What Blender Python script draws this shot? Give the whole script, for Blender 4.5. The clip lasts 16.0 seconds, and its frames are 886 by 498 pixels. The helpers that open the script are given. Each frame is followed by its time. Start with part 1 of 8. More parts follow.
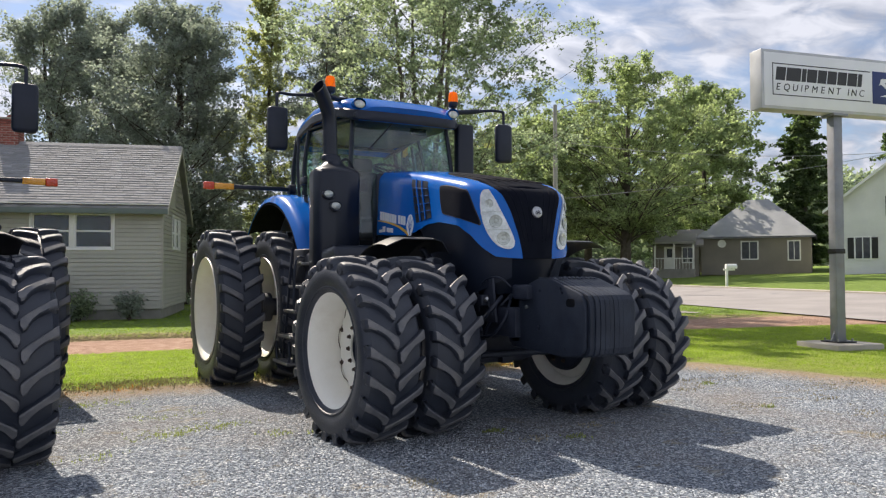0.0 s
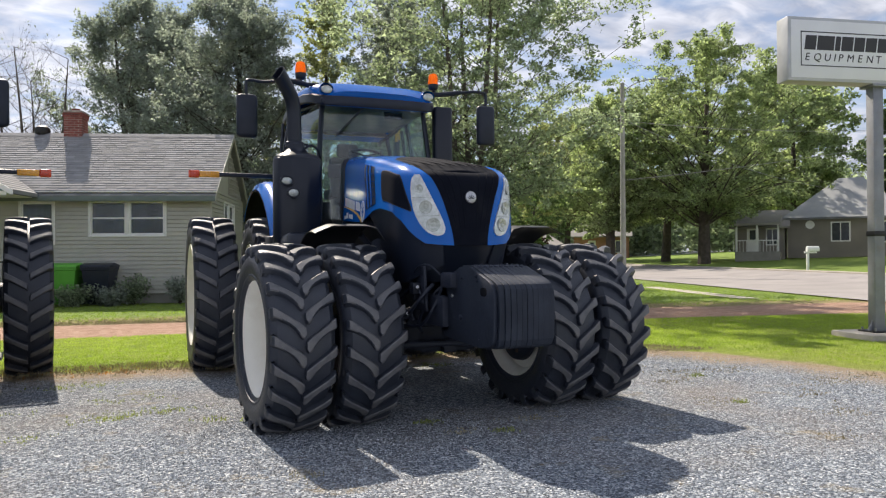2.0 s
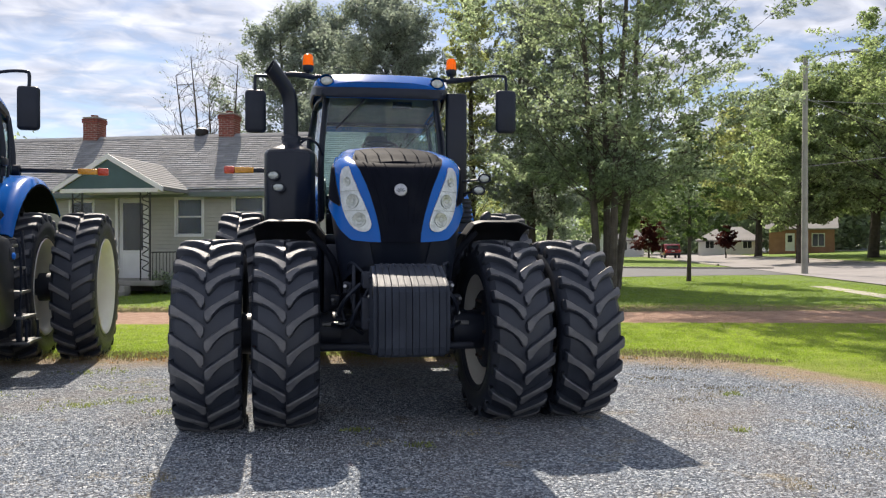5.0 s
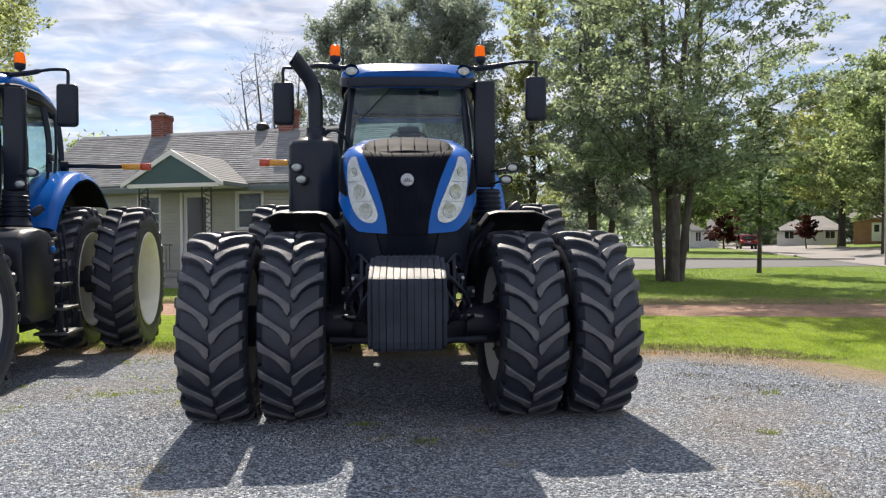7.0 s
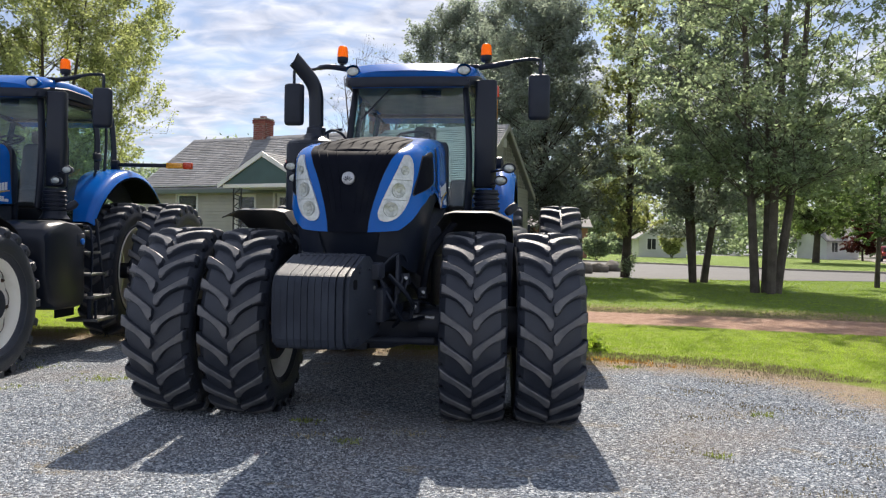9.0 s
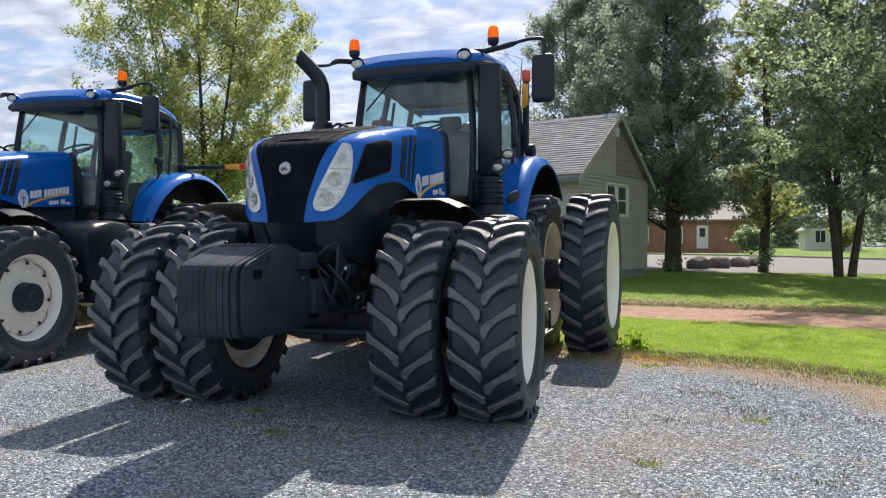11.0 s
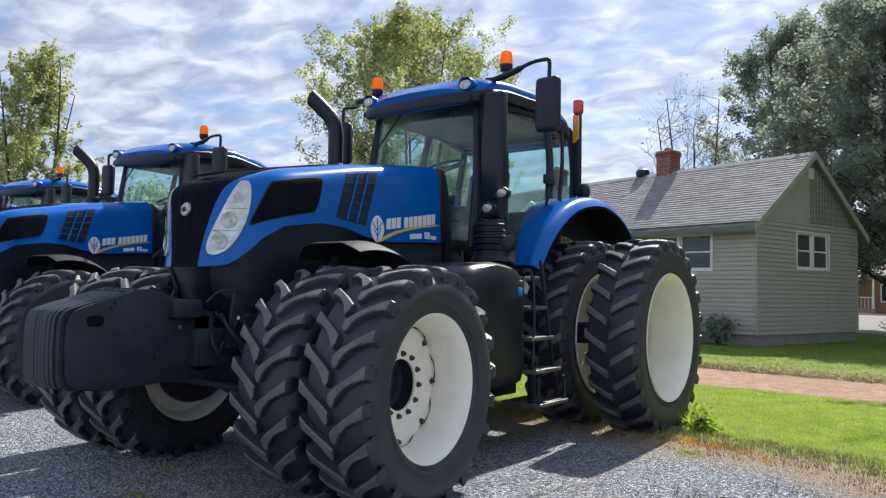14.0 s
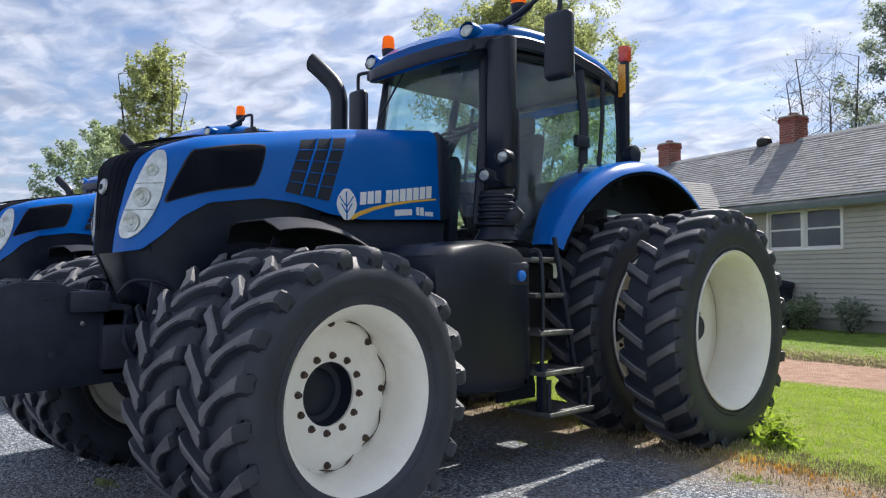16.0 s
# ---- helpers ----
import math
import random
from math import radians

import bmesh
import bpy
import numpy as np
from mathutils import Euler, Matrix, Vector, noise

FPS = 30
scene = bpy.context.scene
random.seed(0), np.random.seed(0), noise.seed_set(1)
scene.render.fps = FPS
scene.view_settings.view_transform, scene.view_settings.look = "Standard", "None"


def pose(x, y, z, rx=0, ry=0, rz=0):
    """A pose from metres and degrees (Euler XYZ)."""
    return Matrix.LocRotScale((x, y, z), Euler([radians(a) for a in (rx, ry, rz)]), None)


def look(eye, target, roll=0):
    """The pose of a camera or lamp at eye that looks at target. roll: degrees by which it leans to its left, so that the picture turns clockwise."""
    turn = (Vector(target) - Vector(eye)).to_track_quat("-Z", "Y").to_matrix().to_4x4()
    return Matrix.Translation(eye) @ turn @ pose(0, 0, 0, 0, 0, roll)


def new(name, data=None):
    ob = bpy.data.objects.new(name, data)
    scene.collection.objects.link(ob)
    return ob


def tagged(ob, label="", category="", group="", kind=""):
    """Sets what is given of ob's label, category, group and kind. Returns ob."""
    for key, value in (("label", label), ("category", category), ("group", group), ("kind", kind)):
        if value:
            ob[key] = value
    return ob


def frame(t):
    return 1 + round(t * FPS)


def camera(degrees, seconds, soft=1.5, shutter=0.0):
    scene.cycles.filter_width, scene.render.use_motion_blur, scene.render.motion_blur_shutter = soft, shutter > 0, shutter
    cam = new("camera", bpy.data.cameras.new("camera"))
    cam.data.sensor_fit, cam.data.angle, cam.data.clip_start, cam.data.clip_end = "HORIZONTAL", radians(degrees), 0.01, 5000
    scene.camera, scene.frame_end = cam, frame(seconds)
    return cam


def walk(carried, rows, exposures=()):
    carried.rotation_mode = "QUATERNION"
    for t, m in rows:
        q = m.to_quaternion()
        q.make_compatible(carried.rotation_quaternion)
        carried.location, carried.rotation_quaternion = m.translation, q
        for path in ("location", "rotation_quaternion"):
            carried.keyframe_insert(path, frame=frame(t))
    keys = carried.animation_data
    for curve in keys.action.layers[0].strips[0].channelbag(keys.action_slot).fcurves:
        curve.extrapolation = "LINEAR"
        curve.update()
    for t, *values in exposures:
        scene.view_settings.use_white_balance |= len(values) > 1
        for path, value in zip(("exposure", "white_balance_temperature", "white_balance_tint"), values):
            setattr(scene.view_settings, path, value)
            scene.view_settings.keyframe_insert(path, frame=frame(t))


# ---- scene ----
# the main tractor's front axle stands at the origin, its nose towards -y
SKY, SUN, EXPOSURE, KELVIN = 0.058, 3.9, 1.0, 6330
cam = camera(61.5, 16.0, 1.25, 0.0)
PATH = [
    (0.0, (-3.818, -5.816, 1.361), (-2.772, -3.950, 1.422), -0.2),
    (0.5, (-3.563, -5.898, 1.373), (-2.549, -4.013, 1.417), -0.4),
    (1.0, (-3.260, -5.984, 1.406), (-2.290, -4.076, 1.433), -0.4),
    (1.5, (-2.933, -6.165, 1.393), (-2.026, -4.225, 1.413), -0.4),
    (2.0, (-2.574, -6.235, 1.389), (-1.752, -4.261, 1.403), -0.4),
    (2.5, (-2.197, -6.296, 1.405), (-1.474, -4.283, 1.419), -0.1),
    (3.0, (-1.815, -6.352, 1.425), (-1.197, -4.303, 1.436), 0.2),
    (3.5, (-1.429, -6.349, 1.422), (-0.902, -4.275, 1.432), 0.5),
    (6.0, (-0.179, -6.217, 1.427), (-0.006, -4.084, 1.409), -0.6),
    (6.5, (-0.152, -6.167, 1.421), (-0.024, -4.031, 1.396), -0.6),
    (7.0, (0.026, -6.191, 1.419), (0.117, -4.053, 1.389), -0.3),
    (7.5, (0.341, -6.277, 1.421), (0.377, -4.139, 1.384), 0.3),
    (8.0, (0.667, -6.192, 1.407), (0.622, -4.053, 1.369), 0.8),
    (8.5, (1.028, -6.133, 1.403), (0.879, -3.998, 1.371), 1.1),
    (9.0, (1.380, -6.042, 1.400), (1.118, -3.919, 1.378), 1.0),
    (11.5, (3.224, -5.197, 1.330), (2.413, -3.216, 1.308), -0.1),
    (12.0, (3.508, -4.885, 1.325), (2.594, -2.949, 1.324), -0.0),
    (12.5, (3.843, -4.632, 1.314), (2.835, -2.745, 1.346), 0.2),
    (13.0, (4.064, -4.310, 1.302), (2.962, -2.476, 1.369), 0.6),
    (13.5, (4.297, -3.975, 1.318), (3.102, -2.202, 1.416), 0.9),
    (14.0, (4.501, -3.683, 1.333), (3.217, -1.974, 1.449), 1.0),
    (14.5, (4.555, -3.293, 1.341), (3.184, -1.654, 1.453), 0.9),
    (15.0, (4.671, -2.936, 1.318), (3.226, -1.361, 1.419), 0.5),
    (15.5, (4.695, -2.589, 1.301), (3.190, -1.070, 1.391), 0.3),
    (16.0, (4.618, -2.206, 1.335), (3.058, -0.744, 1.408), 0.1),
]
walk(cam, [(t, look(eye, target, roll)) for t, eye, target, roll in PATH], [(0.0, EXPOSURE, KELVIN, 15), (6.0, EXPOSURE, KELVIN - 70, 15), (11.5, EXPOSURE, KELVIN - 270, 15), (16.0, EXPOSURE, KELVIN - 500, 15)])

# ---- world and sun ----
SUN_AZ, SUN_EL = 6.5, 45.0   # degrees from +y towards -x, and above the horizon


def sky():
    world = bpy.data.worlds.new("sky")
    scene.world = world
    world.use_nodes = True
    nt = world.node_tree
    nt.nodes.clear()
    n, l = nt.nodes.new, nt.links.new
    out, bg = n("ShaderNodeOutputWorld"), n("ShaderNodeBackground")
    tex = n("ShaderNodeTexSky")
    tex.sky_type, tex.sun_disc = "NISHITA", False
    tex.sun_elevation, tex.sun_rotation = radians(SUN_EL), radians(-SUN_AZ)
    tex.air_density, tex.dust_density, tex.ozone_density = 1.0, 0.4, 1.6
    # a broken deck of high cloud, laid out on a plane above the place
    geo = n("ShaderNodeTexCoord")
    sep = n("ShaderNodeSeparateXYZ")
    l(geo.outputs["Generated"], sep.inputs[0])
    low = n("ShaderNodeMath"); low.operation = "MAXIMUM"; low.inputs[1].default_value = 0.0
    l(sep.outputs["Z"], low.inputs[0])
    add = n("ShaderNodeMath"); add.operation = "ADD"; add.inputs[1].default_value = 0.16
    l(low.outputs[0], add.inputs[0])
    div = n("ShaderNodeVectorMath"); div.operation = "DIVIDE"
    comb = n("ShaderNodeCombineXYZ")
    for k in range(3):
        l(add.outputs[0], comb.inputs[k])
    l(geo.outputs["Generated"], div.inputs[0]); l(comb.outputs[0], div.inputs[1])
    turn = n("ShaderNodeMapping")
    turn.inputs["Rotation"].default_value = (0, 0, radians(-28))
    turn.inputs["Scale"].default_value = (1.0, 1.35, 0.0)
    l(div.outputs[0], turn.inputs[0])
    big, fine = n("ShaderNodeTexNoise"), n("ShaderNodeTexNoise")
    big.inputs["Scale"].default_value, big.inputs["Detail"].default_value, big.inputs["Roughness"].default_value = 1.5, 9, 0.60
    big.inputs["Distortion"].default_value = 0.35
    fine.inputs["Scale"].default_value, fine.inputs["Detail"].default_value, fine.inputs["Distortion"].default_value = 6.5, 6, 0.5
    l(turn.outputs[0], big.inputs[0]); l(turn.outputs[0], fine.inputs[0])
    mixn = n("ShaderNodeMath"); mixn.operation = "MULTIPLY_ADD"; mixn.inputs[1].default_value = 0.38
    l(fine.outputs[0], mixn.inputs[0]); l(big.outputs[0], mixn.inputs[2])
    ramp = n("ShaderNodeValToRGB")
    ramp.color_ramp.elements[0].position, ramp.color_ramp.elements[1].position = 0.49, 0.75
    l(mixn.outputs[0], ramp.inputs[0])
    tint = n("ShaderNodeValToRGB")   # cloud brightness: grey bellies to white rims
    tint.color_ramp.elements[0].position, tint.color_ramp.elements[1].position = 0.35, 0.65
    tint.color_ramp.elements[0].color, tint.color_ramp.elements[1].color = (4.8, 5.25, 6.1, 1), (8.8, 9.1, 9.6, 1)
    l(fine.outputs[0], tint.inputs[0])
    # thin cloud scatters most towards and away from the sun, least square to it
    dot = n("ShaderNodeVectorMath"); dot.operation = "DOT_PRODUCT"
    dot.inputs[1].default_value = (-math.sin(radians(SUN_AZ)) * math.cos(radians(SUN_EL)), math.cos(radians(SUN_AZ)) * math.cos(radians(SUN_EL)), math.sin(radians(SUN_EL)))
    l(geo.outputs["Generated"], dot.inputs[0])
    phase = n("ShaderNodeValToRGB")
    half = n("ShaderNodeMath"); half.operation = "MULTIPLY_ADD"; half.inputs[1].default_value, half.inputs[2].default_value = 0.5, 0.5
    l(dot.outputs["Value"], half.inputs[0]); l(half.outputs[0], phase.inputs[0])
    pe = phase.color_ramp.elements
    pe.new(0.5); pe.new(0.64)
    for k, (pos, val) in enumerate(((0.0, 1.2), (0.45, 0.95), (0.66, 0.71), (1.0, 1.04))):
        pe[k].position, pe[k].color = pos, (val, val, val, 1)
    lit = n("ShaderNodeMix"); lit.data_type = "RGBA"; lit.blend_type = "MULTIPLY"; lit.inputs[0].default_value = 1.0
    l(tint.outputs[0], lit.inputs[6]); l(phase.outputs[0], lit.inputs[7])
    mix = n("ShaderNodeMix"); mix.data_type = "RGBA"
    l(ramp.outputs[0], mix.inputs[0]); l(tex.outputs[0], mix.inputs[6]); l(lit.outputs[2], mix.inputs[7])
    bg.inputs["Strength"].default_value = SKY
    l(mix.outputs[2], bg.inputs[0]); l(bg.outputs[0], out.inputs[0])


sky()
sun = new("sun", bpy.data.lights.new("sun", "SUN"))
sun.data.energy, sun.data.angle, sun.data.color = SUN, radians(0.55), (1.0, 0.90, 0.72)
sun.matrix_world = look((0, 0, 0), (math.sin(radians(SUN_AZ)) * math.cos(radians(SUN_EL)), -math.cos(radians(SUN_AZ)) * math.cos(radians(SUN_EL)), -math.sin(radians(SUN_EL))))


# ---- materials ----
def rgb(c):
    return (c[0], c[1], c[2], 1) if not isinstance(c, (int, float)) else (c, c, c, 1)


def surface(name, a, b=None, scale=6.0, rough=0.6, metal=0.0, bump=0.2, fine=60.0, spread=0.12, coat=0.0, dirt=None, dirt_amount=0.0, random=0.0, dist=0.01, island=False, gloss=0.5):
    """A painted, cast or grown surface: two colours in large patches, fine grain, relief, and dirt in patches."""
    m = bpy.data.materials.new(name)
    m.use_nodes = True
    nt = m.node_tree
    n, l = nt.nodes.new, nt.links.new
    p = nt.nodes["Principled BSDF"]
    geo = n("ShaderNodeTexCoord")
    big, small = n("ShaderNodeTexNoise"), n("ShaderNodeTexNoise")
    big.inputs["Scale"].default_value, big.inputs["Detail"].default_value = scale, 5
    small.inputs["Scale"].default_value, small.inputs["Detail"].default_value = fine, 3
    l(geo.outputs["Object"], big.inputs[0]); l(geo.outputs["Object"], small.inputs[0])
    ramp = n("ShaderNodeValToRGB")
    e = ramp.color_ramp.elements
    e[0].position, e[1].position = 0.35, 0.68
    e[0].color, e[1].color = rgb(a), rgb(b if b is not None else a)
    l(big.outputs[0], ramp.inputs[0])
    col = ramp.outputs[0]
    if dirt is not None:
        dn = n("ShaderNodeTexNoise")
        dn.inputs["Scale"].default_value, dn.inputs["Detail"].default_value, dn.inputs["Roughness"].default_value = scale * 0.7 + 1.3, 8, 0.7
        l(geo.outputs["Object"], dn.inputs[0])
        dr = n("ShaderNodeMapRange")
        dr.inputs[1].default_value, dr.inputs[2].default_value, dr.inputs[4].default_value = 0.5, 0.75, dirt_amount
        l(dn.outputs[0], dr.inputs[0])
        dm = n("ShaderNodeMix"); dm.data_type = "RGBA"; dm.inputs[7].default_value = rgb(dirt)
        l(dr.outputs[0], dm.inputs[0]); l(col, dm.inputs[6])
        col = dm.outputs[2]
    hsv = n("ShaderNodeHueSaturation")
    val = n("ShaderNodeMapRange")
    val.inputs[3].default_value, val.inputs[4].default_value = 1 - spread, 1 + spread
    l(small.outputs[0], val.inputs[0])
    v = val.outputs[0]
    if random:
        if island:
            info = n("ShaderNodeNewGeometry"); src = info.outputs["Random Per Island"]
        else:
            info = n("ShaderNodeObjectInfo"); src = info.outputs["Random"]
        rr = n("ShaderNodeMapRange"); rr.inputs[3].default_value, rr.inputs[4].default_value = 1 - random, 1 + random
        l(src, rr.inputs[0])
        mu = n("ShaderNodeMath"); mu.operation = "MULTIPLY"
        l(v, mu.inputs[0]); l(rr.outputs[0], mu.inputs[1]); v = mu.outputs[0]
    l(v, hsv.inputs["Value"]); l(col, hsv.inputs["Color"])
    l(hsv.outputs[0], p.inputs["Base Color"])
    rr2 = n("ShaderNodeMapRange")
    rr2.inputs[3].default_value, rr2.inputs[4].default_value = max(0.02, rough - 0.1), min(1, rough + 0.12)
    l(big.outputs[0], rr2.inputs[0]); l(rr2.outputs[0], p.inputs["Roughness"])
    p.inputs["Metallic"].default_value = metal
    p.inputs["Specular IOR Level"].default_value = gloss
    p.inputs["Coat Weight"].default_value, p.inputs["Coat Roughness"].default_value = coat, 0.08
    if bump:
        bn = n("ShaderNodeBump")
        bn.inputs["Strength"].default_value, bn.inputs["Distance"].default_value = bump, dist
        l(small.outputs[0], bn.inputs["Height"]); l(bn.outputs[0], p.inputs["Normal"])
    return m


def glass(name, tint, rough=0.02, dust=0.0):
    m = bpy.data.materials.new(name)
    m.use_nodes = True
    nt = m.node_tree
    nt.nodes.clear()
    n, l = nt.nodes.new, nt.links.new
    out, mix, tr, gl, fr = n("ShaderNodeOutputMaterial"), n("ShaderNodeMixShader"), n("ShaderNodeBsdfTransparent"), n("ShaderNodeBsdfGlossy"), n("ShaderNodeLayerWeight")
    tr.inputs[0].default_value = rgb(tint)
    gl.inputs["Roughness"].default_value = rough
    fr.inputs[0].default_value = 0.5     # gloss rises towards a grazing view, alike on both sides of the sheet
    pw, ml = n("ShaderNodeMath"), n("ShaderNodeMath")
    pw.operation, ml.operation = "POWER", "MULTIPLY_ADD"
    pw.inputs[1].default_value, ml.inputs[1].default_value, ml.inputs[2].default_value = 4.5, 0.9, 0.075
    l(fr.outputs["Facing"], pw.inputs[0]); l(pw.outputs[0], ml.inputs[0])
    l(ml.outputs[0], mix.inputs[0]); l(tr.outputs[0], mix.inputs[1]); l(gl.outputs[0], mix.inputs[2]); l(mix.outputs[0], out.inputs[0])
    if dust:   # a thin film of dust that scatters the light
        di, tl, dd, dm = n("ShaderNodeBsdfDiffuse"), n("ShaderNodeBsdfTranslucent"), n("ShaderNodeMixShader"), n("ShaderNodeMixShader")
        tc, nz, mr = n("ShaderNodeTexCoord"), n("ShaderNodeTexNoise"), n("ShaderNodeMapRange")
        di.inputs[0].default_value = tl.inputs[0].default_value = (0.62, 0.74, 0.82, 1)
        nz.inputs["Scale"].default_value, nz.inputs["Detail"].default_value = 2.2, 6
        mr.inputs[1].default_value, mr.inputs[2].default_value, mr.inputs[3].default_value, mr.inputs[4].default_value = 0.3, 0.7, dust * 0.4, dust * 1.5
        l(tc.outputs["Object"], nz.inputs[0]); l(nz.outputs[0], mr.inputs[0]); l(mr.outputs[0], dm.inputs[0])
        l(di.outputs[0], dd.inputs[1]); l(tl.outputs[0], dd.inputs[2])
        l(mix.outputs[0], dm.inputs[1]); l(dd.outputs[0], dm.inputs[2]); l(dm.outputs[0], out.inputs[0])
    return m


def lens(name, colour, rough=0.1, through_it=0.5):
    m = bpy.data.materials.new(name)
    m.use_nodes = True
    p = m.node_tree.nodes["Principled BSDF"]
    p.inputs["Base Color"].default_value, p.inputs["Roughness"].default_value = rgb(colour), rough
    p.inputs["Transmission Weight"].default_value, p.inputs["IOR"].default_value = through_it, 1.45
    p.inputs["Coat Weight"].default_value = 0.6
    return m


def glowing_lens(name, colour):
    """Moulded coloured plastic that lets the light from behind through."""
    m = bpy.data.materials.new(name)
    m.use_nodes = True
    nt = m.node_tree
    n, l = nt.nodes.new, nt.links.new
    p = nt.nodes["Principled BSDF"]
    p.inputs["Base Color"].default_value, p.inputs["Roughness"].default_value = rgb(colour), 0.2
    a, b, c, d = n("ShaderNodeBsdfTranslucent"), n("ShaderNodeBsdfTransparent"), n("ShaderNodeMixShader"), n("ShaderNodeMixShader")
    a.inputs[0].default_value = rgb(colour)
    b.inputs[0].default_value = rgb(colour)
    c.inputs[0].default_value, d.inputs[0].default_value = 0.5, 0.35
    l(p.outputs[0], c.inputs[1]); l(a.outputs[0], c.inputs[2])
    l(c.outputs[0], d.inputs[1]); l(b.outputs[0], d.inputs[2])
    l(d.outputs[0], nt.nodes["Material Output"].inputs[0])
    return m


M_BLUE = surface("blue_paint", (0.0020, 0.104, 0.440), (0.0035, 0.120, 0.490), 2.5, 0.20, 0.0, 0.02, 220, 0.05, coat=0.06, dirt=(0.06, 0.14, 0.30), dirt_amount=0.12, gloss=0.24)
M_BLACK = surface("black_plastic", (0.0105, 0.0148, 0.0275), (0.0160, 0.0212, 0.0360), 5, 0.38, 0, 0.06, 240, 0.15, gloss=0.32, dirt=(0.030, 0.032, 0.036), dirt_amount=0.10)
M_TANK = surface("glossy_navy_black_plastic", (0.0075, 0.0108, 0.0205), (0.0112, 0.0152, 0.0265), 3, 0.33, 0, 0.03, 240, 0.12, gloss=0.36, dirt=(0.026, 0.028, 0.034), dirt_amount=0.08)
M_GLOSSBLACK = surface("black_bonnet_plastic", (0.0065, 0.0078, 0.0135), (0.010, 0.012, 0.019), 4, 0.70, 0, 0.05, 200, 0.15, gloss=0.03, dirt=(0.035, 0.035, 0.035), dirt_amount=0.25)
M_CAST = surface("dark_cast_iron", (0.015, 0.0195, 0.034), (0.027, 0.0325, 0.050), 7, 0.50, 0.0, 0.3, 90, 0.25, gloss=0.35, dirt=(0.05, 0.042, 0.034), dirt_amount=0.25)
M_WEIGHT = surface("worn_black_weight", (0.015, 0.0200, 0.033), (0.028, 0.0350, 0.052), 6, 0.52, 0.0, 0.3, 120, 0.2, gloss=0.26, dirt=(0.05, 0.055, 0.064), dirt_amount=0.25, random=0.06)
M_TYRE = surface("tyre_rubber", (0.0215, 0.0265, 0.0405), (0.034, 0.0405, 0.0570), 6, 0.46, 0, 0.25, 150, 0.2, dirt=(0.055, 0.055, 0.058), dirt_amount=0.35)
M_LUG = surface("worn_tread_rubber", (0.078, 0.081, 0.091), (0.146, 0.142, 0.146), 9, 0.54, 0, 0.3, 120, 0.25, dirt=(0.17, 0.155, 0.14), dirt_amount=0.55, gloss=0.6)
M_RIM = surface("cream_white_rim_paint", (0.85, 0.82, 0.73), (0.90, 0.88, 0.80), 3, 0.36, 0, 0.05, 90, 0.04, dirt=(0.58, 0.50, 0.38), dirt_amount=0.32)
M_BOLT = surface("rusty_bolt", (0.05, 0.035, 0.028), (0.11, 0.075, 0.055), 30, 0.6, 0.4, 0.3, 200, 0.2)
M_GLASS = glass("cab_glass", (0.66, 0.84, 0.84), 0.02, 0.045)
M_WINGLASS = glass("house_glass", (0.45, 0.5, 0.5), 0.24, 0.10)
M_AMBER = glowing_lens("amber_beacon_lens", (1.0, 0.36, 0.02))
M_STEP = surface("grey_step_plate", (0.10, 0.10, 0.105), (0.17, 0.17, 0.172), 9, 0.45, 0.5, 0.3, 120, 0.2, dirt=(0.10, 0.085, 0.065), dirt_amount=0.4)
M_AMBERFLAT = surface("amber_reflector", (0.75, 0.32, 0.02), (0.85, 0.38, 0.03), 40, 0.25, 0, 0.2, 300, 0.1, coat=0.5)
M_RED = surface("red_reflector", (0.60, 0.05, 0.015), (0.72, 0.07, 0.02), 40, 0.25, 0, 0.2, 300, 0.1, coat=0.5)
M_LAMP = surface("headlight_lens", (0.44, 0.47, 0.45), (0.66, 0.69, 0.67), 11, 0.12, 0.35, 0.45, 38, 0.30, coat=0.9)
M_BOWL = surface("lamp_bowl", (0.34, 0.37, 0.33), (0.58, 0.60, 0.56), 30, 0.2, 0.4, 0.1, 100, 0.15, coat=0.6)
M_REFL = surface("chrome_reflector", (0.75, 0.77, 0.78), (0.85, 0.86, 0.86), 20, 0.10, 0.9, 0.05, 100, 0.1, coat=0.5)
M_SILVER = surface("silver_badge", (0.40, 0.41, 0.43), (0.55, 0.56, 0.58), 60, 0.3, 0.6, 0.05, 200, 0.05)
M_DECAL = surface("white_decal", (0.72, 0.74, 0.76), (0.80, 0.81, 0.82), 8, 0.4, 0, 0.0, 200, 0.04)
M_YELLOW = surface("yellow_decal_stripe", (0.72, 0.42, 0.04), (0.80, 0.48, 0.05), 8, 0.4, 0, 0.0, 200, 0.04)
M_SEAT = surface("grey_cab_fabric", (0.045, 0.047, 0.05), (0.07, 0.072, 0.075), 12, 0.85, 0, 0.4, 150, 0.2)
M_MATTBLACK = surface("matt_black", (0.006, 0.007, 0.010), (0.010, 0.011, 0.014), 6, 0.9, 0, 0.2, 120, 0.2, gloss=0.05)
M_STEEL = surface("worn_steel", (0.25, 0.25, 0.25), (0.42, 0.42, 0.41), 12, 0.35, 0.8, 0.15, 120, 0.15)
M_FENDER = surface("grey_black_fender", (0.014, 0.016, 0.022), (0.028, 0.030, 0.037), 5, 0.48, 0, 0.06, 150, 0.2, dirt=(0.06, 0.058, 0.056), dirt_amount=0.3, gloss=0.25)
M_CLEARBLUE = surface("blue_cap", (0.02, 0.16, 0.6), (0.03, 0.2, 0.7), 20, 0.3)


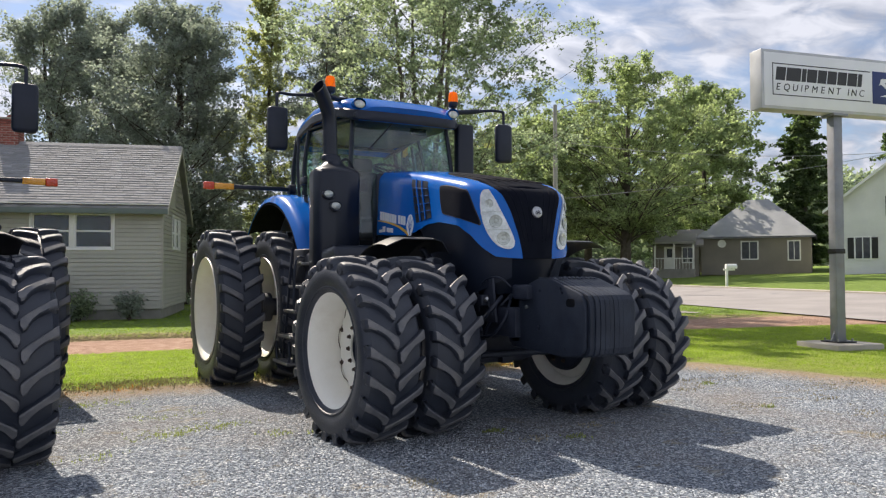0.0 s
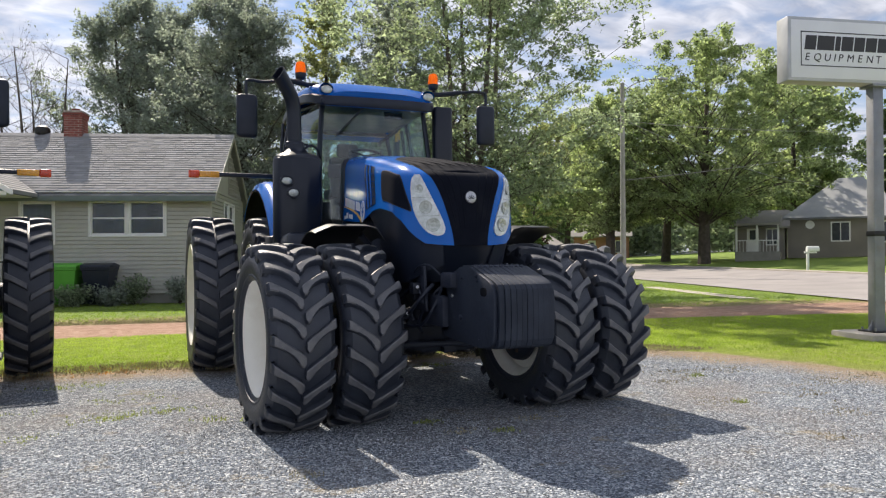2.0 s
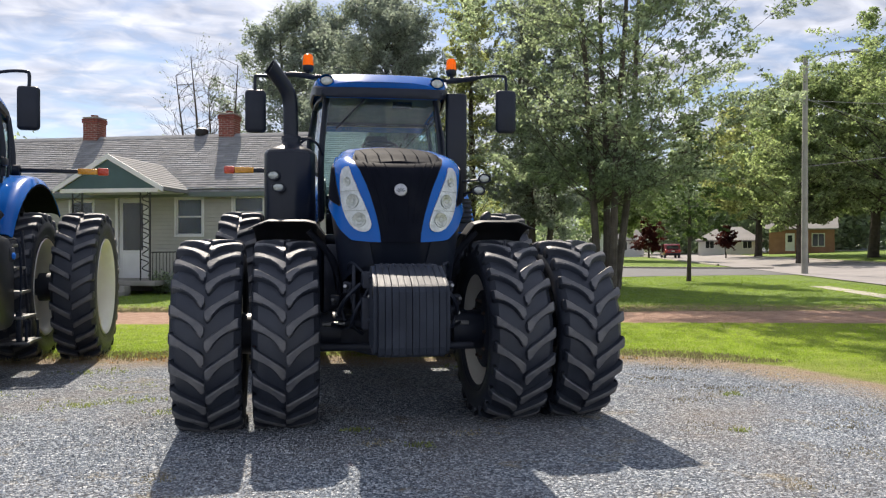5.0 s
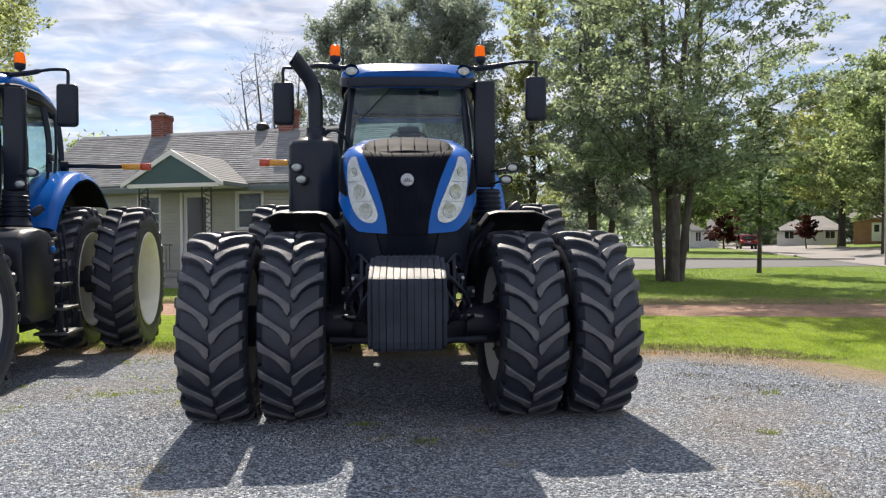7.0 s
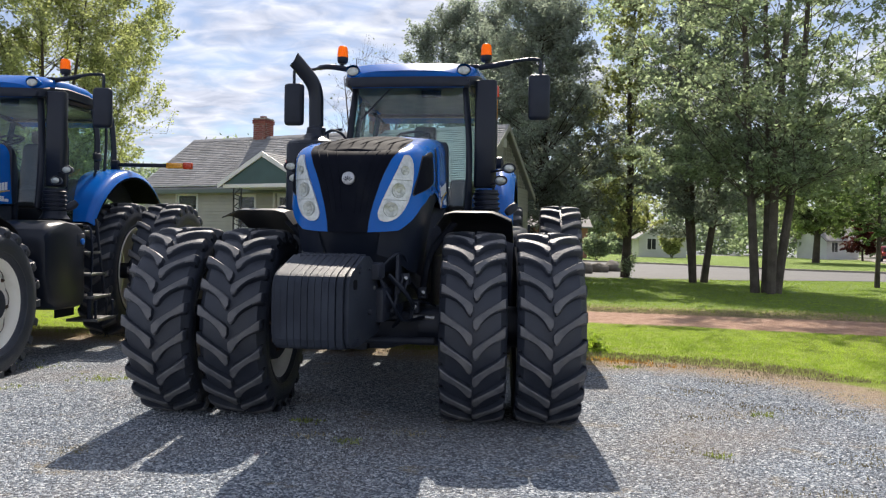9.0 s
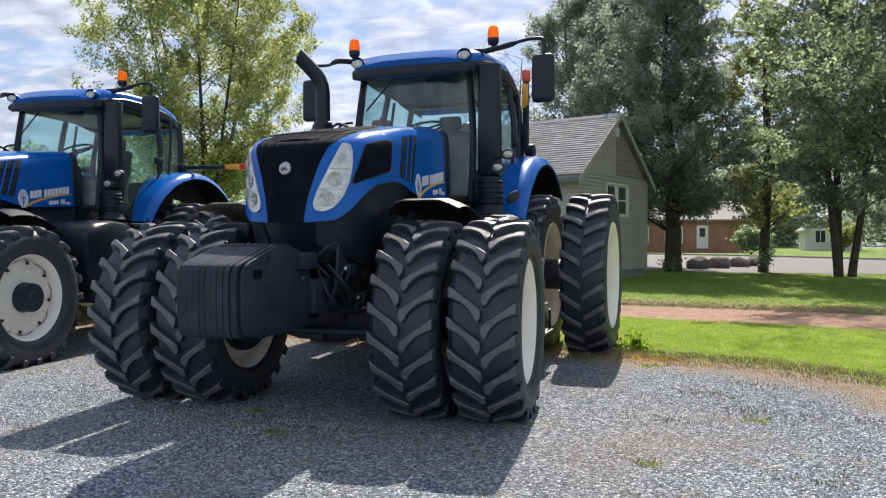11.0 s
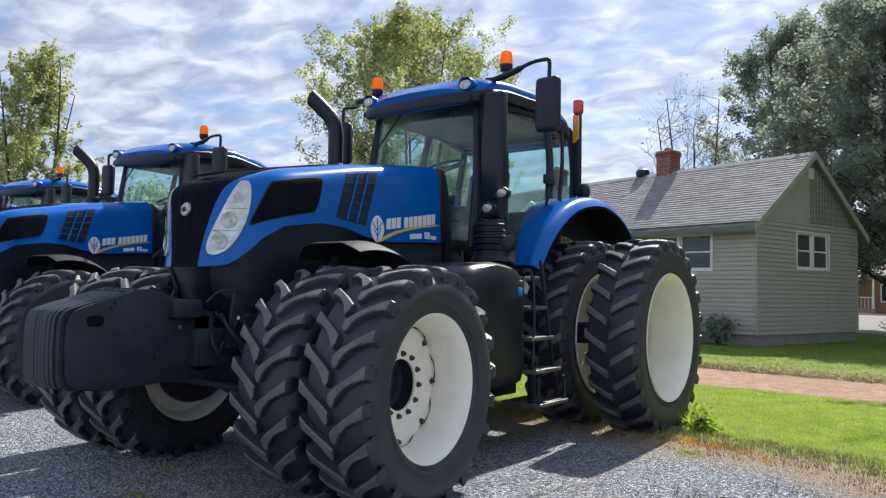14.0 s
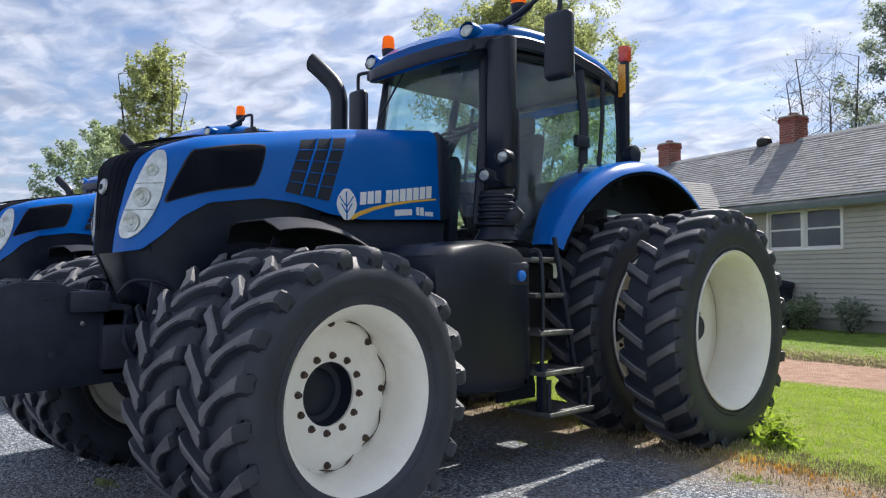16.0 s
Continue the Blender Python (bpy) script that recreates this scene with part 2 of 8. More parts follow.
# ---- building blocks ----
def part(name, bm, material, parent=None, label="", smooth=38):
    """One mesh object out of a bmesh, under a thing or a part."""
    me = bpy.data.meshes.new(name)
    if smooth:
        bm.normal_update()
        cut = math.cos(radians(smooth))
        for f in bm.faces:
            f.smooth = True
        for e in bm.edges:
            lf = e.link_faces
            if len(lf) == 2 and lf[0].normal.dot(lf[1].normal) < cut:
                e.smooth = False
    bm.to_mesh(me)
    bm.free()
    me.materials.append(material)
    return again(name, me, parent, label)


def again(name, me, parent=None, label="", m=None):
    ob = new(name, me)
    if parent is not None:
        ob.parent = parent
    if m is not None:
        ob.matrix_basis = m
    if label:
        ob["label"] = label
    return ob


def thing(name, m, label, category, group="", kind=""):
    ob = new(name)
    ob.empty_display_size = 0.2
    ob.matrix_basis = m
    return tagged(ob, label, category, group, kind)


def add_box(bm, lo, hi, bevel=0.0, m=None, seg=2):
    """A box between two corners, edges rounded, added to bm."""
    lo, hi = Vector(lo), Vector(hi)
    size, mid = hi - lo, (lo + hi) / 2
    r = bmesh.ops.create_cube(bm, size=1.0, matrix=Matrix.Translation(mid) @ Matrix.Diagonal((abs(size.x), abs(size.y), abs(size.z), 1)))
    if bevel:
        es = {e for v in r["verts"] for e in v.link_edges}
        rv = bmesh.ops.bevel(bm, geom=list(es), offset=bevel, segments=seg, profile=0.5, affect="EDGES")
        vs = {v for f in rv["faces"] for v in f.verts} | {v for v in r["verts"] if v.is_valid}
    else:
        vs = set(r["verts"])
    if m is not None:
        bmesh.ops.transform(bm, matrix=m, verts=list(vs))
    return bm


def box(lo, hi, bevel=0.0, m=None, seg=2):
    return add_box(bmesh.new(), lo, hi, bevel, m, seg)


def add_lathe(bm, profile, m, seg=32, closed=False):
    """profile: (radius, along) pairs turned about the local x axis."""
    rings = []
    for r, a in profile:
        rings.append([bm.verts.new(m @ Vector((a, -r * math.cos(2 * math.pi * k / seg), r * math.sin(2 * math.pi * k / seg)))) for k in range(seg)])
    pairs = list(zip(rings, rings[1:])) + ([(rings[-1], rings[0])] if closed else [])
    for p, q in pairs:
        for k in range(seg):
            try:
                bm.faces.new((p[k], p[(k + 1) % seg], q[(k + 1) % seg], q[k]))
            except ValueError:
                pass
    return rings


def lathe(profile, m=None, seg=32, closed=False, caps=False):
    bm = bmesh.new()
    rings = add_lathe(bm, profile, m or Matrix(), seg, closed)
    if caps:
        bm.faces.new(rings[0]); bm.faces.new(list(reversed(rings[-1])))
    bmesh.ops.recalc_face_normals(bm, faces=bm.faces)
    return bm


def add_tube(bm, pts, radius, seg=10, flat=1.0):
    """A round bar along points; radius a number or one for each point."""
    pts = [Vector(p) for p in pts]
    rings = []
    ref = None
    for i, p in enumerate(pts):
        d = (pts[min(i + 1, len(pts) - 1)] - pts[max(i - 1, 0)]).normalized()
        if ref is None:
            ref = d.orthogonal().normalized()
        ref = (ref - d * ref.dot(d)).normalized()
        side = d.cross(ref)
        r = radius[i] if isinstance(radius, (list, tuple)) else radius
        rings.append([bm.verts.new(p + ref * r * math.cos(2 * math.pi * k / seg) + side * r * flat * math.sin(2 * math.pi * k / seg)) for k in range(seg)])
    for a, b in zip(rings, rings[1:]):
        for k in range(seg):
            bm.faces.new((a[k], a[(k + 1) % seg], b[(k + 1) % seg], b[k]))
    bm.faces.new(list(reversed(rings[0]))); bm.faces.new(rings[-1])
    return bm


def tube(pts, radius, seg=10, flat=1.0):
    return add_tube(bmesh.new(), pts, radius, seg, flat)


def bend(pts, n=6):
    """Points of a smooth curve (Catmull-Rom) through pts."""
    pts = [Vector(p) for p in pts]
    out = []
    for i in range(len(pts) - 1):
        a, b, c, d = pts[max(i - 1, 0)], pts[i], pts[i + 1], pts[min(i + 2, len(pts) - 1)]
        for k in range(n):
            t = k / n
            out.append(0.5 * (2 * b + (c - a) * t + (2 * a - 5 * b + 4 * c - d) * t * t + (3 * b - a - 3 * c + d) * t ** 3))
    return out + [pts[-1]]


def add_prism(bm, outline, axis, lo, hi, bevel=0.0, m=None):
    """A flat outline in the plane across axis, given thickness from lo to hi along it."""
    def at(u, v, w):
        return {"x": (w, u, v), "y": (u, w, v), "z": (u, v, w)}[axis]
    a = [bm.verts.new(at(u, v, lo)) for u, v in outline]
    b = [bm.verts.new(at(u, v, hi)) for u, v in outline]
    n = len(outline)
    fs = [bm.faces.new(a), bm.faces.new(list(reversed(b)))]
    for k in range(n):
        fs.append(bm.faces.new((a[k], b[k], b[(k + 1) % n], a[(k + 1) % n])))
    bmesh.ops.recalc_face_normals(bm, faces=fs)
    vs = set(a + b)
    if bevel:
        es = [e for e in {e for f in fs for e in f.edges} if len(e.link_faces) == 2 and e.calc_face_angle(0) > 0.4]
        r = bmesh.ops.bevel(bm, geom=es, offset=bevel, segments=2, profile=0.5, affect="EDGES")
        vs = {v for v in vs if v.is_valid} | {v for f in r["faces"] for v in f.verts}
    if m is not None:
        bmesh.ops.transform(bm, matrix=m, verts=list(vs))
    return bm


def prism(outline, axis, lo, hi, bevel=0.0, m=None):
    return add_prism(bmesh.new(), outline, axis, lo, hi, bevel, m)


def add_grid(bm, rows, close=False):
    """Faces between rows of points."""
    vs = [[bm.verts.new(p) for p in r] for r in rows]
    for a, b in zip(vs, vs[1:]):
        n = len(a)
        for k in range(n if close else n - 1):
            try:
                bm.faces.new((a[k], a[(k + 1) % n], b[(k + 1) % n], b[k]))
            except ValueError:
                pass
    return vs


def thicken(bm, t):
    """Gives an open sheet the thickness t, against its normals."""
    bmesh.ops.recalc_face_normals(bm, faces=bm.faces)
    bmesh.ops.solidify(bm, geom=list(bm.faces), thickness=t)
    bmesh.ops.recalc_face_normals(bm, faces=bm.faces)
    return bm


def lerp(a, b, t):
    return a + (b - a) * t


def curve(table, x):
    """Smoothly interpolated value from a short table of (x, value)."""
    if x <= table[0][0]:
        return table[0][1]
    for (a, u), (b, v) in zip(table, table[1:]):
        if x <= b:
            t = (x - a) / (b - a)
            return lerp(u, v, t)
    return table[-1][1]

# ---- ground: one sheet, in a plan where the street runs along RD and across it RV ----
RD, RV = Vector((0.29, 0.957)), Vector((0.957, -0.29))
EDGE_LOT = [(-30, 6.0), (-12, 4.3), (-3, 3.65), (2, 3.2), (3.5, 2.95), (4.3, 2.4), (4.9, 1.4), (5.3, 0.0), (5.5, -1.5), (5.9, -4), (6.5, -14)]
DIRT_NEAR = [(-40, 12.0), (-12, 8.7), (-4, 7.65), (2, 7.15), (8, 6.2), (12, 5.3), (18, 3.6), (30, 0.5)]
DIRT_FAR = [(-40, 15.0), (-12, 11.2), (-4, 10.1), (2, 9.4), (9.7, 8.6), (14, 7.9), (18, 7.2), (30, 5.0)]


def rise(x, y):
    v = x * RV.x + y * RV.y
    return min(1.7, 0.04 * max(0.0, v - 15))


def lot(x, y):
    """Metres inside the gravel lot (negative outside)."""
    if x < 3.2:
        return curve(EDGE_LOT, x) - y
    best = 99
    for (a, b), (c, d) in zip(EDGE_LOT, EDGE_LOT[1:]):
        e, p = Vector((c - a, d - b)), Vector((x - a, y - b))
        t = max(0, min(1, p.dot(e) / e.length_squared))
        q = p - e * t
        if q.length < abs(best):
            best = q.length * (1 if e.cross(p) < 0 else -1)
    return best


def steps_of(lo, hi, fine, far):
    out = [lo + i * fine for i in range(int((hi - lo) / fine) + 1)]
    d, a, b = fine, out[0], out[-1]
    pre, post = [], []
    while a > -far:
        d *= 1.35
        a -= d; b += d
        pre.append(a); post.append(b)
    return list(reversed(pre)) + out + post


def ground():
    xs, ys = steps_of(-20, 26, 0.3, 900), steps_of(-14, 40, 0.3, 900)
    verts, faces, g, d, dry, lawn = [], [], [], [], [], []
    for y in ys:
        for x in xs:
            n = noise.noise((x * 0.35, y * 0.35, 0))
            on = lot(x, y)
            bank = 0.05 * max(0, min(1, -on * 1.2 + 0.2))
            verts.append((x, y, rise(x, y) + (0.012 * n if abs(x) < 30 and abs(y) < 45 else 0) * max(0, min(1, abs(on) * 0.5)) + bank * 0.6))
            g.append(max(-4, min(4, on)))
            dd = min(y - curve(DIRT_NEAR, x), curve(DIRT_FAR, x) - y)
            d.append(max(-4, min(4, dd)) if x * RV.x + y * RV.y < 13.4 else -4)
            lawn.append(max(-4, min(4, y - curve(DIRT_FAR, x) + 1)))
            dry.append(max(-4, min(4, 1.6 - (y - curve(DIRT_FAR, x)))) if y > curve(DIRT_FAR, x) - 0.2 else -4)
    w = len(xs)
    for j in range(len(ys) - 1):
        for i in range(w - 1):
            a = j * w + i
            faces.append((a, a + 1, a + w + 1, a + w))
    me = bpy.data.meshes.new("ground")
    me.from_pydata(verts, [], faces)
    for name, vals in (("lot", g), ("dirt", d), ("dry", dry), ("lawn", lawn)):
        me.attributes.new(name, "FLOAT", "POINT").data.foreach_set("value", vals)
    me.shade_smooth()
    return me


def ground_material():
    m = bpy.data.materials.new("ground")
    m.use_nodes = True
    nt = m.node_tree
    n, l = nt.nodes.new, nt.links.new
    p = nt.nodes["Principled BSDF"]
    geo = n("ShaderNodeTexCoord")

    def tex(scale, detail=4, rough=0.55):
        t = n("ShaderNodeTexNoise")
        t.inputs["Scale"].default_value, t.inputs["Detail"].default_value, t.inputs["Roughness"].default_value = scale, detail, rough
        l(geo.outputs["Object"], t.inputs[0])
        return t.outputs[0]

    def ramp(src, stops):
        r = n("ShaderNodeValToRGB")
        e = r.color_ramp.elements
        while len(e) < len(stops):
            e.new(0.5)
        for k, (pos, col) in enumerate(stops):
            e[k].position, e[k].color = pos, rgb(col)
        l(src, r.inputs[0])
        return r.outputs[0]

    def math2(op, a, b):
        t = n("ShaderNodeMath"); t.operation = op
        for k, v in ((0, a), (1, b)):
            if isinstance(v, (int, float)):
                t.inputs[k].default_value = v
            else:
                l(v, t.inputs[k])
        return t.outputs[0]

    def mask(attr, scale, amount, width):
        a = n("ShaderNodeAttribute"); a.attribute_name = attr
        v = math2("ADD", a.outputs["Fac"], math2("MULTIPLY", math2("SUBTRACT", tex(scale, 6, 0.65), 0.5), amount))
        r = n("ShaderNodeMapRange"); r.interpolation_type = "SMOOTHSTEP"
        r.inputs[1].default_value, r.inputs[2].default_value = -width, width
        l(v, r.inputs[0])
        return r.outputs[0]

    def mix(f, a, b):
        t = n("ShaderNodeMix"); t.data_type = "RGBA"
        for k, v in ((0, f), (6, a), (7, b)):
            if isinstance(v, (tuple, float)):
                t.inputs[k].default_value = rgb(v) if k else v
            else:
                l(v, t.inputs[k])
        return t.outputs[2]

    # crushed stone: cells of grey, blue-grey and white, with fines between
    vor = n("ShaderNodeTexVoronoi"); vor.inputs["Scale"].default_value = 66
    l(geo.outputs["Object"], vor.inputs[0])
    vor2 = n("ShaderNodeTexVoronoi"); vor2.inputs["Scale"].default_value = 118
    l(geo.outputs["Object"], vor2.inputs[0])
    sep = n("ShaderNodeSeparateColor"); l(vor.outputs["Color"], sep.inputs[0])
    sep2 = n("ShaderNodeSeparateColor"); l(vor2.outputs["Color"], sep2.inputs[0])
    stone = ramp(sep.outputs[0], [(0.0, (0.028, 0.035, 0.046)), (0.3, (0.097, 0.120, 0.155)), (0.6, (0.243, 0.284, 0.342)), (0.84, (0.515, 0.565, 0.62)), (1.0, (0.91, 0.93, 0.95))])
    stone2 = ramp(sep2.outputs[1], [(0.0, (0.040, 0.050, 0.066)), (0.5, (0.228, 0.265, 0.315)), (1.0, (0.70, 0.73, 0.76))])
    grav = mix(0.24, stone, stone2)
    grav = mix(math2("MULTIPLY", ramp(tex(0.55, 6, 0.6), [(0.45, 0.0), (0.70, 1.0)]), 0.45), grav, (0.30, 0.245, 0.19))
    grav = mix(math2("MULTIPLY", ramp(tex(1.7, 6, 0.7), [(0.57, 0.0), (0.69, 1.0)]), 0.6), grav, (0.36, 0.285, 0.15))
    # grass underlay
    grass = ramp(tex(3.0, 8, 0.7), [(0.3, (0.15, 0.225, 0.020)), (0.55, (0.25, 0.34, 0.035)), (0.75, (0.37, 0.42, 0.07))])
    grass = mix(ramp(tex(0.28, 4), [(0.42, 0.0), (0.7, 0.5)]), grass, (0.30, 0.28, 0.10))
    lawn = ramp(tex(2.2, 8, 0.7), [(0.3, (0.135, 0.205, 0.035)), (0.55, (0.205, 0.295, 0.055)), (0.75, (0.285, 0.35, 0.09))])
    grass = mix(mask("lawn", 0.8, 1.0, 0.3), grass, lawn)
    soil = ramp(tex(5, 8, 0.7), [(0.3, (0.34, 0.20, 0.14)), (0.5, (0.48, 0.305, 0.22)), (0.72, (0.58, 0.41, 0.31))])
    straw = ramp(tex(9, 6, 0.7), [(0.35, (0.22, 0.21, 0.07)), (0.6, (0.40, 0.33, 0.16)), (0.8, (0.48, 0.39, 0.23))])
    verge = ramp(tex(7, 8, 0.75), [(0.32, (0.29, 0.21, 0.15)), (0.5, (0.40, 0.31, 0.22)), (0.66, (0.27, 0.24, 0.11))])
    col = grass
    col = mix(mask("dry", 0.9, 2.2, 0.8), col, straw)
    col = mix(mask("dirt", 0.8, 0.9, 0.16), col, soil)
    at = n("ShaderNodeAttribute"); at.attribute_name = "lot"
    col = mix(mask("lot", 1.2, 0.8, 0.12), col, verge)
    inner = math2("ADD", at.outputs["Fac"], math2("MULTIPLY", math2("SUBTRACT", tex(1.1, 7, 0.7), 0.5), 1.7))
    r = n("ShaderNodeMapRange"); r.interpolation_type = "SMOOTHSTEP"; r.inputs[1].default_value, r.inputs[2].default_value = 0.2, 1.1
    l(inner, r.inputs[0])
    col = mix(r.outputs[0], col, grav)
    l(col, p.inputs["Base Color"])
    p.inputs["Roughness"].default_value = 0.92
    p.inputs["Specular IOR Level"].default_value = 0.25
    h = math2("ADD", math2("MULTIPLY", math2("MULTIPLY", vor.outputs["Distance"], -1.0), 1.0), math2("MULTIPLY", math2("MULTIPLY", vor2.outputs["Distance"], -1.0), 0.5))
    b = n("ShaderNodeBump"); b.inputs["Strength"].default_value, b.inputs["Distance"].default_value = 1.0, 0.026
    l(h, b.inputs["Height"]); l(b.outputs[0], p.inputs["Normal"])
    return m


M_GROUND = ground_material()
_me = ground()
_me.materials.append(M_GROUND)
tagged(new("ground", _me), "grey gravel lot edged by mown grass and a reddish dirt lane", "ground", kind="structure")

M_ASPHALT = surface("pale_asphalt", (0.225, 0.208, 0.203), (0.29, 0.27, 0.262), 0.6, 0.85, 0, 0.3, 40, 0.12, dirt=(0.30, 0.27, 0.25), dirt_amount=0.5)
M_DRIVE = surface("grey_asphalt", (0.098, 0.098, 0.10), (0.132, 0.131, 0.131), 0.5, 0.85, 0, 0.3, 40, 0.12, dirt=(0.24, 0.22, 0.20), dirt_amount=0.3)
M_CONCRETE = surface("concrete", (0.34, 0.31, 0.26), (0.45, 0.41, 0.35), 1.5, 0.85, 0, 0.3, 40, 0.10, dirt=(0.3, 0.26, 0.2), dirt_amount=0.4)


def plan(d, v):
    q = RD * d + RV * v
    return q.x, q.y


def strip(name, v0, v1, d0, d1, lift, label, category, material, n=40, m=3):
    rows = []
    for i in range(n + 1):
        d = lerp(d0, d1, i / n)
        row = []
        for j in range(m + 1):
            x, y = plan(d, lerp(v0, v1, j / m))
            row.append((x, y, rise(x, y) + lift))
        rows.append(row)
    bm = bmesh.new()
    add_grid(bm, rows)
    bmesh.ops.recalc_face_normals(bm, faces=bm.faces)
    if sum(f.normal.z for f in bm.faces) < 0:
        bmesh.ops.reverse_faces(bm, faces=bm.faces)
    return tagged(part(name, bm, material), label, category, kind="structure")


strip("road", 12.7, 21.7, -80, 400, 0.065, "pale grey worn asphalt street", "road", M_ASPHALT, 160, 9)
strip("pavement", 9.95, 10.6, 13.8, 21.5, 0.042, "narrow concrete pavement in the grass", "pavement", M_CONCRETE, 30, 2)


def kerb(name, v, d0, d1):
    bm = bmesh.new()
    n = 50
    rows = []
    for i in range(n + 1):
        d = lerp(d0, d1, i / n)
        ring = []
        for dv, z in ((-0.09, -0.05), (-0.09, 0.13), (-0.07, 0.15), (0.07, 0.15), (0.09, 0.13), (0.09, -0.05)):
            x, y = plan(d, v + dv)
            ring.append((x, y, rise(x, y) + z))
        rows.append(ring)
    add_grid(bm, rows)
    bmesh.ops.recalc_face_normals(bm, faces=bm.faces)
    tagged(part(name, bm, M_CONCRETE), "low concrete kerb along the street", "kerb", kind="structure")


kerb("kerb", 21.8, -60, 300); kerb("kerb", 12.6, 50, 300)
# side drive behind the lawn trees
_bm = bmesh.new()
_near = [(-8, 30), (-2, 27.5), (3.4, 24.6), (9, 24.8), (14, 26.6), (19.5, 27.5), (23.6, 27.0)]
_far = [(-10, 60), (-3, 56.5), (5, 52), (11, 46.6), (15.5, 40.4), (20, 37.6), (25.8, 36.0)]
add_grid(_bm, [[(a[0], a[1], rise(*a) + 0.045), ((a[0] + b[0]) / 2, (a[1] + b[1]) / 2, 0.045 + rise((a[0] + b[0]) / 2, (a[1] + b[1]) / 2)), (b[0], b[1], rise(*b) + 0.045)] for a, b in zip(_near, _far)])
bmesh.ops.recalc_face_normals(_bm, faces=_bm.faces)
if sum(f.normal.z for f in _bm.faces) < 0:
    bmesh.ops.reverse_faces(_bm, faces=_bm.faces)
tagged(part("driveway", _bm, M_DRIVE), "grey asphalt side street beyond the lawn trees", "road", kind="structure")
# its kerb on the far side, and a narrow concrete walk behind it
for _name, _off, _w, _top, _label in (("kerb", 0.12, 0.10, 0.15, "low concrete kerb along the side street"), ("pavement", 1.9, 0.6, 0.045, "narrow concrete walk beside the side street")):
    _pts = bend([(q[0], q[1], 0) for q in _far], 5)
    _rows = []
    for _k, _p in enumerate(_pts):
        _d = (_pts[min(_k + 1, len(_pts) - 1)] - _pts[max(_k - 1, 0)]).normalized()
        _n = Vector((-_d.y, _d.x, 0))
        _rows.append([(_p.x + _n.x * o, _p.y + _n.y * o, rise(_p.x, _p.y) + z) for o, z in ((_off - _w, -0.05), (_off - _w, _top), (_off + _w, _top), (_off + _w, -0.05))])
    _bm = bmesh.new()
    add_grid(_bm, _rows)
    bmesh.ops.recalc_face_normals(_bm, faces=_bm.faces)
    tagged(part(_name, _bm, M_CONCRETE), _label, _name, kind="structure")

# ---- tractors: front axle at y = 0, nose towards -y, the tractor's left at +x ----
def tyre_meshes(R, W, rim, lugs, lug_h, sweep, straight=False):
    """Carcass and tread bars of a farm tyre turned about x; the bars rise outwards on its front."""
    bm = bmesh.new()
    h = W / 2
    prof = [(rim, -h * 0.74), (rim + 0.02, -h * 0.86), (rim + (R - rim) * 0.35, -h * 0.99), (rim + (R - rim) * 0.6, -h * 1.0), (R - lug_h - 0.055, -h * 0.94), (R - lug_h - 0.015, -h * 0.80)]
    prof += [(R - lug_h, -h * 0.4), (R - lug_h + 0.003, 0)]
    prof += [(r, -a) for r, a in reversed(prof[:-1])]
    add_lathe(bm, prof, Matrix(), 64)
    # raised rings and a bead on the sidewall
    for s in (-1, 1):
        add_lathe(bm, [(rim + 0.045, s * h * 0.91), (rim + 0.05, s * h * 0.945), (rim + 0.062, s * h * 0.945), (rim + 0.068, s * h * 0.925)], Matrix(), 64)
    bmesh.ops.recalc_face_normals(bm, faces=bm.faces)
    carcass = bm
    bm = bmesh.new()
    # (across, height of the bar's top, half width, share of the sweep)
    if straight:
        steps = [(0.02, -0.012, 0.030, -0.02), (0.045, -0.001, 0.037, 0.0), (0.30, 0.0, 0.034, 0.30), (0.60, -0.005, 0.033, 0.66), (0.84, -0.013, 0.036, 0.93), (0.95, -0.024, 0.042, 1.03), (0.995, -0.044, 0.041, 1.08), (1.005, -0.074, 0.036, 1.10), (0.985, -0.120, 0.024, 1.12)]
    else:
        steps = [(-0.022, -0.016, 0.015, 0.18), (-0.006, -0.002, 0.029, 0.155), (0.045, 0.0, 0.045, 0.13), (0.115, 0.0, 0.049, 0.18), (0.19, 0.0, 0.043, 0.29), (0.30, -0.001, 0.033, 0.44), (0.47, -0.003, 0.028, 0.62), (0.70, -0.007, 0.030, 0.81), (0.85, -0.013, 0.036, 0.93), (0.94, -0.022, 0.038, 0.99), (0.995, -0.042, 0.038, 1.02), (1.003, -0.068, 0.034, 1.03), (0.985, -0.105, 0.022, 1.04)]
    for s in (-1, 1):
        for i in range(lugs):
            f0 = 2 * math.pi * (i + (0.5 if s > 0 else 0)) / lugs
            rows = []
            for a, dz, w, q in steps:
                f = f0 + sweep * q
                rr, x = R + dz, s * (a * h * 0.97 + 0.004)
                sink = 0.075 if a < 0.95 else 0.06
                ring = []
                for k, (rad, wid) in enumerate(((rr - sink, w * 1.45), (rr - sink * 0.55, w * 1.16), (rr - 0.009, w * 1.04), (rr, w * 0.74), (rr, -w * 0.74), (rr - 0.009, -w * 1.04), (rr - sink * 0.55, -w * 1.16), (rr - sink, -w * 1.45))):
                    ang = f + wid / R
                    xx = x - (s * 0.045 if a > 0.96 and k in (0, 7) else 0)
                    ring.append((xx, -rad * math.cos(ang), rad * math.sin(ang)))
                rows.append(ring)
            vs = add_grid(bm, rows)
            bm.faces.new(vs[0]); bm.faces.new(list(reversed(vs[-1])))
    bmesh.ops.recalc_face_normals(bm, faces=bm.faces)
    return carcass, bm


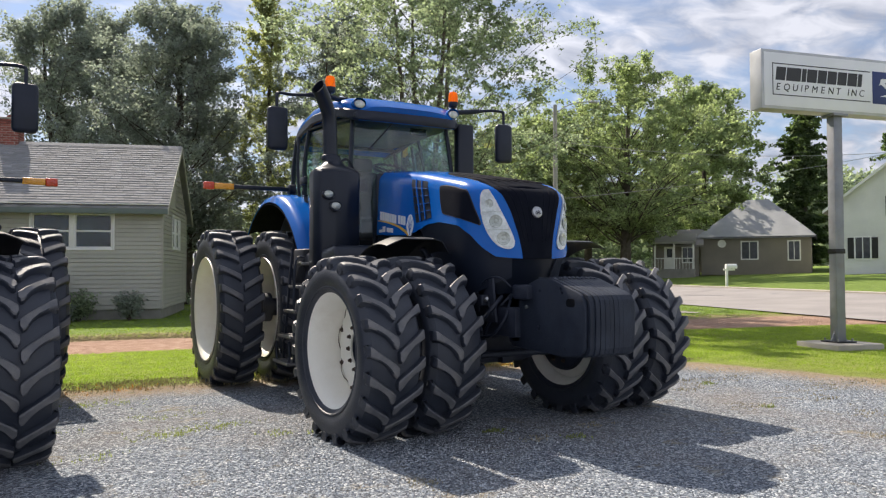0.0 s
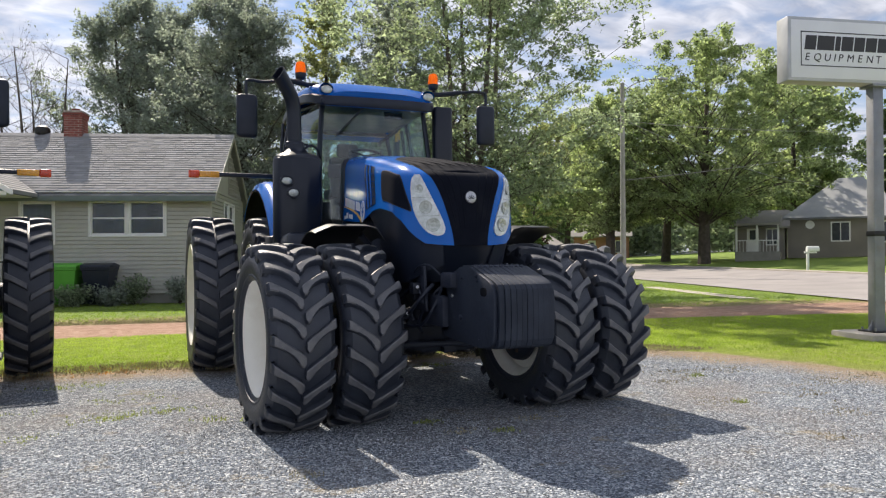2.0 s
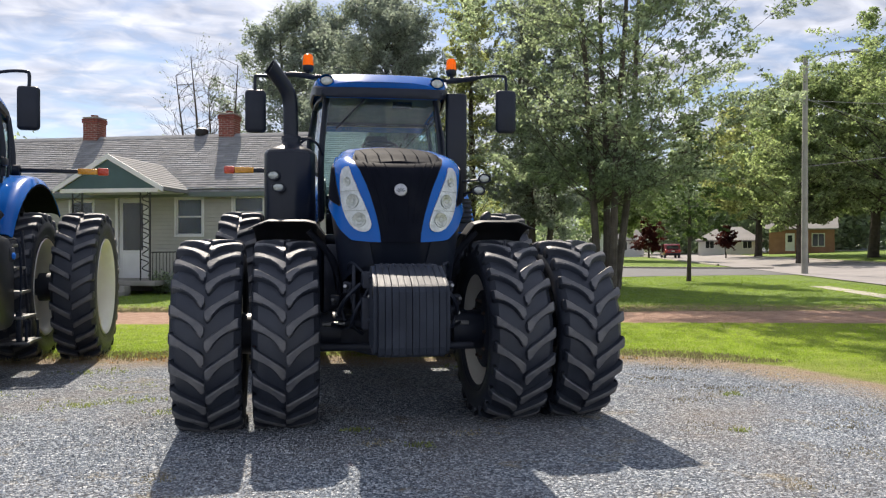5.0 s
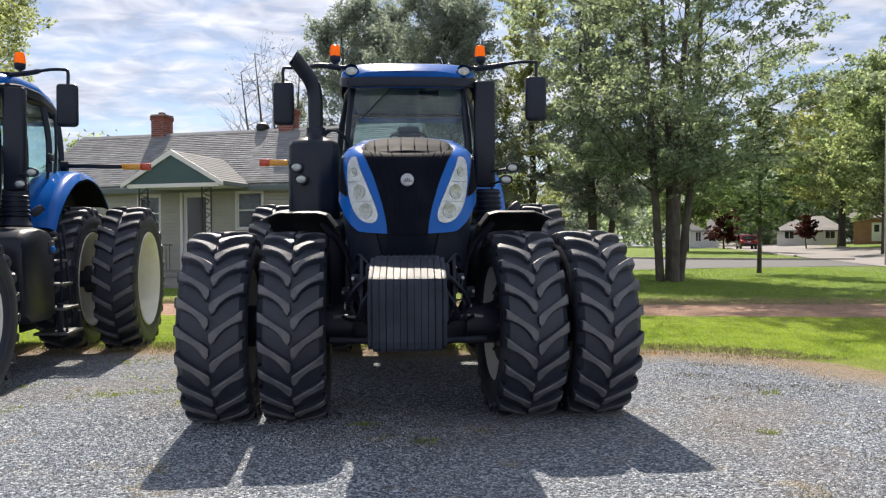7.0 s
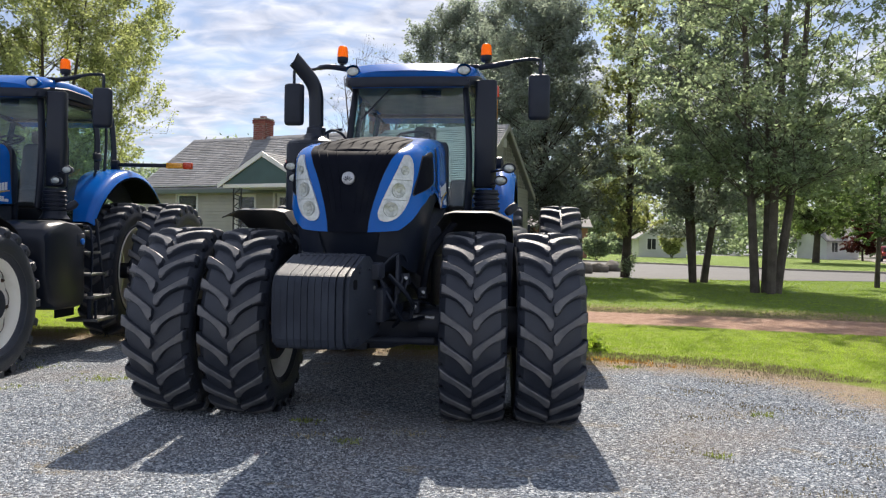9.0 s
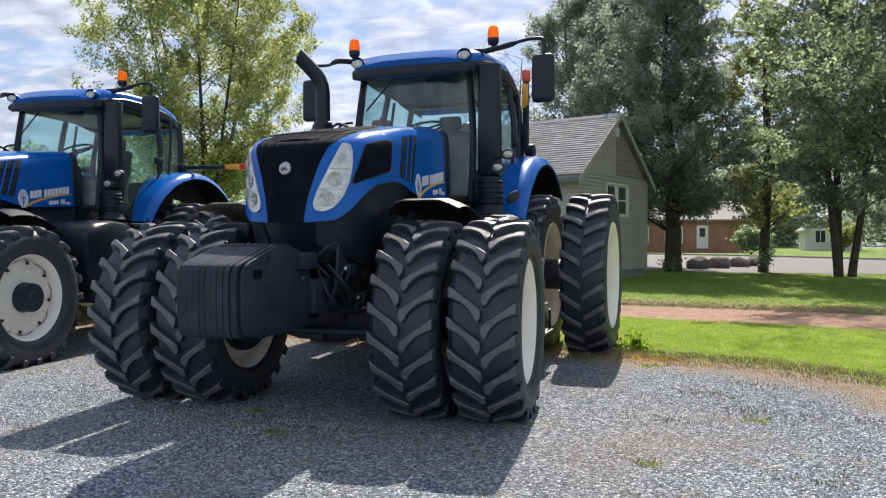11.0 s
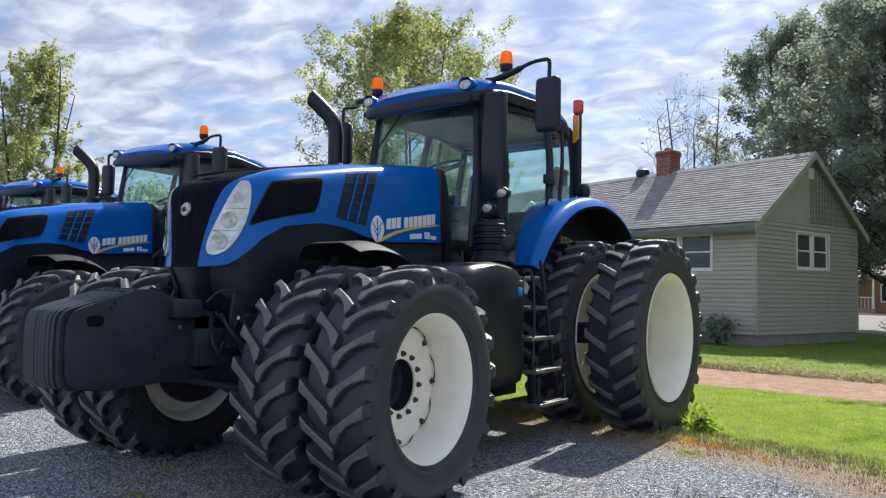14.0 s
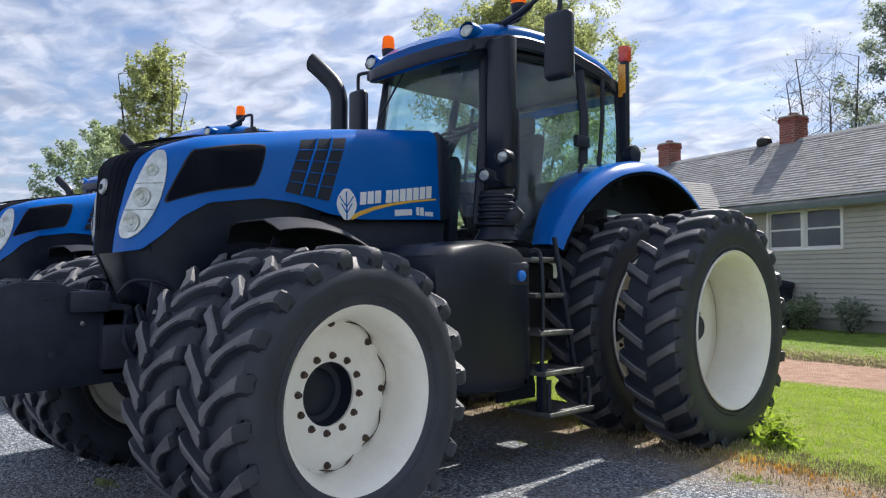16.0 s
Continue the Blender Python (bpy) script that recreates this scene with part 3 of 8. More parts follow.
def rim_mesh(r, w, dish, hole):
    """Steel wheel: barrel, flanges, and a dished disc set at dish along the axle (+ is outwards)."""
    bm = bmesh.new()
    h = w / 2
    add_lathe(bm, [(r + 0.022, -h), (r + 0.028, -h + 0.012), (r, -h + 0.03), (r - 0.03, -h * 0.55), (r - 0.035, 0), (r - 0.03, h * 0.55), (r, h - 0.03), (r + 0.028, h - 0.012), (r + 0.022, h),
                   (r + 0.005, h - 0.008), (r - 0.022, h - 0.04), (r - 0.052, h * 0.55), (r - 0.057, 0), (r - 0.052, -h * 0.55), (r - 0.022, -h + 0.04), (r + 0.005, -h + 0.008)], Matrix(), 64, closed=True)
    add_lathe(bm, [(r + 0.004, dish - 0.012), (r - 0.040, dish - 0.020), (r - 0.060, dish - 0.012), (r - 0.10, dish - 0.004), (r * 0.70, dish - 0.012), (r * 0.62, dish), (hole, dish), (hole, dish - 0.016), (r * 0.62, dish - 0.016), (r * 0.70, dish - 0.028), (r - 0.10, dish - 0.020), (r - 0.040, dish - 0.036), (r + 0.004, dish - 0.028)], Matrix(), 64, closed=True)
    bmesh.ops.recalc_face_normals(bm, faces=bm.faces)
    return bm


def mesh_of(name, bm, material, smooth=38):
    ob = part(name, bm, material, None, "", smooth)
    me = ob.data
    bpy.data.objects.remove(ob)
    return me


FR, FW, FRIM = 0.765, 0.50, 0.452     # front tyre radius, width, rim radius
RR, RW, RRIM = 0.965, 0.50, 0.598     # rear
_c, _l = tyre_meshes(FR, FW, FRIM, 22, 0.048, 0.25)
ME_FT, ME_FL = mesh_of("tyre", _c, M_TYRE), mesh_of("tread", _l, M_LUG, 30)
_c, _l = tyre_meshes(RR, RW, RRIM, 25, 0.052, 0.135, True)
ME_RT, ME_RL = mesh_of("tyre", _c, M_TYRE), mesh_of("tread", _l, M_LUG, 30)
for _me in (ME_FL, ME_RL):   # worn light tops, dark flanks
    _me.materials.append(M_TYRE)
    for _p in _me.polygons:
        _r = Vector((0, _p.center.y, _p.center.z)).normalized()
        _p.material_index = 0 if _p.normal.dot(_r) > 0.62 else 1
ME_FRIM = mesh_of("wheel", rim_mesh(FRIM, 0.42, -0.055, 0.165), M_RIM)
ME_FRIM_IN = mesh_of("wheel", rim_mesh(FRIM, 0.40, 0.10, 0.155), M_RIM)
ME_RRIM = mesh_of("wheel", rim_mesh(RRIM, 0.48, -0.222, 0.19), M_RIM)
ME_BOLT = mesh_of("bolt", lathe([(0.001, 0.024), (0.012, 0.024), (0.014, 0.020), (0.014, 0.008), (0.020, 0.006), (0.020, -0.004), (0.001, -0.004)], None, 8), M_BOLT)
ME_FHUB = mesh_of("hub", lathe([(0.001, 0.14), (0.06, 0.14), (0.075, 0.12), (0.13, 0.11), (0.145, 0.08), (0.15, 0.03), (0.16, 0.0), (0.16, -0.30), (0.001, -0.30)], None, 32), M_CAST)
ME_FHUB_DEEP = mesh_of("hub", lathe([(0.001, -0.150), (0.10, -0.150), (0.125, -0.160), (0.155, -0.150), (0.163, -0.075), (0.1645, -0.070), (0.1645, -0.44), (0.001, -0.42)], None, 32), M_BLACK)
ME_RHUB = mesh_of("hub", lathe([(0.001, -0.02), (0.09, -0.02), (0.12, -0.05), (0.16, -0.09), (0.18, -0.13), (0.18, -0.5), (0.001, -0.5)], None, 32), M_CAST)


def seam_mesh(r):
    """A scalloped rusty line where the disc meets the barrel."""
    pts = [(0.010 * math.cos(8 * t), -(r + 0.010 * math.cos(8 * t)) * math.cos(t), (r + 0.010 * math.cos(8 * t)) * math.sin(t)) for t in [2 * math.pi * k / 96 for k in range(97)]]
    return tube(pts, 0.0042, 5)


ME_SEAM_F = mesh_of("seam", seam_mesh(FRIM - 0.062), M_BOLT)



def wheel(tractor, x, y, front, hub, out, turned=0.0, steer=0.0):
    """A wheel of the tractor: rim mesh with its tyre, hub and bolts; out is the side that faces outwards."""
    R = FR if front else RR
    z = R - (0.045 if front else 0.06)
    if front:   # turned about the kingpin
        k = math.copysign(0.62, x)
        x, y = k + (x - k) * math.cos(radians(steer)), y + (x - k) * math.sin(radians(steer))
    m = pose(x, y, z, 0, 0, steer + (0 if out > 0 else 180)) @ pose(0, 0, 0, turned if out > 0 else -turned, 0, 0)
    rim = (ME_FRIM_IN if hub == "single" else ME_FRIM) if front else ME_RRIM
    w = again("wheel", rim, tractor, "cream-white painted steel rim", m)
    flip = pose(0, 0, 0, 0, 0, 180) if out < 0 else Matrix()
    again("tyre", ME_FT if front else ME_RT, w, "dusty black ribbed farm tyre", flip)
    again("tread", ME_FL if front else ME_RL, w, "grey worn tread bars", flip)
    if front and hub == "single":
        again("hub", ME_FHUB, w, "black planetary hub", pose(0.10, 0, 0))
    elif front:
        again("hub", ME_FHUB_DEEP, w, "black hub", pose(0, 0, 0))
    else:
        again("hub", ME_RHUB, w, "black hub", pose(-0.06, 0, 0))
    ring, n, d = ((0.198, 12, 0.10 if hub == "single" else -0.055) if front else (0.26, 10, -0.222))
    if not (front and hub == "single"):
        for k in range(n):
            a = 2 * math.pi * (k + 0.5) / n
            again("bolt", ME_BOLT, w, "", pose(d, -ring * math.cos(a), ring * math.sin(a)))
    r2 = 0.362 if front else 0.50
    for k in range(8 if front else 0):
        a = 2 * math.pi * k / 8 + 0.2
        again("bolt", ME_BOLT, w, "", pose(d - 0.006, -r2 * math.cos(a), r2 * math.sin(a)))
    if front:
        again("seam", ME_SEAM_F, w, "rusty scalloped weld seam", pose(d - 0.006, 0, 0))
    return w


# the bonnet's skin: plan curve round the nose, walls, rounded shoulder, crowned lid
def plan_curve(s):
    """Half of the plan outline: s = 0 at the tip of the nose, 1 at the rear; the point and its outward normal."""
    def xy(s):
        if s < 0.5:
            a = s / 0.5 * math.pi / 2
            p = 2 / 2.3
            return Vector((0.552 * math.sin(a) ** p, -0.18 - 0.485 * math.cos(a) ** p)) if 0 < a < math.pi / 2 else (Vector((0, -0.665)) if a <= 0 else Vector((0.552, -0.18)))
        t = (s - 0.5) / 0.5
        return Vector((lerp(0.552, 0.462, t ** 1.2), lerp(-0.18, 1.66, t)))
    p, d = xy(s), xy(min(1, s + 0.004)) - xy(max(0, s - 0.004))
    d.normalize()
    return p, Vector((d.y, -d.x))


SHOULDER = [(-0.665, 2.070), (-0.60, 2.083), (-0.5, 2.102), (-0.35, 2.140), (-0.15, 2.178), (0.0, 2.205), (0.3, 2.262), (0.55, 2.310), (1.1, 2.39), (1.8, 2.475)]
SHOULDER_R = 0.14
HEM = [(-0.665, 1.455), (-0.57, 1.475), (-0.48, 1.565), (-0.40, 1.66), (-0.25, 1.75), (0.1, 1.80), (0.35, 1.79), (0.6, 1.735), (0.85, 1.71), (1.8, 1.76)]


def skin(s, k, off=0.0):
    """A point of the bonnet: k 0..1 up the wall, 1..2 round the shoulder, 2..3 over the lid to the middle."""
    p, n = plan_curve(abs(s))
    top, hem = curve(SHOULDER, p.y), curve(HEM, p.y)
    r = SHOULDER_R
    lean = 0.025
    if k <= 1:
        z = lerp(hem, top - r, k)
        i = lean * k
        nn = Vector((n.x, n.y, 0.05))
    elif k <= 2:
        a = (k - 1) * math.pi / 2
        z = top - r + r * math.sin(a)
        i = lean + r * (1 - math.cos(a))
        nn = Vector((n.x * math.cos(a), n.y * math.cos(a), math.sin(a)))
    else:
        t = k - 2
        z = top + 0.020 * math.sin(t * math.pi / 2)
        i = lean + r
        nn = Vector((0, -0.2, 1))
    q = p - n * i
    x = max(q.x, 0)
    if k > 2:
        x *= 1 - (k - 2)
    nn.normalize()
    v = Vector((x, q.y, z)) + nn * off
    return Vector((v.x if s >= 0 else -v.x, v.y, v.z))


def wall_k(s, z):
    """k at which the wall or shoulder has the height z."""
    p, _ = plan_curve(abs(s))
    top, hem = curve(SHOULDER, p.y), curve(HEM, p.y)
    if z <= top - SHOULDER_R:
        return (z - hem) / (top - SHOULDER_R - hem)
    return 1 + math.asin(min(1, (z - top + SHOULDER_R) / SHOULDER_R)) / (math.pi / 2)


def s_of_y(y):
    a, b = 0.0, 1.0
    for _ in range(30):
        c = (a + b) / 2
        a, b = (c, b) if plan_curve(c)[0].y < y else (a, c)
    return a


def s_of_x(x):
    a, b = 0.0, 0.5
    for _ in range(30):
        c = (a + b) / 2
        a, b = (c, b) if plan_curve(c)[0].x < x else (a, c)
    return a


def side_patch(side, corners, off=0.005, n=10, bow=(0, 0, 0, 0), depth=0.012, rounded=0.0):
    """A panel on the bonnet's wall: corners (y, z) top front, top rear, bottom rear, bottom front; its edges bowed outwards."""
    a, b, c, d = [Vector(q) for q in corners]
    rows = []
    for i in range(n + 1):
        v = i / n
        row = []
        for j in range(n + 1):
            u = j / n
            if rounded:
                p, w = 2 * u - 1, 2 * v - 1
                near = rounded * (abs(p) * abs(w)) ** 5
                u, v = 0.5 + 0.5 * p * (1 - near), 0.5 + 0.5 * w * (1 - near)
            q = a.lerp(b, u).lerp(d.lerp(c, u), v)
            q += Vector((0, bow[0])) * (4 * u * (1 - u)) * (1 - v) - Vector((0, bow[2])) * (4 * u * (1 - u)) * v
            q += Vector((bow[1], 0)) * (4 * v * (1 - v)) * u - Vector((bow[3], 0)) * (4 * v * (1 - v)) * (1 - u)
            s = s_of_y(q.x)
            row.append(skin(side * s, wall_k(s, q.y), off))
        rows.append(row)
    bm = bmesh.new()
    add_grid(bm, rows)
    return thicken(bm, depth)


LENS_SHAPE = [(1.538, 0.262, 0.292), (1.546, 0.240, 0.318), (1.565, 0.226, 0.352), (1.600, 0.221, 0.384), (1.645, 0.234, 0.410), (1.695, 0.253, 0.431), (1.765, 0.284, 0.450), (1.843, 0.320, 0.462), (1.920, 0.354, 0.468), (1.980, 0.382, 0.468), (2.020, 0.404, 0.463), (2.040, 0.420, 0.453)]


def lens_patch(side, off, grow=0.0, n=9):
    """The headlight's outline on the nose, in height and width across."""
    rows = []
    for z, x0, x1 in LENS_SHAPE:
        zz = z + grow * (1 if z > 1.8 else -1) * (abs(z - 1.8) / 0.26)
        row = []
        for j in range(n + 1):
            x = lerp(x0 - grow, min(x1 + grow, 0.525), j / n)
            s = s_of_x(x)
            row.append(skin(side * s, wall_k(s, zz), off))
        rows.append(row)
    bm = bmesh.new()
    add_grid(bm, rows)
    return thicken(bm, 0.012)


GRILLE_HALF = [(1.44, 0.148), (1.5, 0.152), (1.6, 0.168), (1.7, 0.192), (1.8, 0.222), (1.9, 0.258), (2.0, 0.300), (2.06, 0.334), (2.10, 0.350)]
TOP_HALF = [(-0.42, 0.352), (-0.2, 0.372), (0.05, 0.372), (0.3, 0.325), (0.48, 0.22), (0.58, 0.04), (0.60, 0.0)]


def black_edge(k):
    """How far round the plan (s) the black nose and top panel reaches at the level k."""
    s = 0.004
    while s < 1:
        p = skin(s, k)
        half = curve(GRILLE_HALF, p.z) if p.y < -0.42 else curve(TOP_HALF, p.y)
        if p.x >= half or p.y > 0.595:
            break
        s += 0.002
    return s


def bonnet(tr):
    ks = [0, 0.15, 0.3, 0.45, 0.6, 0.75, 0.9, 1, 1.15, 1.3, 1.45, 1.6, 1.8, 2, 2.12, 2.25, 2.4, 2.55, 2.7, 2.85, 3]
    edges = [black_edge(k) for k in ks]
    for black in (True, False):
        bm = bmesh.new()
        for side in ((1, -1) if not black else (0,)):
            rows = []
            for k, e in zip(ks, edges):
                if black:
                    rows.append([skin(math.copysign(max(1e-6, e * abs(j) / 16), j), k, 0.0035) for j in range(-16, 17)])
                else:
                    rows.append([skin(side * lerp(e * 0.994, 1, (j / 44) ** 1.25), k) for j in range(45)])
            add_grid(bm, rows)
        bmesh.ops.remove_doubles(bm, verts=bm.verts, dist=0.0012)
        bmesh.ops.recalc_face_normals(bm, faces=bm.faces)
        part("top_panel" if black else "bonnet", thicken(bm, 0.006) if black else bm, M_GLOSSBLACK if black else M_BLUE, tr, "black plastic nose and bonnet top" if black else "glossy blue bonnet", 44)
    for j in (-3, -2, -1, 1, 2, 3):
        pts = [skin(math.copysign(e * abs(j) / 4.2, j), k, 0.0015) for k, e in zip(ks[2:13], edges[2:13])]
        part("grille_rib", tube(pts, 0.0055, 6), M_GLOSSBLACK, tr)
    for x in (-0.29, -0.175, -0.06, 0.06, 0.175, 0.29):   # flutes run back over the lid
        pts = []
        for i in range(12):
            y = lerp(-0.50 + 0.35 * x * x, 0.50 - 2.2 * x * x, i / 11)
            pts.append((x * lerp(0.86, 1.0, i / 11), y, curve(SHOULDER, y) + 0.0225 - 0.10 * x * x))
        part("lid_flute", tube(pts, [0.002] + [0.0055] * 10 + [0.002], 8), M_GLOSSBLACK, tr)
    # badge: a silver disc with leaf-shaped cuts
    bm = lathe([(0.0005, 0.018), (0.040, 0.017), (0.047, 0.012), (0.050, 0.0)], pose(0, -0.652, 1.855, 0, 0, -90) @ pose(0, 0, 0, 0, -8, 0), 28)
    badge = part("badge", bm, M_SILVER, tr, "round silver badge")
    for k in range(5):
        a = radians(-64 + 32 * k)
        part("badge_cut", tube([(0.012 * math.sin(a), -0.6745, 1.832 + 0.012 * math.cos(a)), (0.036 * math.sin(a), -0.6705, 1.836 + 0.036 * math.cos(a))], 0.0034, 5), M_BLACK, badge)
    for side in (-1, 1):
        # headlight: clear cover, three reflectors
        lamp = part("headlight", lens_patch(side, 0.012), M_LAMP, tr, "clear headlight with round reflectors")
        for z, x, r in ((1.628, 0.312, 0.058), (1.772, 0.366, 0.056), (1.925, 0.412, 0.036)):
            s = s_of_x(x)
            c = skin(side * s, wall_k(s, z), 0.014)
            _, n = plan_curve(s)
            turn = Matrix(((n.x * side, -n.y, 0, c.x), (n.y, n.x * side, 0, c.y), (0, 0, 1, c.z), (0, 0, 0, 1)))
            part("reflector", lathe([(r, 0.001), (r * 0.96, 0.004), (r * 0.90, 0.003), (r * 0.66, 0.0015), (r * 0.63, 0.003), (r * 0.58, 0.0015), (0.001, 0.001)], turn, 24), M_BOWL, lamp)
            part("bulb", lathe([(r * 0.30, 0.0015), (r * 0.26, 0.004), (0.001, 0.005)], turn, 16), M_BOWL, lamp)
        for zc, xa, xb in ((1.700, 0.262, 0.428), (1.852, 0.330, 0.458)):
            pts = []
            for i in range(7):
                s = s_of_x(lerp(xa, xb, i / 6))
                pts.append(skin(side * s, wall_k(s, zc), 0.015))
            part("lens_rib", tube(pts, 0.0022, 5), M_BOWL, lamp)
        # dark intake panel behind the headlight
        part("intake_panel", side_patch(side, [(-0.340, 2.066), (0.135, 2.163), (0.020, 1.842), (-0.500, 1.712)], 0.007, 16, (0.012, 0.02, -0.02, 0.0), 0.012, 0.13), M_GLOSSBLACK, tr, "black mesh side intake")
        part("intake_rim", side_patch(side, [(-0.348, 2.076), (0.147, 2.174), (0.029, 1.833), (-0.512, 1.701)], 0.0035, 16, (0.012, 0.02, -0.02, 0.0), 0.010, 0.13), M_FENDER, tr)
        v = part("vent", side_patch(side, [(0.402, 2.202), (0.77, 2.264), (0.604, 1.820), (0.262, 1.852)], 0.004, 8), M_BLACK, tr, "slatted engine vent with blue bars")
        for c in (1, 2):
            u = c / 3
            a = Vector((lerp(0.402, 0.77, u), lerp(2.202, 2.264, u)))
            b = Vector((lerp(0.262, 0.604, u), lerp(1.852, 1.820, u)))
            pts = []
            for i in range(7):
                q = a.lerp(b, i / 6)
                s = s_of_y(q.x)
                pts.append(skin(side * s, wall_k(s, q.y), 0.010))
            part("vent_bar", tube(pts, 0.0085, 6), M_BLUE, v, "blue bar")
        for c in range(1, 5):
            v4 = c / 5
            a = Vector((lerp(0.402, 0.262, v4), lerp(2.202, 1.852, v4)))
            b = Vector((lerp(0.77, 0.604, v4), lerp(2.264, 1.820, v4)))
            pts = []
            for i in range(7):
                q = a.lerp(b, i / 6)
                s = s_of_y(q.x)
                pts.append(skin(side * s, wall_k(s, q.y), 0.009))
            part("vent_slat", tube(pts, 0.0032, 6), M_BLUE, v, "blue slat")
        # decals: leaf disc, a row of white blocks for the name, a yellow swoosh, small model bars
        part("leaf_decal", side_patch(side, [(0.722, 1.904), (0.790, 1.906), (0.770, 1.702), (0.730, 1.700)], 0.003, 8, (0.010, 0.058, 0.0, 0.058), 0.003), M_DECAL, tr, "white leaf emblem")
        for top, foot in (((0.690, 1.862), (0.748, 1.790)), ((0.812, 1.866), (0.752, 1.792)), ((0.704, 1.812), (0.748, 1.748)), ((0.798, 1.816), (0.752, 1.750)), ((0.750, 1.895), (0.750, 1.705))):
            part("leaf_vein", side_patch(side, [(top[0] - 0.005, top[1]), (top[0] + 0.005, top[1]), (foot[0] + 0.005, foot[1]), (foot[0] - 0.005, foot[1])], 0.0045, 2, (0, 0, 0, 0), 0.002), M_BLUE, tr)
        xs = [0.868 + 0.0675 * k + (0.036 if k > 2 else 0) for k in range(10)]
        for k, y in enumerate(xs):
            part("name_block", side_patch(side, [(y + 0.008, 1.900 + 0.0106 * k), (y + 0.062, 1.907 + 0.0106 * k), (y + 0.054, 1.818 + 0.0102 * k), (y, 1.812 + 0.0102 * k)], 0.003, 2, (0, 0, 0, 0), 0.003), M_DECAL, tr)
        pts = [(0.79, 1.700, 0.032), (0.87, 1.738, 0.031), (1.0, 1.784, 0.026), (1.15, 1.823, 0.021), (1.35, 1.862, 0.016), (1.62, 1.900, 0.010)]
        for (y0, z0, h0), (y1, z1, h1) in zip(pts, pts[1:]):
            part("stripe", side_patch(side, [(y0, z0 + h0), (y1, z1 + h1), (y1, z1), (y0, z0)], 0.003, 3, (0, 0, 0, 0), 0.003), M_YELLOW, tr)
        part("model_plate", side_patch(side, [(1.19, 1.798), (1.36, 1.814), (1.36, 1.770), (1.19, 1.752)], 0.003, 2, (0, 0, 0, 0), 0.003), M_DECAL, tr)
        for y0, y1, h in ((1.405, 1.435, 0.060), (1.445, 1.482, 0.060), (1.495, 1.58, 0.032)):
            part("model_bar", side_patch(side, [(y0, 1.772 + h), (y1, 1.772 + h), (y1, 1.772), (y0, 1.772)], 0.003, 2, (0, 0, 0, 0), 0.003), M_DECAL, tr)
        # black edge behind the bonnet, towards the cab
        part("rear_seal", prism([(1.645, 1.73), (1.78, 1.76), (1.80, 2.10), (1.74, 2.36), (1.645, 2.44)], "x", side * 0.30, side * 0.466, 0.03), M_BLACK, tr)
        # black lower panel that sweeps from the nose to the wheel arch
        bm = bmesh.new()
        rows = []
        for i in range(9):
            t = i / 8
            row = []
            for j in range(15):
                u = j / 14
                y = lerp(-0.63, 0.55, u)
                hem = curve(HEM, y)
                low = curve([(-0.63, 1.30), (-0.4, 1.16), (0.0, 1.12), (0.2, 1.2), (0.38, 1.45), (0.55, 1.66)], y)
                w = plan_curve(s_of_y(y))[0].x
                row.append((side * lerp(w * 0.968 - 0.004, w * 0.80, t), y + 0.012 + 0.06 * t * (1 - u), lerp(hem + 0.03, low, t)))
            rows.append(row)
        add_grid(bm, rows)
        part("lower_panel", thicken(bm, 0.012), M_BLACK, tr, "black lower engine panel")
        part("engine_cover", box((side * 0.30, 0.45, 1.25), (side * 0.42, 1.75, 1.74), 0.03), M_CAST, tr)
    # chin below the nose
    rows = []
    for i in range(8):
        t = i / 7
        row = []
        for j in range(-10, 11):
            s = s_of_x(0.40 * abs(j) / 10)
            p, n = plan_curve(s)
            row.append((math.copysign(p.x * lerp(0.98, 0.78, t), j) if j else 0.0, p.y + 0.02 + 0.14 * t, lerp(1.51, 1.16, t)))
        rows.append(row)
    bm = bmesh.new()
    add_grid(bm, rows)
    part("chin", thicken(bm, 0.012), M_TANK, tr, "black plastic chin below the grille")


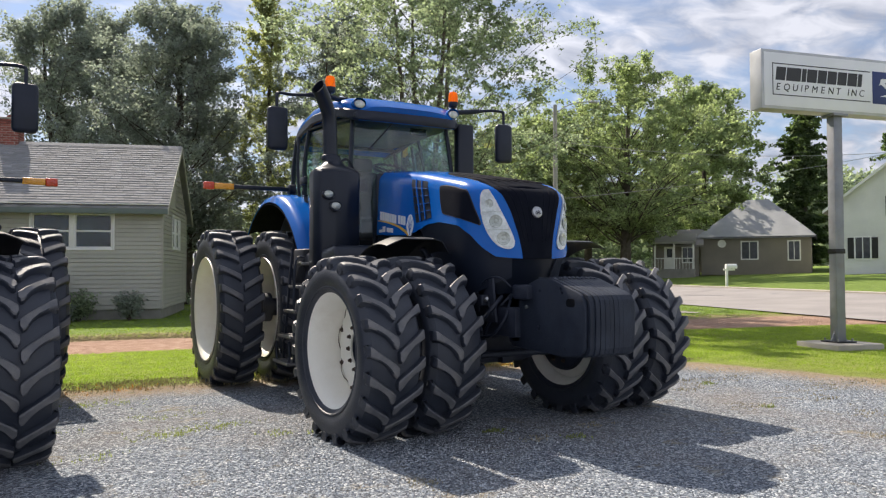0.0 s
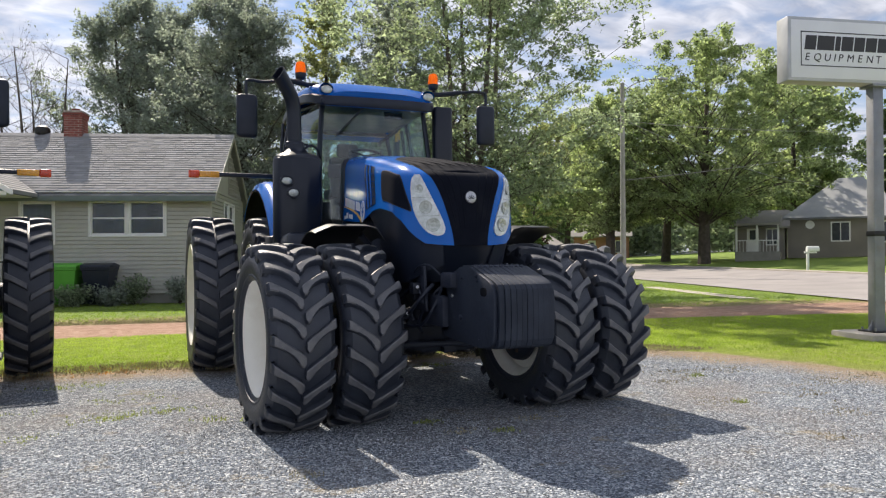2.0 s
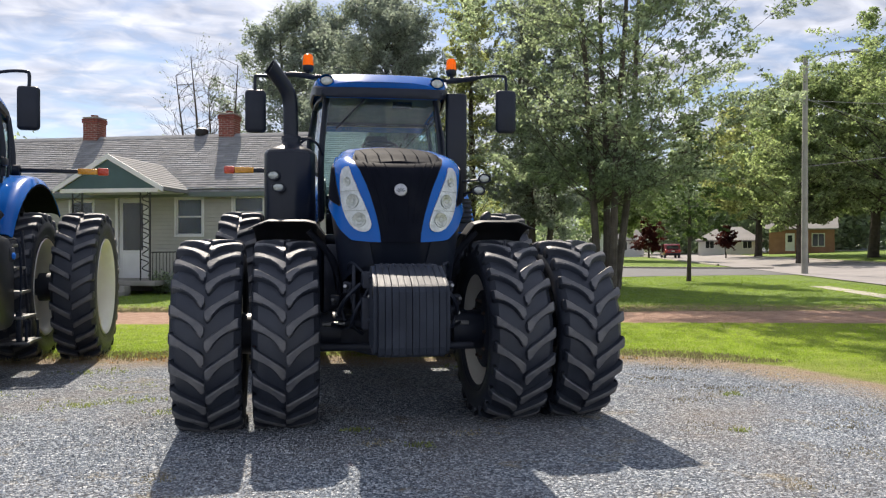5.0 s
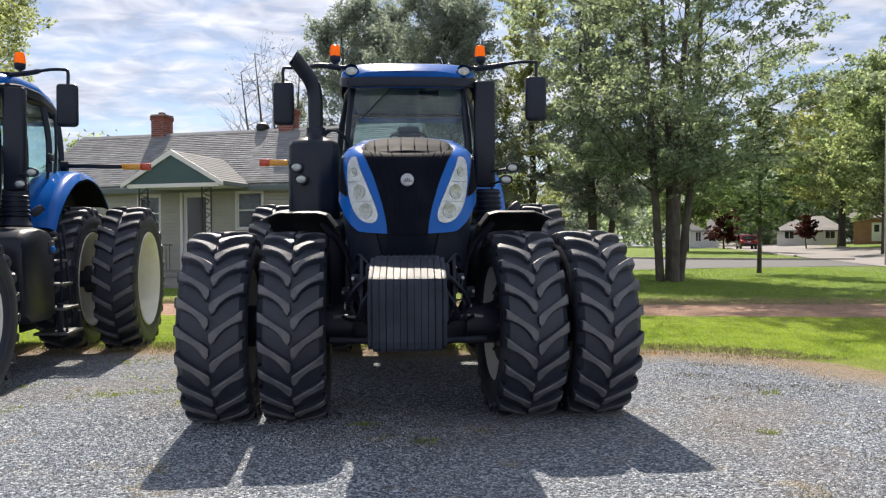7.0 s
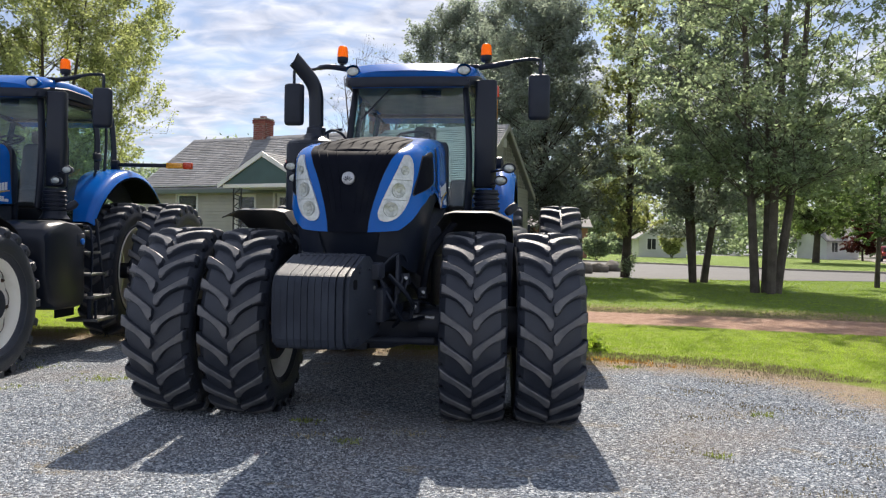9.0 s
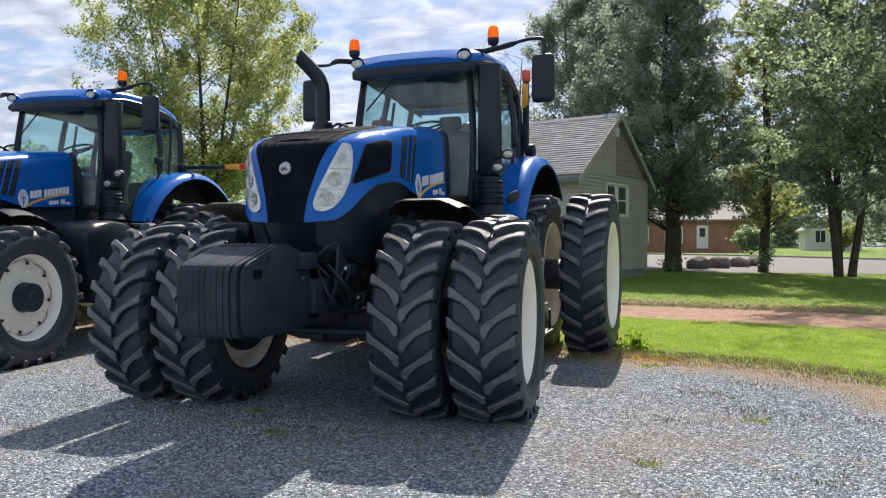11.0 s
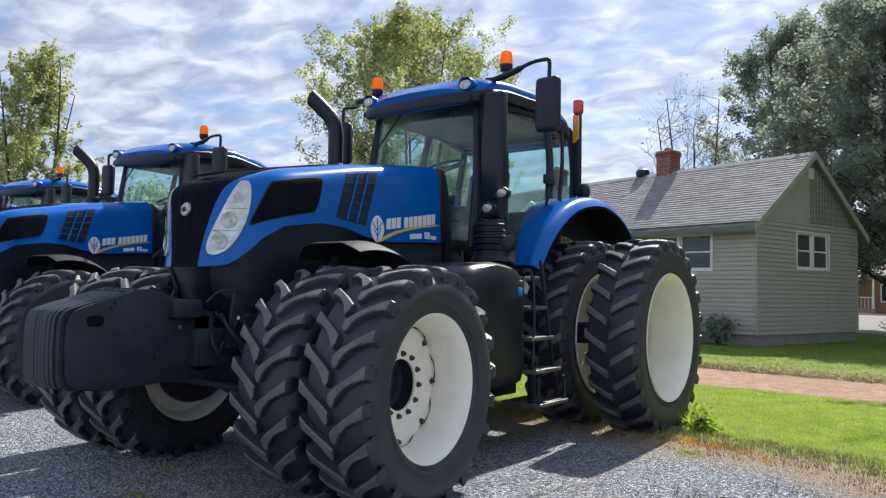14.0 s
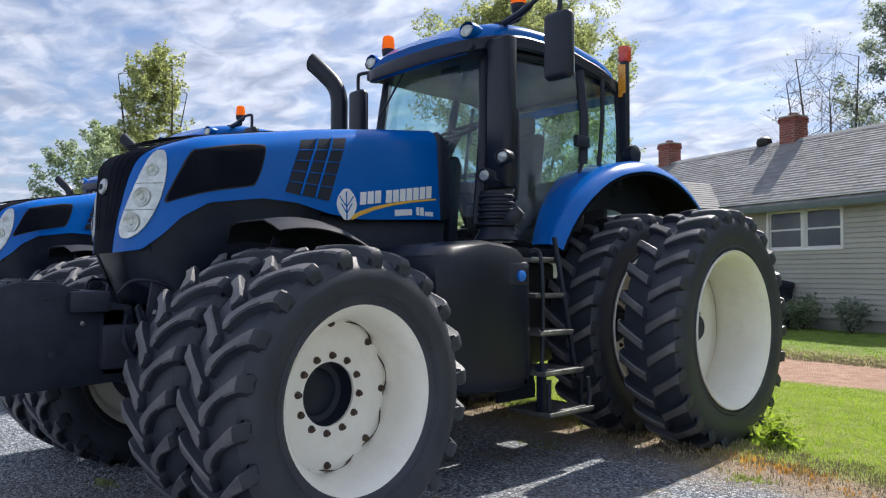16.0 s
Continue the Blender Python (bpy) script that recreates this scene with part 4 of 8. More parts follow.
def chassis(tr, weights=True):
    part("engine_block", box((-0.33, -0.25, 0.85), (0.33, 1.7, 1.65), 0.04), M_CAST, tr)
    part("frame_rail", box((-0.30, -0.75, 0.80), (-0.19, 1.9, 1.05), 0.02), M_CAST, tr)
    part("frame_rail", box((0.19, -0.75, 0.80), (0.30, 1.9, 1.05), 0.02), M_CAST, tr)
    part("gearbox", box((-0.36, 1.5, 0.55), (0.36, 3.2, 1.45), 0.06), M_CAST, tr)
    part("rear_axle_case", box((-0.45, 3.1, 0.62), (0.45, 3.9, 1.30), 0.08), M_CAST, tr)
    part("rear_axle", lathe([(0.11, -1.55), (0.11, 1.55)], pose(0, 3.49, 0.905), 20, caps=True), M_CAST, tr)
    part("front_axle", prism([(-0.66, 0.64), (-0.66, 0.82), (-0.2, 0.86), (0.2, 0.86), (0.66, 0.82), (0.66, 0.64), (0.2, 0.52), (-0.2, 0.52)], "y", -0.13, 0.13, 0.03), M_CAST, tr, "dark cast front axle beam")
    for s in (-1, 1):
        part("axle_hub", lathe([(0.12, s * 0.50), (0.15, s * 0.56), (0.17, s * 0.72), (0.16, s * 0.78), (0.15, s * 1.30)], pose(0, 0, FR - 0.045), 24, caps=True), M_CAST, tr)
        drum = part("wheel_drum", lathe([(0.001, 0.0), (0.30, 0.0), (0.33, s * 0.02), (0.34, s * 0.07), (0.31, s * 0.09), (0.001, s * 0.09)], pose(s * 0.735, 0, FR - 0.045), 32), M_CAST, tr, "dark planetary drum inside the wheel")
        for k in range(10):
            again("drum_bolt", ME_BOLT, drum, "", pose(s * 0.735, -0.25 * math.cos(k * 0.628), FR - 0.045 + 0.25 * math.sin(k * 0.628), 0, 0, 180 if s > 0 else 0))
        part("steering_ram", tube([(s * 0.12, -0.22, 0.80), (s * 0.42, -0.22, 0.80)], 0.042, 12), M_CAST, tr)
        part("ram_rod", tube([(s * 0.42, -0.22, 0.80), (s * 0.60, -0.20, 0.79)], 0.020, 10), M_STEEL, tr, "bright steel rod")
        part("tie_rod", tube([(s * 0.1, 0.26, 0.70), (s * 0.60, 0.26, 0.70)], 0.024, 8), M_CAST, tr)
        part("suspension_ram", tube([(s * 0.30, -0.20, 0.78), (s * 0.34, -0.22, 1.22)], 0.045, 12), M_CAST, tr)
        part("hose", tube(bend([(s * 0.16, -0.5, 1.15), (s * 0.30, -0.46, 1.0), (s * 0.36, -0.38, 0.82), (s * 0.28, -0.25, 0.72)]), 0.016, 6), M_BLACK, tr)
        part("hose", tube(bend([(s * 0.20, -0.42, 1.22), (s * 0.38, -0.30, 1.12), (s * 0.46, -0.1, 0.95), (s * 0.40, 0.1, 0.8)]), 0.013, 6), M_BLACK, tr)
        part("fender_bracket", tube(bend([(s * 0.45, 0.12, 0.95), (s * 0.52, 0.14, 1.3), (s * 0.72, 0.10, 1.56)]), 0.03, 8), M_CAST, tr)
        # front mudguard: a thin arched sheet over the inner wheel
        rows = []
        for i in range(19):
            a = radians(lerp(79, 130, i / 18))
            r = 0.928 + 0.02 * (i / 18)
            row = []
            for j in range(9):
                u = j / 8
                x = s * lerp(0.58, 1.19, u)
                drop = curve([(0, 0.12), (0.05, 0.06), (0.16, 0.0), (0.76, 0.0), (0.92, 0.04), (1, 0.065)], u)
                row.append((x, -(r - drop) * math.cos(a), 0.72 + (r - drop) * math.sin(a)))
            rows.append(row)
        bm = bmesh.new()
        add_grid(bm, rows)
        part("front_mudguard", thicken(bm, 0.008), M_FENDER, tr, "thin dark arched mudguard")
    part("front_bracket", box((-0.24, -1.02, 0.74), (0.24, -0.55, 1.16), 0.03), M_CAST, tr)
    part("bracket_top", box((-0.30, -0.92, 1.12), (0.30, -0.70, 1.24), 0.02), M_CAST, tr)
    for x, y, z, h in ((0.36, -0.52, 1.00, 0.10), (0.40, -0.47, 1.02, 0.08), (0.33, -0.60, 0.86, 0.09), (0.44, -0.40, 0.80, 0.11), (-0.36, -0.50, 0.98, 0.10), (-0.42, -0.42, 0.84, 0.09)):
        f = part("hose_fitting", lathe([(0.010, 0.0), (0.016, 0.004), (0.016, 0.022), (0.012, 0.026), (0.012, h)], pose(x, y, z, 0, -70, 40 if x > 0 else 140), 10, caps=True), M_CAST, tr, "dark hydraulic fitting")
        part("cap", lathe([(0.014, h), (0.014, h + 0.02), (0.001, h + 0.024)], pose(x, y, z, 0, -70, 40 if x > 0 else 140), 10), M_BLACK, f)
    for s in (-1, 1):
        part("side_plate", prism([(-0.56, 0.92), (-0.20, 0.92), (0.05, 1.12), (-0.10, 1.34), (-0.50, 1.30)], "x", s * 0.34, s * 0.365, 0.006), M_CAST, tr)
        part("cable", tube(bend([(s * 0.28, -0.66, 1.22), (s * 0.36, -0.60, 1.30), (s * 0.40, -0.42, 1.26), (s * 0.40, -0.2, 1.05), (s * 0.47, 0.0, 1.0)], 4), 0.009, 6), M_BLACK, tr)
        part("brake_line", tube(bend([(s * 0.30, -0.14, 0.88), (s * 0.45, -0.18, 0.93), (s * 0.60, -0.12, 0.88)], 4), 0.008, 5), M_BLACK, tr)
        part("bolt_plate", box((s * 0.30, -0.30, 1.00), (s * 0.372, -0.12, 1.10), 0.006), M_CAST, tr)
    for s in (-1, 1):
        for k, (x, y, z, l) in enumerate(((0.46, -0.30, 0.88, 0.16), (0.50, -0.16, 0.98, 0.12), (0.40, -0.40, 1.10, 0.10))):
            ram = part("valve_body", box((s * x - 0.035, y - 0.05, z - 0.04), (s * x + 0.035, y + 0.05, z + 0.05), 0.01), M_CAST, tr)
            part("valve_fitting", tube([(s * x, y - 0.05, z), (s * x + s * 0.02, y - 0.05 - l * 0.6, z + 0.02)], 0.014, 8), M_STEEL, ram, "bright steel fitting")
        part("pressure_hose", tube(bend([(s * 0.30, -0.56, 1.14), (s * 0.42, -0.56, 1.02), (s * 0.47, -0.44, 0.90), (s * 0.46, -0.34, 0.88)], 5), 0.017, 7), M_BLACK, tr)
        part("pressure_hose", tube(bend([(s * 0.24, -0.60, 1.10), (s * 0.34, -0.64, 0.94), (s * 0.40, -0.50, 0.80), (s * 0.52, -0.24, 0.80)], 5), 0.014, 7), M_BLACK, tr)
    part("cross_tube", tube([(-0.62, -0.30, 0.62), (0.62, -0.30, 0.62)], 0.030, 10), M_CAST, tr)
    part("drawbar", box((-0.06, -0.2, 0.52), (0.06, 3.0, 0.62), 0.01), M_CAST, tr)
    part("hydraulic_tank", box((-0.62, 1.0, 0.75), (-0.36, 1.8, 1.45), 0.05), M_CAST, tr)
    if weights:
        prof = [(-0.98, 0.74), (-0.98, 1.30), (-1.155, 1.300), (-1.535, 1.188), (-1.572, 1.170), (-1.596, 1.138), (-1.604, 1.09), (-1.608, 0.95), (-1.600, 0.78), (-1.585, 0.735), (-1.55, 0.715), (-1.30, 0.69)]
        for k in range(10):
            x = -0.216 + 0.0432 * k
            d = (-0.016, -0.004, 0.0, 0.002, 0.0, 0.001, 0.002, 0.0, -0.004, -0.016)[k]
            me = part("weight_slab", prism([(y - d, z) for y, z in prof], "x", x, x + (0.0395 if k in (1, 4, 8) else 0.0418), 0.0025), M_WEIGHT, tr, "black cast-iron suitcase weight" if k == 0 else "", 12)
        for k in range(9):
            for y in (-1.12, -1.19):
                part("weight_lug", box((-0.1735 + 0.0432 * k - 0.011, y - 0.012, 1.275 + 0.3 * min(0, y + 1.155)), (-0.1735 + 0.0432 * k + 0.013, y + 0.012, 1.308 + 0.3 * min(0, y + 1.155)), 0.003), M_CAST, tr)
        for s in (-1, 1):
            end = [(-0.72, 0.72), (-0.72, 1.20), (-0.98, 1.288), (-1.155, 1.292), (-1.470, 1.196), (-1.520, 1.170), (-1.552, 1.128), (-1.562, 1.08), (-1.564, 0.95), (-1.556, 0.80), (-1.535, 0.745), (-1.49, 0.722), (-1.30, 0.70)]
            plate = part("weight_plate", prism(end, "x", s * 0.2165, s * 0.2475, 0.007), M_WEIGHT, tr, "black end plate of the weight carrier")
            # no opening is cut: a black oval paints the shade inside the hand hole
            part("hand_hole_shade", prism([(-1.40 + 0.052 * math.copysign(abs(math.cos(a)) ** 0.6, math.cos(a)), 1.112 + 0.032 * math.copysign(abs(math.sin(a)) ** 0.6, math.sin(a))) for a in [2 * math.pi * k / 20 for k in range(20)]], "x", s * 0.2476, s * 0.2492), M_MATTBLACK, plate)
            for y, z, r in ((-1.30, 1.187, 0.010), (-1.33, 0.758, 0.008), (-1.02, 1.20, 0.010)):
                part("plate_bolt", lathe([(0.001, 0.014), (r * 0.8, 0.012), (r, 0.002), (r, -0.004)], pose(s * 0.2475, y, z, 0, 0, 0 if s > 0 else 180), 8), M_CAST, plate)
            part("carrier_arm", prism([(-0.60, 0.72), (-0.60, 1.16), (-0.80, 1.20), (-0.97, 1.16), (-0.97, 0.72)], "x", s * 0.205, s * 0.240, 0.012), M_CAST, tr)
            part("carrier_pin", lathe([(0.001, 0.02), (0.014, 0.018), (0.016, 0.0)], pose(s * 0.240, -0.84, 1.06, 0, 0, 0 if s > 0 else 180), 12), M_STEEL, tr)
            part("carrier_pin", lathe([(0.001, 0.03), (0.018, 0.028), (0.02, 0.0)], pose(s * 0.240, -0.72, 0.95, 0, 0, 0 if s > 0 else 180), 12), M_STEEL, tr)
            part("plate_bolt", tube([(s * 0.245, -1.28, 1.22), (s * 0.262, -1.28, 1.22)], 0.012, 8), M_CAST, tr)
            part("plate_bolt", tube([(s * 0.245, -1.0, 0.9), (s * 0.268, -1.0, 0.9)], 0.02, 8), M_CAST, tr)

def cab(tr, arm_up_left):
    # corner posts of the cab: foot and head, left side
    A0, A1 = (0.66, 1.86, 1.72), (0.60, 2.00, 3.10)
    B0, B1 = (0.84, 2.96, 2.28), (0.76, 3.02, 3.10)
    C0, C1 = (0.77, 3.60, 2.15), (0.70, 3.68, 3.10)
    REAR_EDGE = [(1.58, 2.40), (1.72, 2.55), (1.90, 2.72), (2.10, 2.87), (2.28, 2.96), (2.52, 3.0), (3.10, 3.02)]   # height, y

    def bar(p, q, r, name="pillar", flat=0.6):
        part(name, tube(bend([p, ((p[0] + q[0]) / 2 + (0.03 if p[0] > 0 else -0.03), (p[1] + q[1]) / 2, (p[2] + q[2]) / 2), q], 5), r, 8, flat), M_BLACK, tr)

    for s in (-1, 1):
        f = lambda p: (s * p[0], p[1], p[2])
        bar(f(A0), f(A1), 0.042)
        bar(f(B0), f(B1), 0.040)
        bar(f(C0), f(C1), 0.040)
        bar(f((0.60, 2.00, 3.10)), f((0.76, 3.02, 3.12)), 0.035, "top_rail")
        bar(f((0.76, 3.02, 3.12)), f((0.70, 3.68, 3.10)), 0.035, "top_rail")
        bar(f(A0), f((0.80, 2.35, 1.56)), 0.035, "sill_rail")
        part("door_edge", tube(bend([(s * 0.83, y, z) for z, y in REAR_EDGE[:5]], 4), 0.030, 8, 0.6), M_BLACK, tr)

        def pane(name, q, bulge):
            rows = []
            for i in range(7):
                v = i / 6
                row = []
                for j in range(9):
                    u = j / 8
                    p = Vector(q[0]).lerp(Vector(q[1]), u).lerp(Vector(q[3]).lerp(Vector(q[2]), u), v)
                    p.x += bulge * 16 * u * (1 - u) * v * (1 - v) * 0.5 + bulge * 0.6 * 4 * v * (1 - v)
                    row.append((s * p.x, p.y, p.z))
                rows.append(row)
            bm = bmesh.new()
            add_grid(bm, rows)
            bmesh.ops.recalc_face_normals(bm, faces=bm.faces)
            g = part(name, bm, M_GLASS, tr, "tinted cab glass")
            g.visible_shadow = False
            return g
        rows = []
        for i in range(13):   # the door's glass, cut round the mudguard
            v = i / 12
            z = lerp(3.10, 1.58, v)
            ya, yb, xa, xb = lerp(2.00, 1.95, v), curve(REAR_EDGE, z), lerp(0.60, 0.70, v), lerp(0.76, 0.83, v)
            rows.append([(s * (lerp(xa, xb, j / 8) + 0.045 * (4 * v * (1 - v)) * (0.6 + 2 * (j / 8) * (1 - j / 8))), lerp(ya, yb, j / 8), z) for j in range(9)])
        bm = bmesh.new()
        add_grid(bm, rows)
        g = part("door_glass", bm, M_GLASS, tr, "tinted cab glass")
        g.visible_shadow = False
        pane("side_glass", (B1, C1, C0, (0.84, 2.98, 2.22)), 0.02)
        part("window_strut", tube(bend([(s * 0.80, 3.30, 3.06), (s * 0.83, 3.26, 2.7), (s * 0.83, 3.20, 2.26)], 4), 0.020, 6), M_BLACK, tr)
        # door frame lines, handle and mirror-side grab rail
        part("door_handle", box((s * 0.855, 2.80, 2.40), (s * 0.905, 2.98, 2.50), 0.015), M_BLACK, tr)
        part("grab_rail", tube(bend([(s * 0.76, 2.02, 2.62), (s * 0.90, 2.02, 2.60), (s * 0.93, 2.02, 2.5), (s * 0.92, 2.02, 1.95), (s * 0.84, 2.02, 1.88)], 4), 0.014, 6), M_BLACK, tr)
    # windscreen and rear window, curved
    for y0, y1, z0, w0, w1, b, name in ((1.86, 1.99, 1.78, 0.655, 0.60, -0.13, "windscreen"), (3.60, 3.68, 2.05, 0.76, 0.69, 0.06, "rear_window")):
        rows = []
        for i in range(8):
            v = i / 7
            row = []
            for j in range(15):
                u = -1 + 2 * j / 14
                row.append((u * lerp(w0, w1, v), lerp(y0, y1, v) + b * (1 - u * u), lerp(z0, 3.10, v)))
            rows.append(row)
        bm = bmesh.new()
        add_grid(bm, rows)
        g = part(name, bm, M_GLASS, tr, "tinted cab glass")
        g.visible_shadow = False
    part("rear_header", box((-0.70, 3.62, 3.02), (0.70, 3.72, 3.12), 0.02), M_BLACK, tr)
    part("rear_wall", box((-0.64, 3.56, 1.5), (0.64, 3.62, 2.10), 0.02), M_BLACK, tr)
    part("cab_floor", box((-0.64, 1.88, 1.44), (0.64, 3.58, 1.56), 0.03), M_BLACK, tr)
    part("firewall", box((-0.42, 1.80, 1.5), (0.42, 1.88, 2.20), 0.02), M_BLACK, tr)
    part("cowl", box((-0.40, 1.645, 1.66), (0.40, 1.80, 2.40), 0.05), M_BLACK, tr, "black cowl between bonnet and cab")
    # wiper
    part("wiper_blade", tube([(-0.17, 1.83, 3.05), (-0.50, 1.82, 2.70)], 0.010, 5), M_BLACK, tr)
    # roof: crowned shell with a visor over the windscreen and lamp pods at the corners
    rows = []
    for i in range(15):
        u = i / 14
        y = lerp(1.80, 3.82, u)
        top = curve([(1.80, 3.20), (1.86, 3.27), (2.0, 3.335), (2.3, 3.385), (2.8, 3.385), (3.3, 3.33), (3.6, 3.25), (3.82, 3.14)], y)
        w = curve([(1.80, 0.60), (1.9, 0.69), (2.1, 0.74), (2.8, 0.80), (3.5, 0.76), (3.82, 0.66)], y)
        bow = -0.06 if u < 0.001 else 0
        row = []
        for j in range(21):
            a = math.pi * j / 20
            c, sn = math.cos(a), math.sin(a)
            x = -w * math.copysign(abs(c) ** 0.42, c)
            z = lerp(top - 0.17, top, sn ** 0.55)
            row.append((x, y - 0.07 * (1 - (x / w) ** 2) * (1 - u) ** 4, z))
        rows.append(row)
    bm = bmesh.new()
    vs = add_grid(bm, rows)
    bm.faces.new(vs[0]); bm.faces.new(list(reversed(vs[-1])))
    for a, b in zip(vs, vs[1:]):
        bm.faces.new((a[-1], a[0], b[0], b[-1]))
    bmesh.ops.recalc_face_normals(bm, faces=bm.faces)
    part("roof", bm, M_BLUE, tr, "blue crowned cab roof", 50)
    part("roof_lining", prism([(1.80, 3.06), (1.80, 3.12), (3.72, 3.12), (3.76, 3.06)], "x", -0.66, 0.66, 0.01), M_BLACK, tr, "black roof underside")
    # black lip all round below the blue shell
    rim = []
    for i in range(31):
        u = i / 30
        if u < 0.3:
            x = lerp(0, 0.60, (u / 0.3))
            y = 1.80 - 0.085 * (1 - (x / 0.62) ** 2) - 0.015
        else:
            y = lerp(1.80, 3.84, (u - 0.3) / 0.7)
            x = curve([(1.80, 0.62), (1.9, 0.70), (2.1, 0.75), (2.8, 0.81), (3.5, 0.77), (3.84, 0.64)], y) + 0.006
        rim.append((x, y))
    ring = [(-x, y) for x, y in reversed(rim)] + rim[1:]
    bm = bmesh.new()
    def lip_top(y):
        return curve([(1.70, 3.125), (1.80, 3.14), (2.0, 3.19), (2.3, 3.235), (2.8, 3.235), (3.3, 3.18), (3.84, 3.04)], y)
    add_grid(bm, [[(x * 0.97, y * 0.985 + 0.035, lip_top(y) - 0.105) for x, y in ring], [(x, y, lip_top(y) - 0.09) for x, y in ring], [(x, y, lip_top(y) - 0.01) for x, y in ring], [(x * 0.985, y * 0.99 + 0.025, lip_top(y) + 0.005) for x, y in ring]])
    part("roof_lip", thicken(bm, 0.01), M_BLACK, tr, "black lip round the roof")
    for s in (-1, 1):
        pod = part("lamp_pod", lathe([(0.03, 0.20), (0.062, 0.12), (0.078, 0.03), (0.074, 0.0)], pose(s * 0.60, 1.80, 3.222, 0, 0, 90) @ Matrix.Diagonal((1, 1, 0.80, 1)), 20), M_BLUE, tr)
        part("roof_lamp", lathe([(0.001, -0.010), (0.045, -0.008), (0.060, -0.003), (0.066, 0.006), (0.066, 0.02)], pose(s * 0.60, 1.80, 3.21, 0, 0, 90) @ Matrix.Diagonal((1, 1, 0.72, 1)), 20), M_BOWL, pod, "oval white work lamp")
        # beacon on a bracket
        if s > 0 or arm_up_left:   # the other tractors carry one beacon only
            part("beacon_bracket", tube(bend([(s * 0.62, 2.10, 3.32), (s * 0.72, 2.16, 3.33), (s * 0.81, 2.17, 3.34), (s * 0.81, 2.17, 3.42)], 4), 0.022, 8), M_BLACK, tr)
            part("beacon_foot", lathe([(0.04, -0.05), (0.055, -0.035), (0.062, 0.0), (0.062, 0.02)], pose(s * 0.81, 2.17, 3.43, 0, -90, 0), 20, caps=True), M_BLACK, tr)
            part("beacon", lathe([(0.060, 0.018), (0.060, 0.05), (0.055, 0.115), (0.047, 0.140), (0.03, 0.150), (0.001, 0.152)], pose(s * 0.81, 2.17, 3.43, 0, -90, 0), 24), M_AMBER, tr, "orange warning beacon")
        # mirror on its arm
        my = 1.93 if s > 0 else 2.26
        part("mirror_arm", tube(bend([(s * 0.74, 2.08, 3.30), (s * 0.95, 2.04, 3.32), (s * 1.20, my + 0.02, 3.345), (s * 1.36, my, 3.345), (s * 1.40, my, 3.32), (s * 1.40, my, 3.18)], 5), [0.03] * 8 + [0.018] * 18, 8), M_BLACK, tr)
        mir = part("mirror", box((s * 1.395 - 0.115, my - 0.055, 2.70), (s * 1.395 + 0.115, my + 0.045, 3.185), 0.045, None, 3), M_BLACK, tr, "tall black mirror housing")
        part("mirror_glass", box((s * 1.395 - 0.095, my + 0.0455, 2.73), (s * 1.395 + 0.095, my + 0.0495, 3.155), 0.0), M_REFL, mir)
    # left: air intake column with bellows, two work lamps on a stalk
    part("intake_column", prism([(0.715, 1.915), (0.735, 1.885), (0.92, 1.88), (0.95, 1.91), (0.95, 1.985), (0.92, 2.02), (0.74, 2.02), (0.715, 1.99)], "z", 1.98, 3.13, 0.02), M_TANK, tr, "tall black air intake column")
    for k in range(5):
        part("bellows_ring", lathe([(0.115 + 0.004 * k, 0.0), (0.135 + 0.004 * k, 0.012), (0.135 + 0.004 * k, 0.026), (0.115 + 0.004 * k, 0.038)], pose(0.86, 1.86, 1.93 - 0.052 * k, 0, 90, 0), 24, caps=True), M_BLACK, tr)
    part("intake_neck", lathe([(0.12, 0.0), (0.13, 0.3), (0.17, 0.36)], pose(0.86, 1.86, 1.95, 0, 90, 0), 24, caps=True), M_BLACK, tr)
    part("hydraulic_coupler", lathe([(0.03, 0), (0.045, 0.03), (0.05, 0.09), (0.035, 0.14)], pose(1.08, 1.72, 1.70, 0, -40, 30), 12, caps=True), M_CAST, tr)
    for s, pts in ((1, ((1.02, 1.56, 2.03), (1.10, 1.66, 2.165))), (-1, ((-1.125, 1.36, 2.145), (-1.07, 1.30, 2.02)))):
        for p in pts:
            lp = part("work_lamp", lathe([(0.03, 0.09), (0.062, 0.06), (0.072, 0.0), (0.069, -0.012), (0.056, -0.012), (0.053, 0.002)], pose(p[0], p[1], p[2], 0, 0, 90) @ Matrix.Diagonal((1, 1, 0.74, 1)), 20), M_BLACK, tr)
            part("lamp_glass", lathe([(0.001, -0.006), (0.036, -0.005), (0.050, -0.001), (0.054, 0.006)], pose(p[0], p[1], p[2], 0, 0, 90) @ Matrix.Diagonal((1, 1, 0.74, 1)), 20), M_BOWL, lp, "oval clear lamp glass")
            if s > 0:
                part("lamp_stalk", tube([(0.90, 1.86, p[2] - 0.02), (p[0], p[1] + 0.07, p[2])], 0.012, 6), M_BLACK, tr)
    # right: silencer can and exhaust stack
    can = [(-1.235, 1.54), (-1.19, 1.43), (-1.06, 1.37), (-0.90, 1.37), (-0.76, 1.43), (-0.71, 1.56), (-0.72, 1.74), (-0.80, 1.86), (-0.95, 1.90), (-1.11, 1.87), (-1.20, 1.76)]
    part("silencer", prism(can, "z", 1.20, 2.40, 0.03), M_TANK, tr, "large black silencer can")
    bm = bmesh.new()
    mid = Vector((-0.965, 1.66))
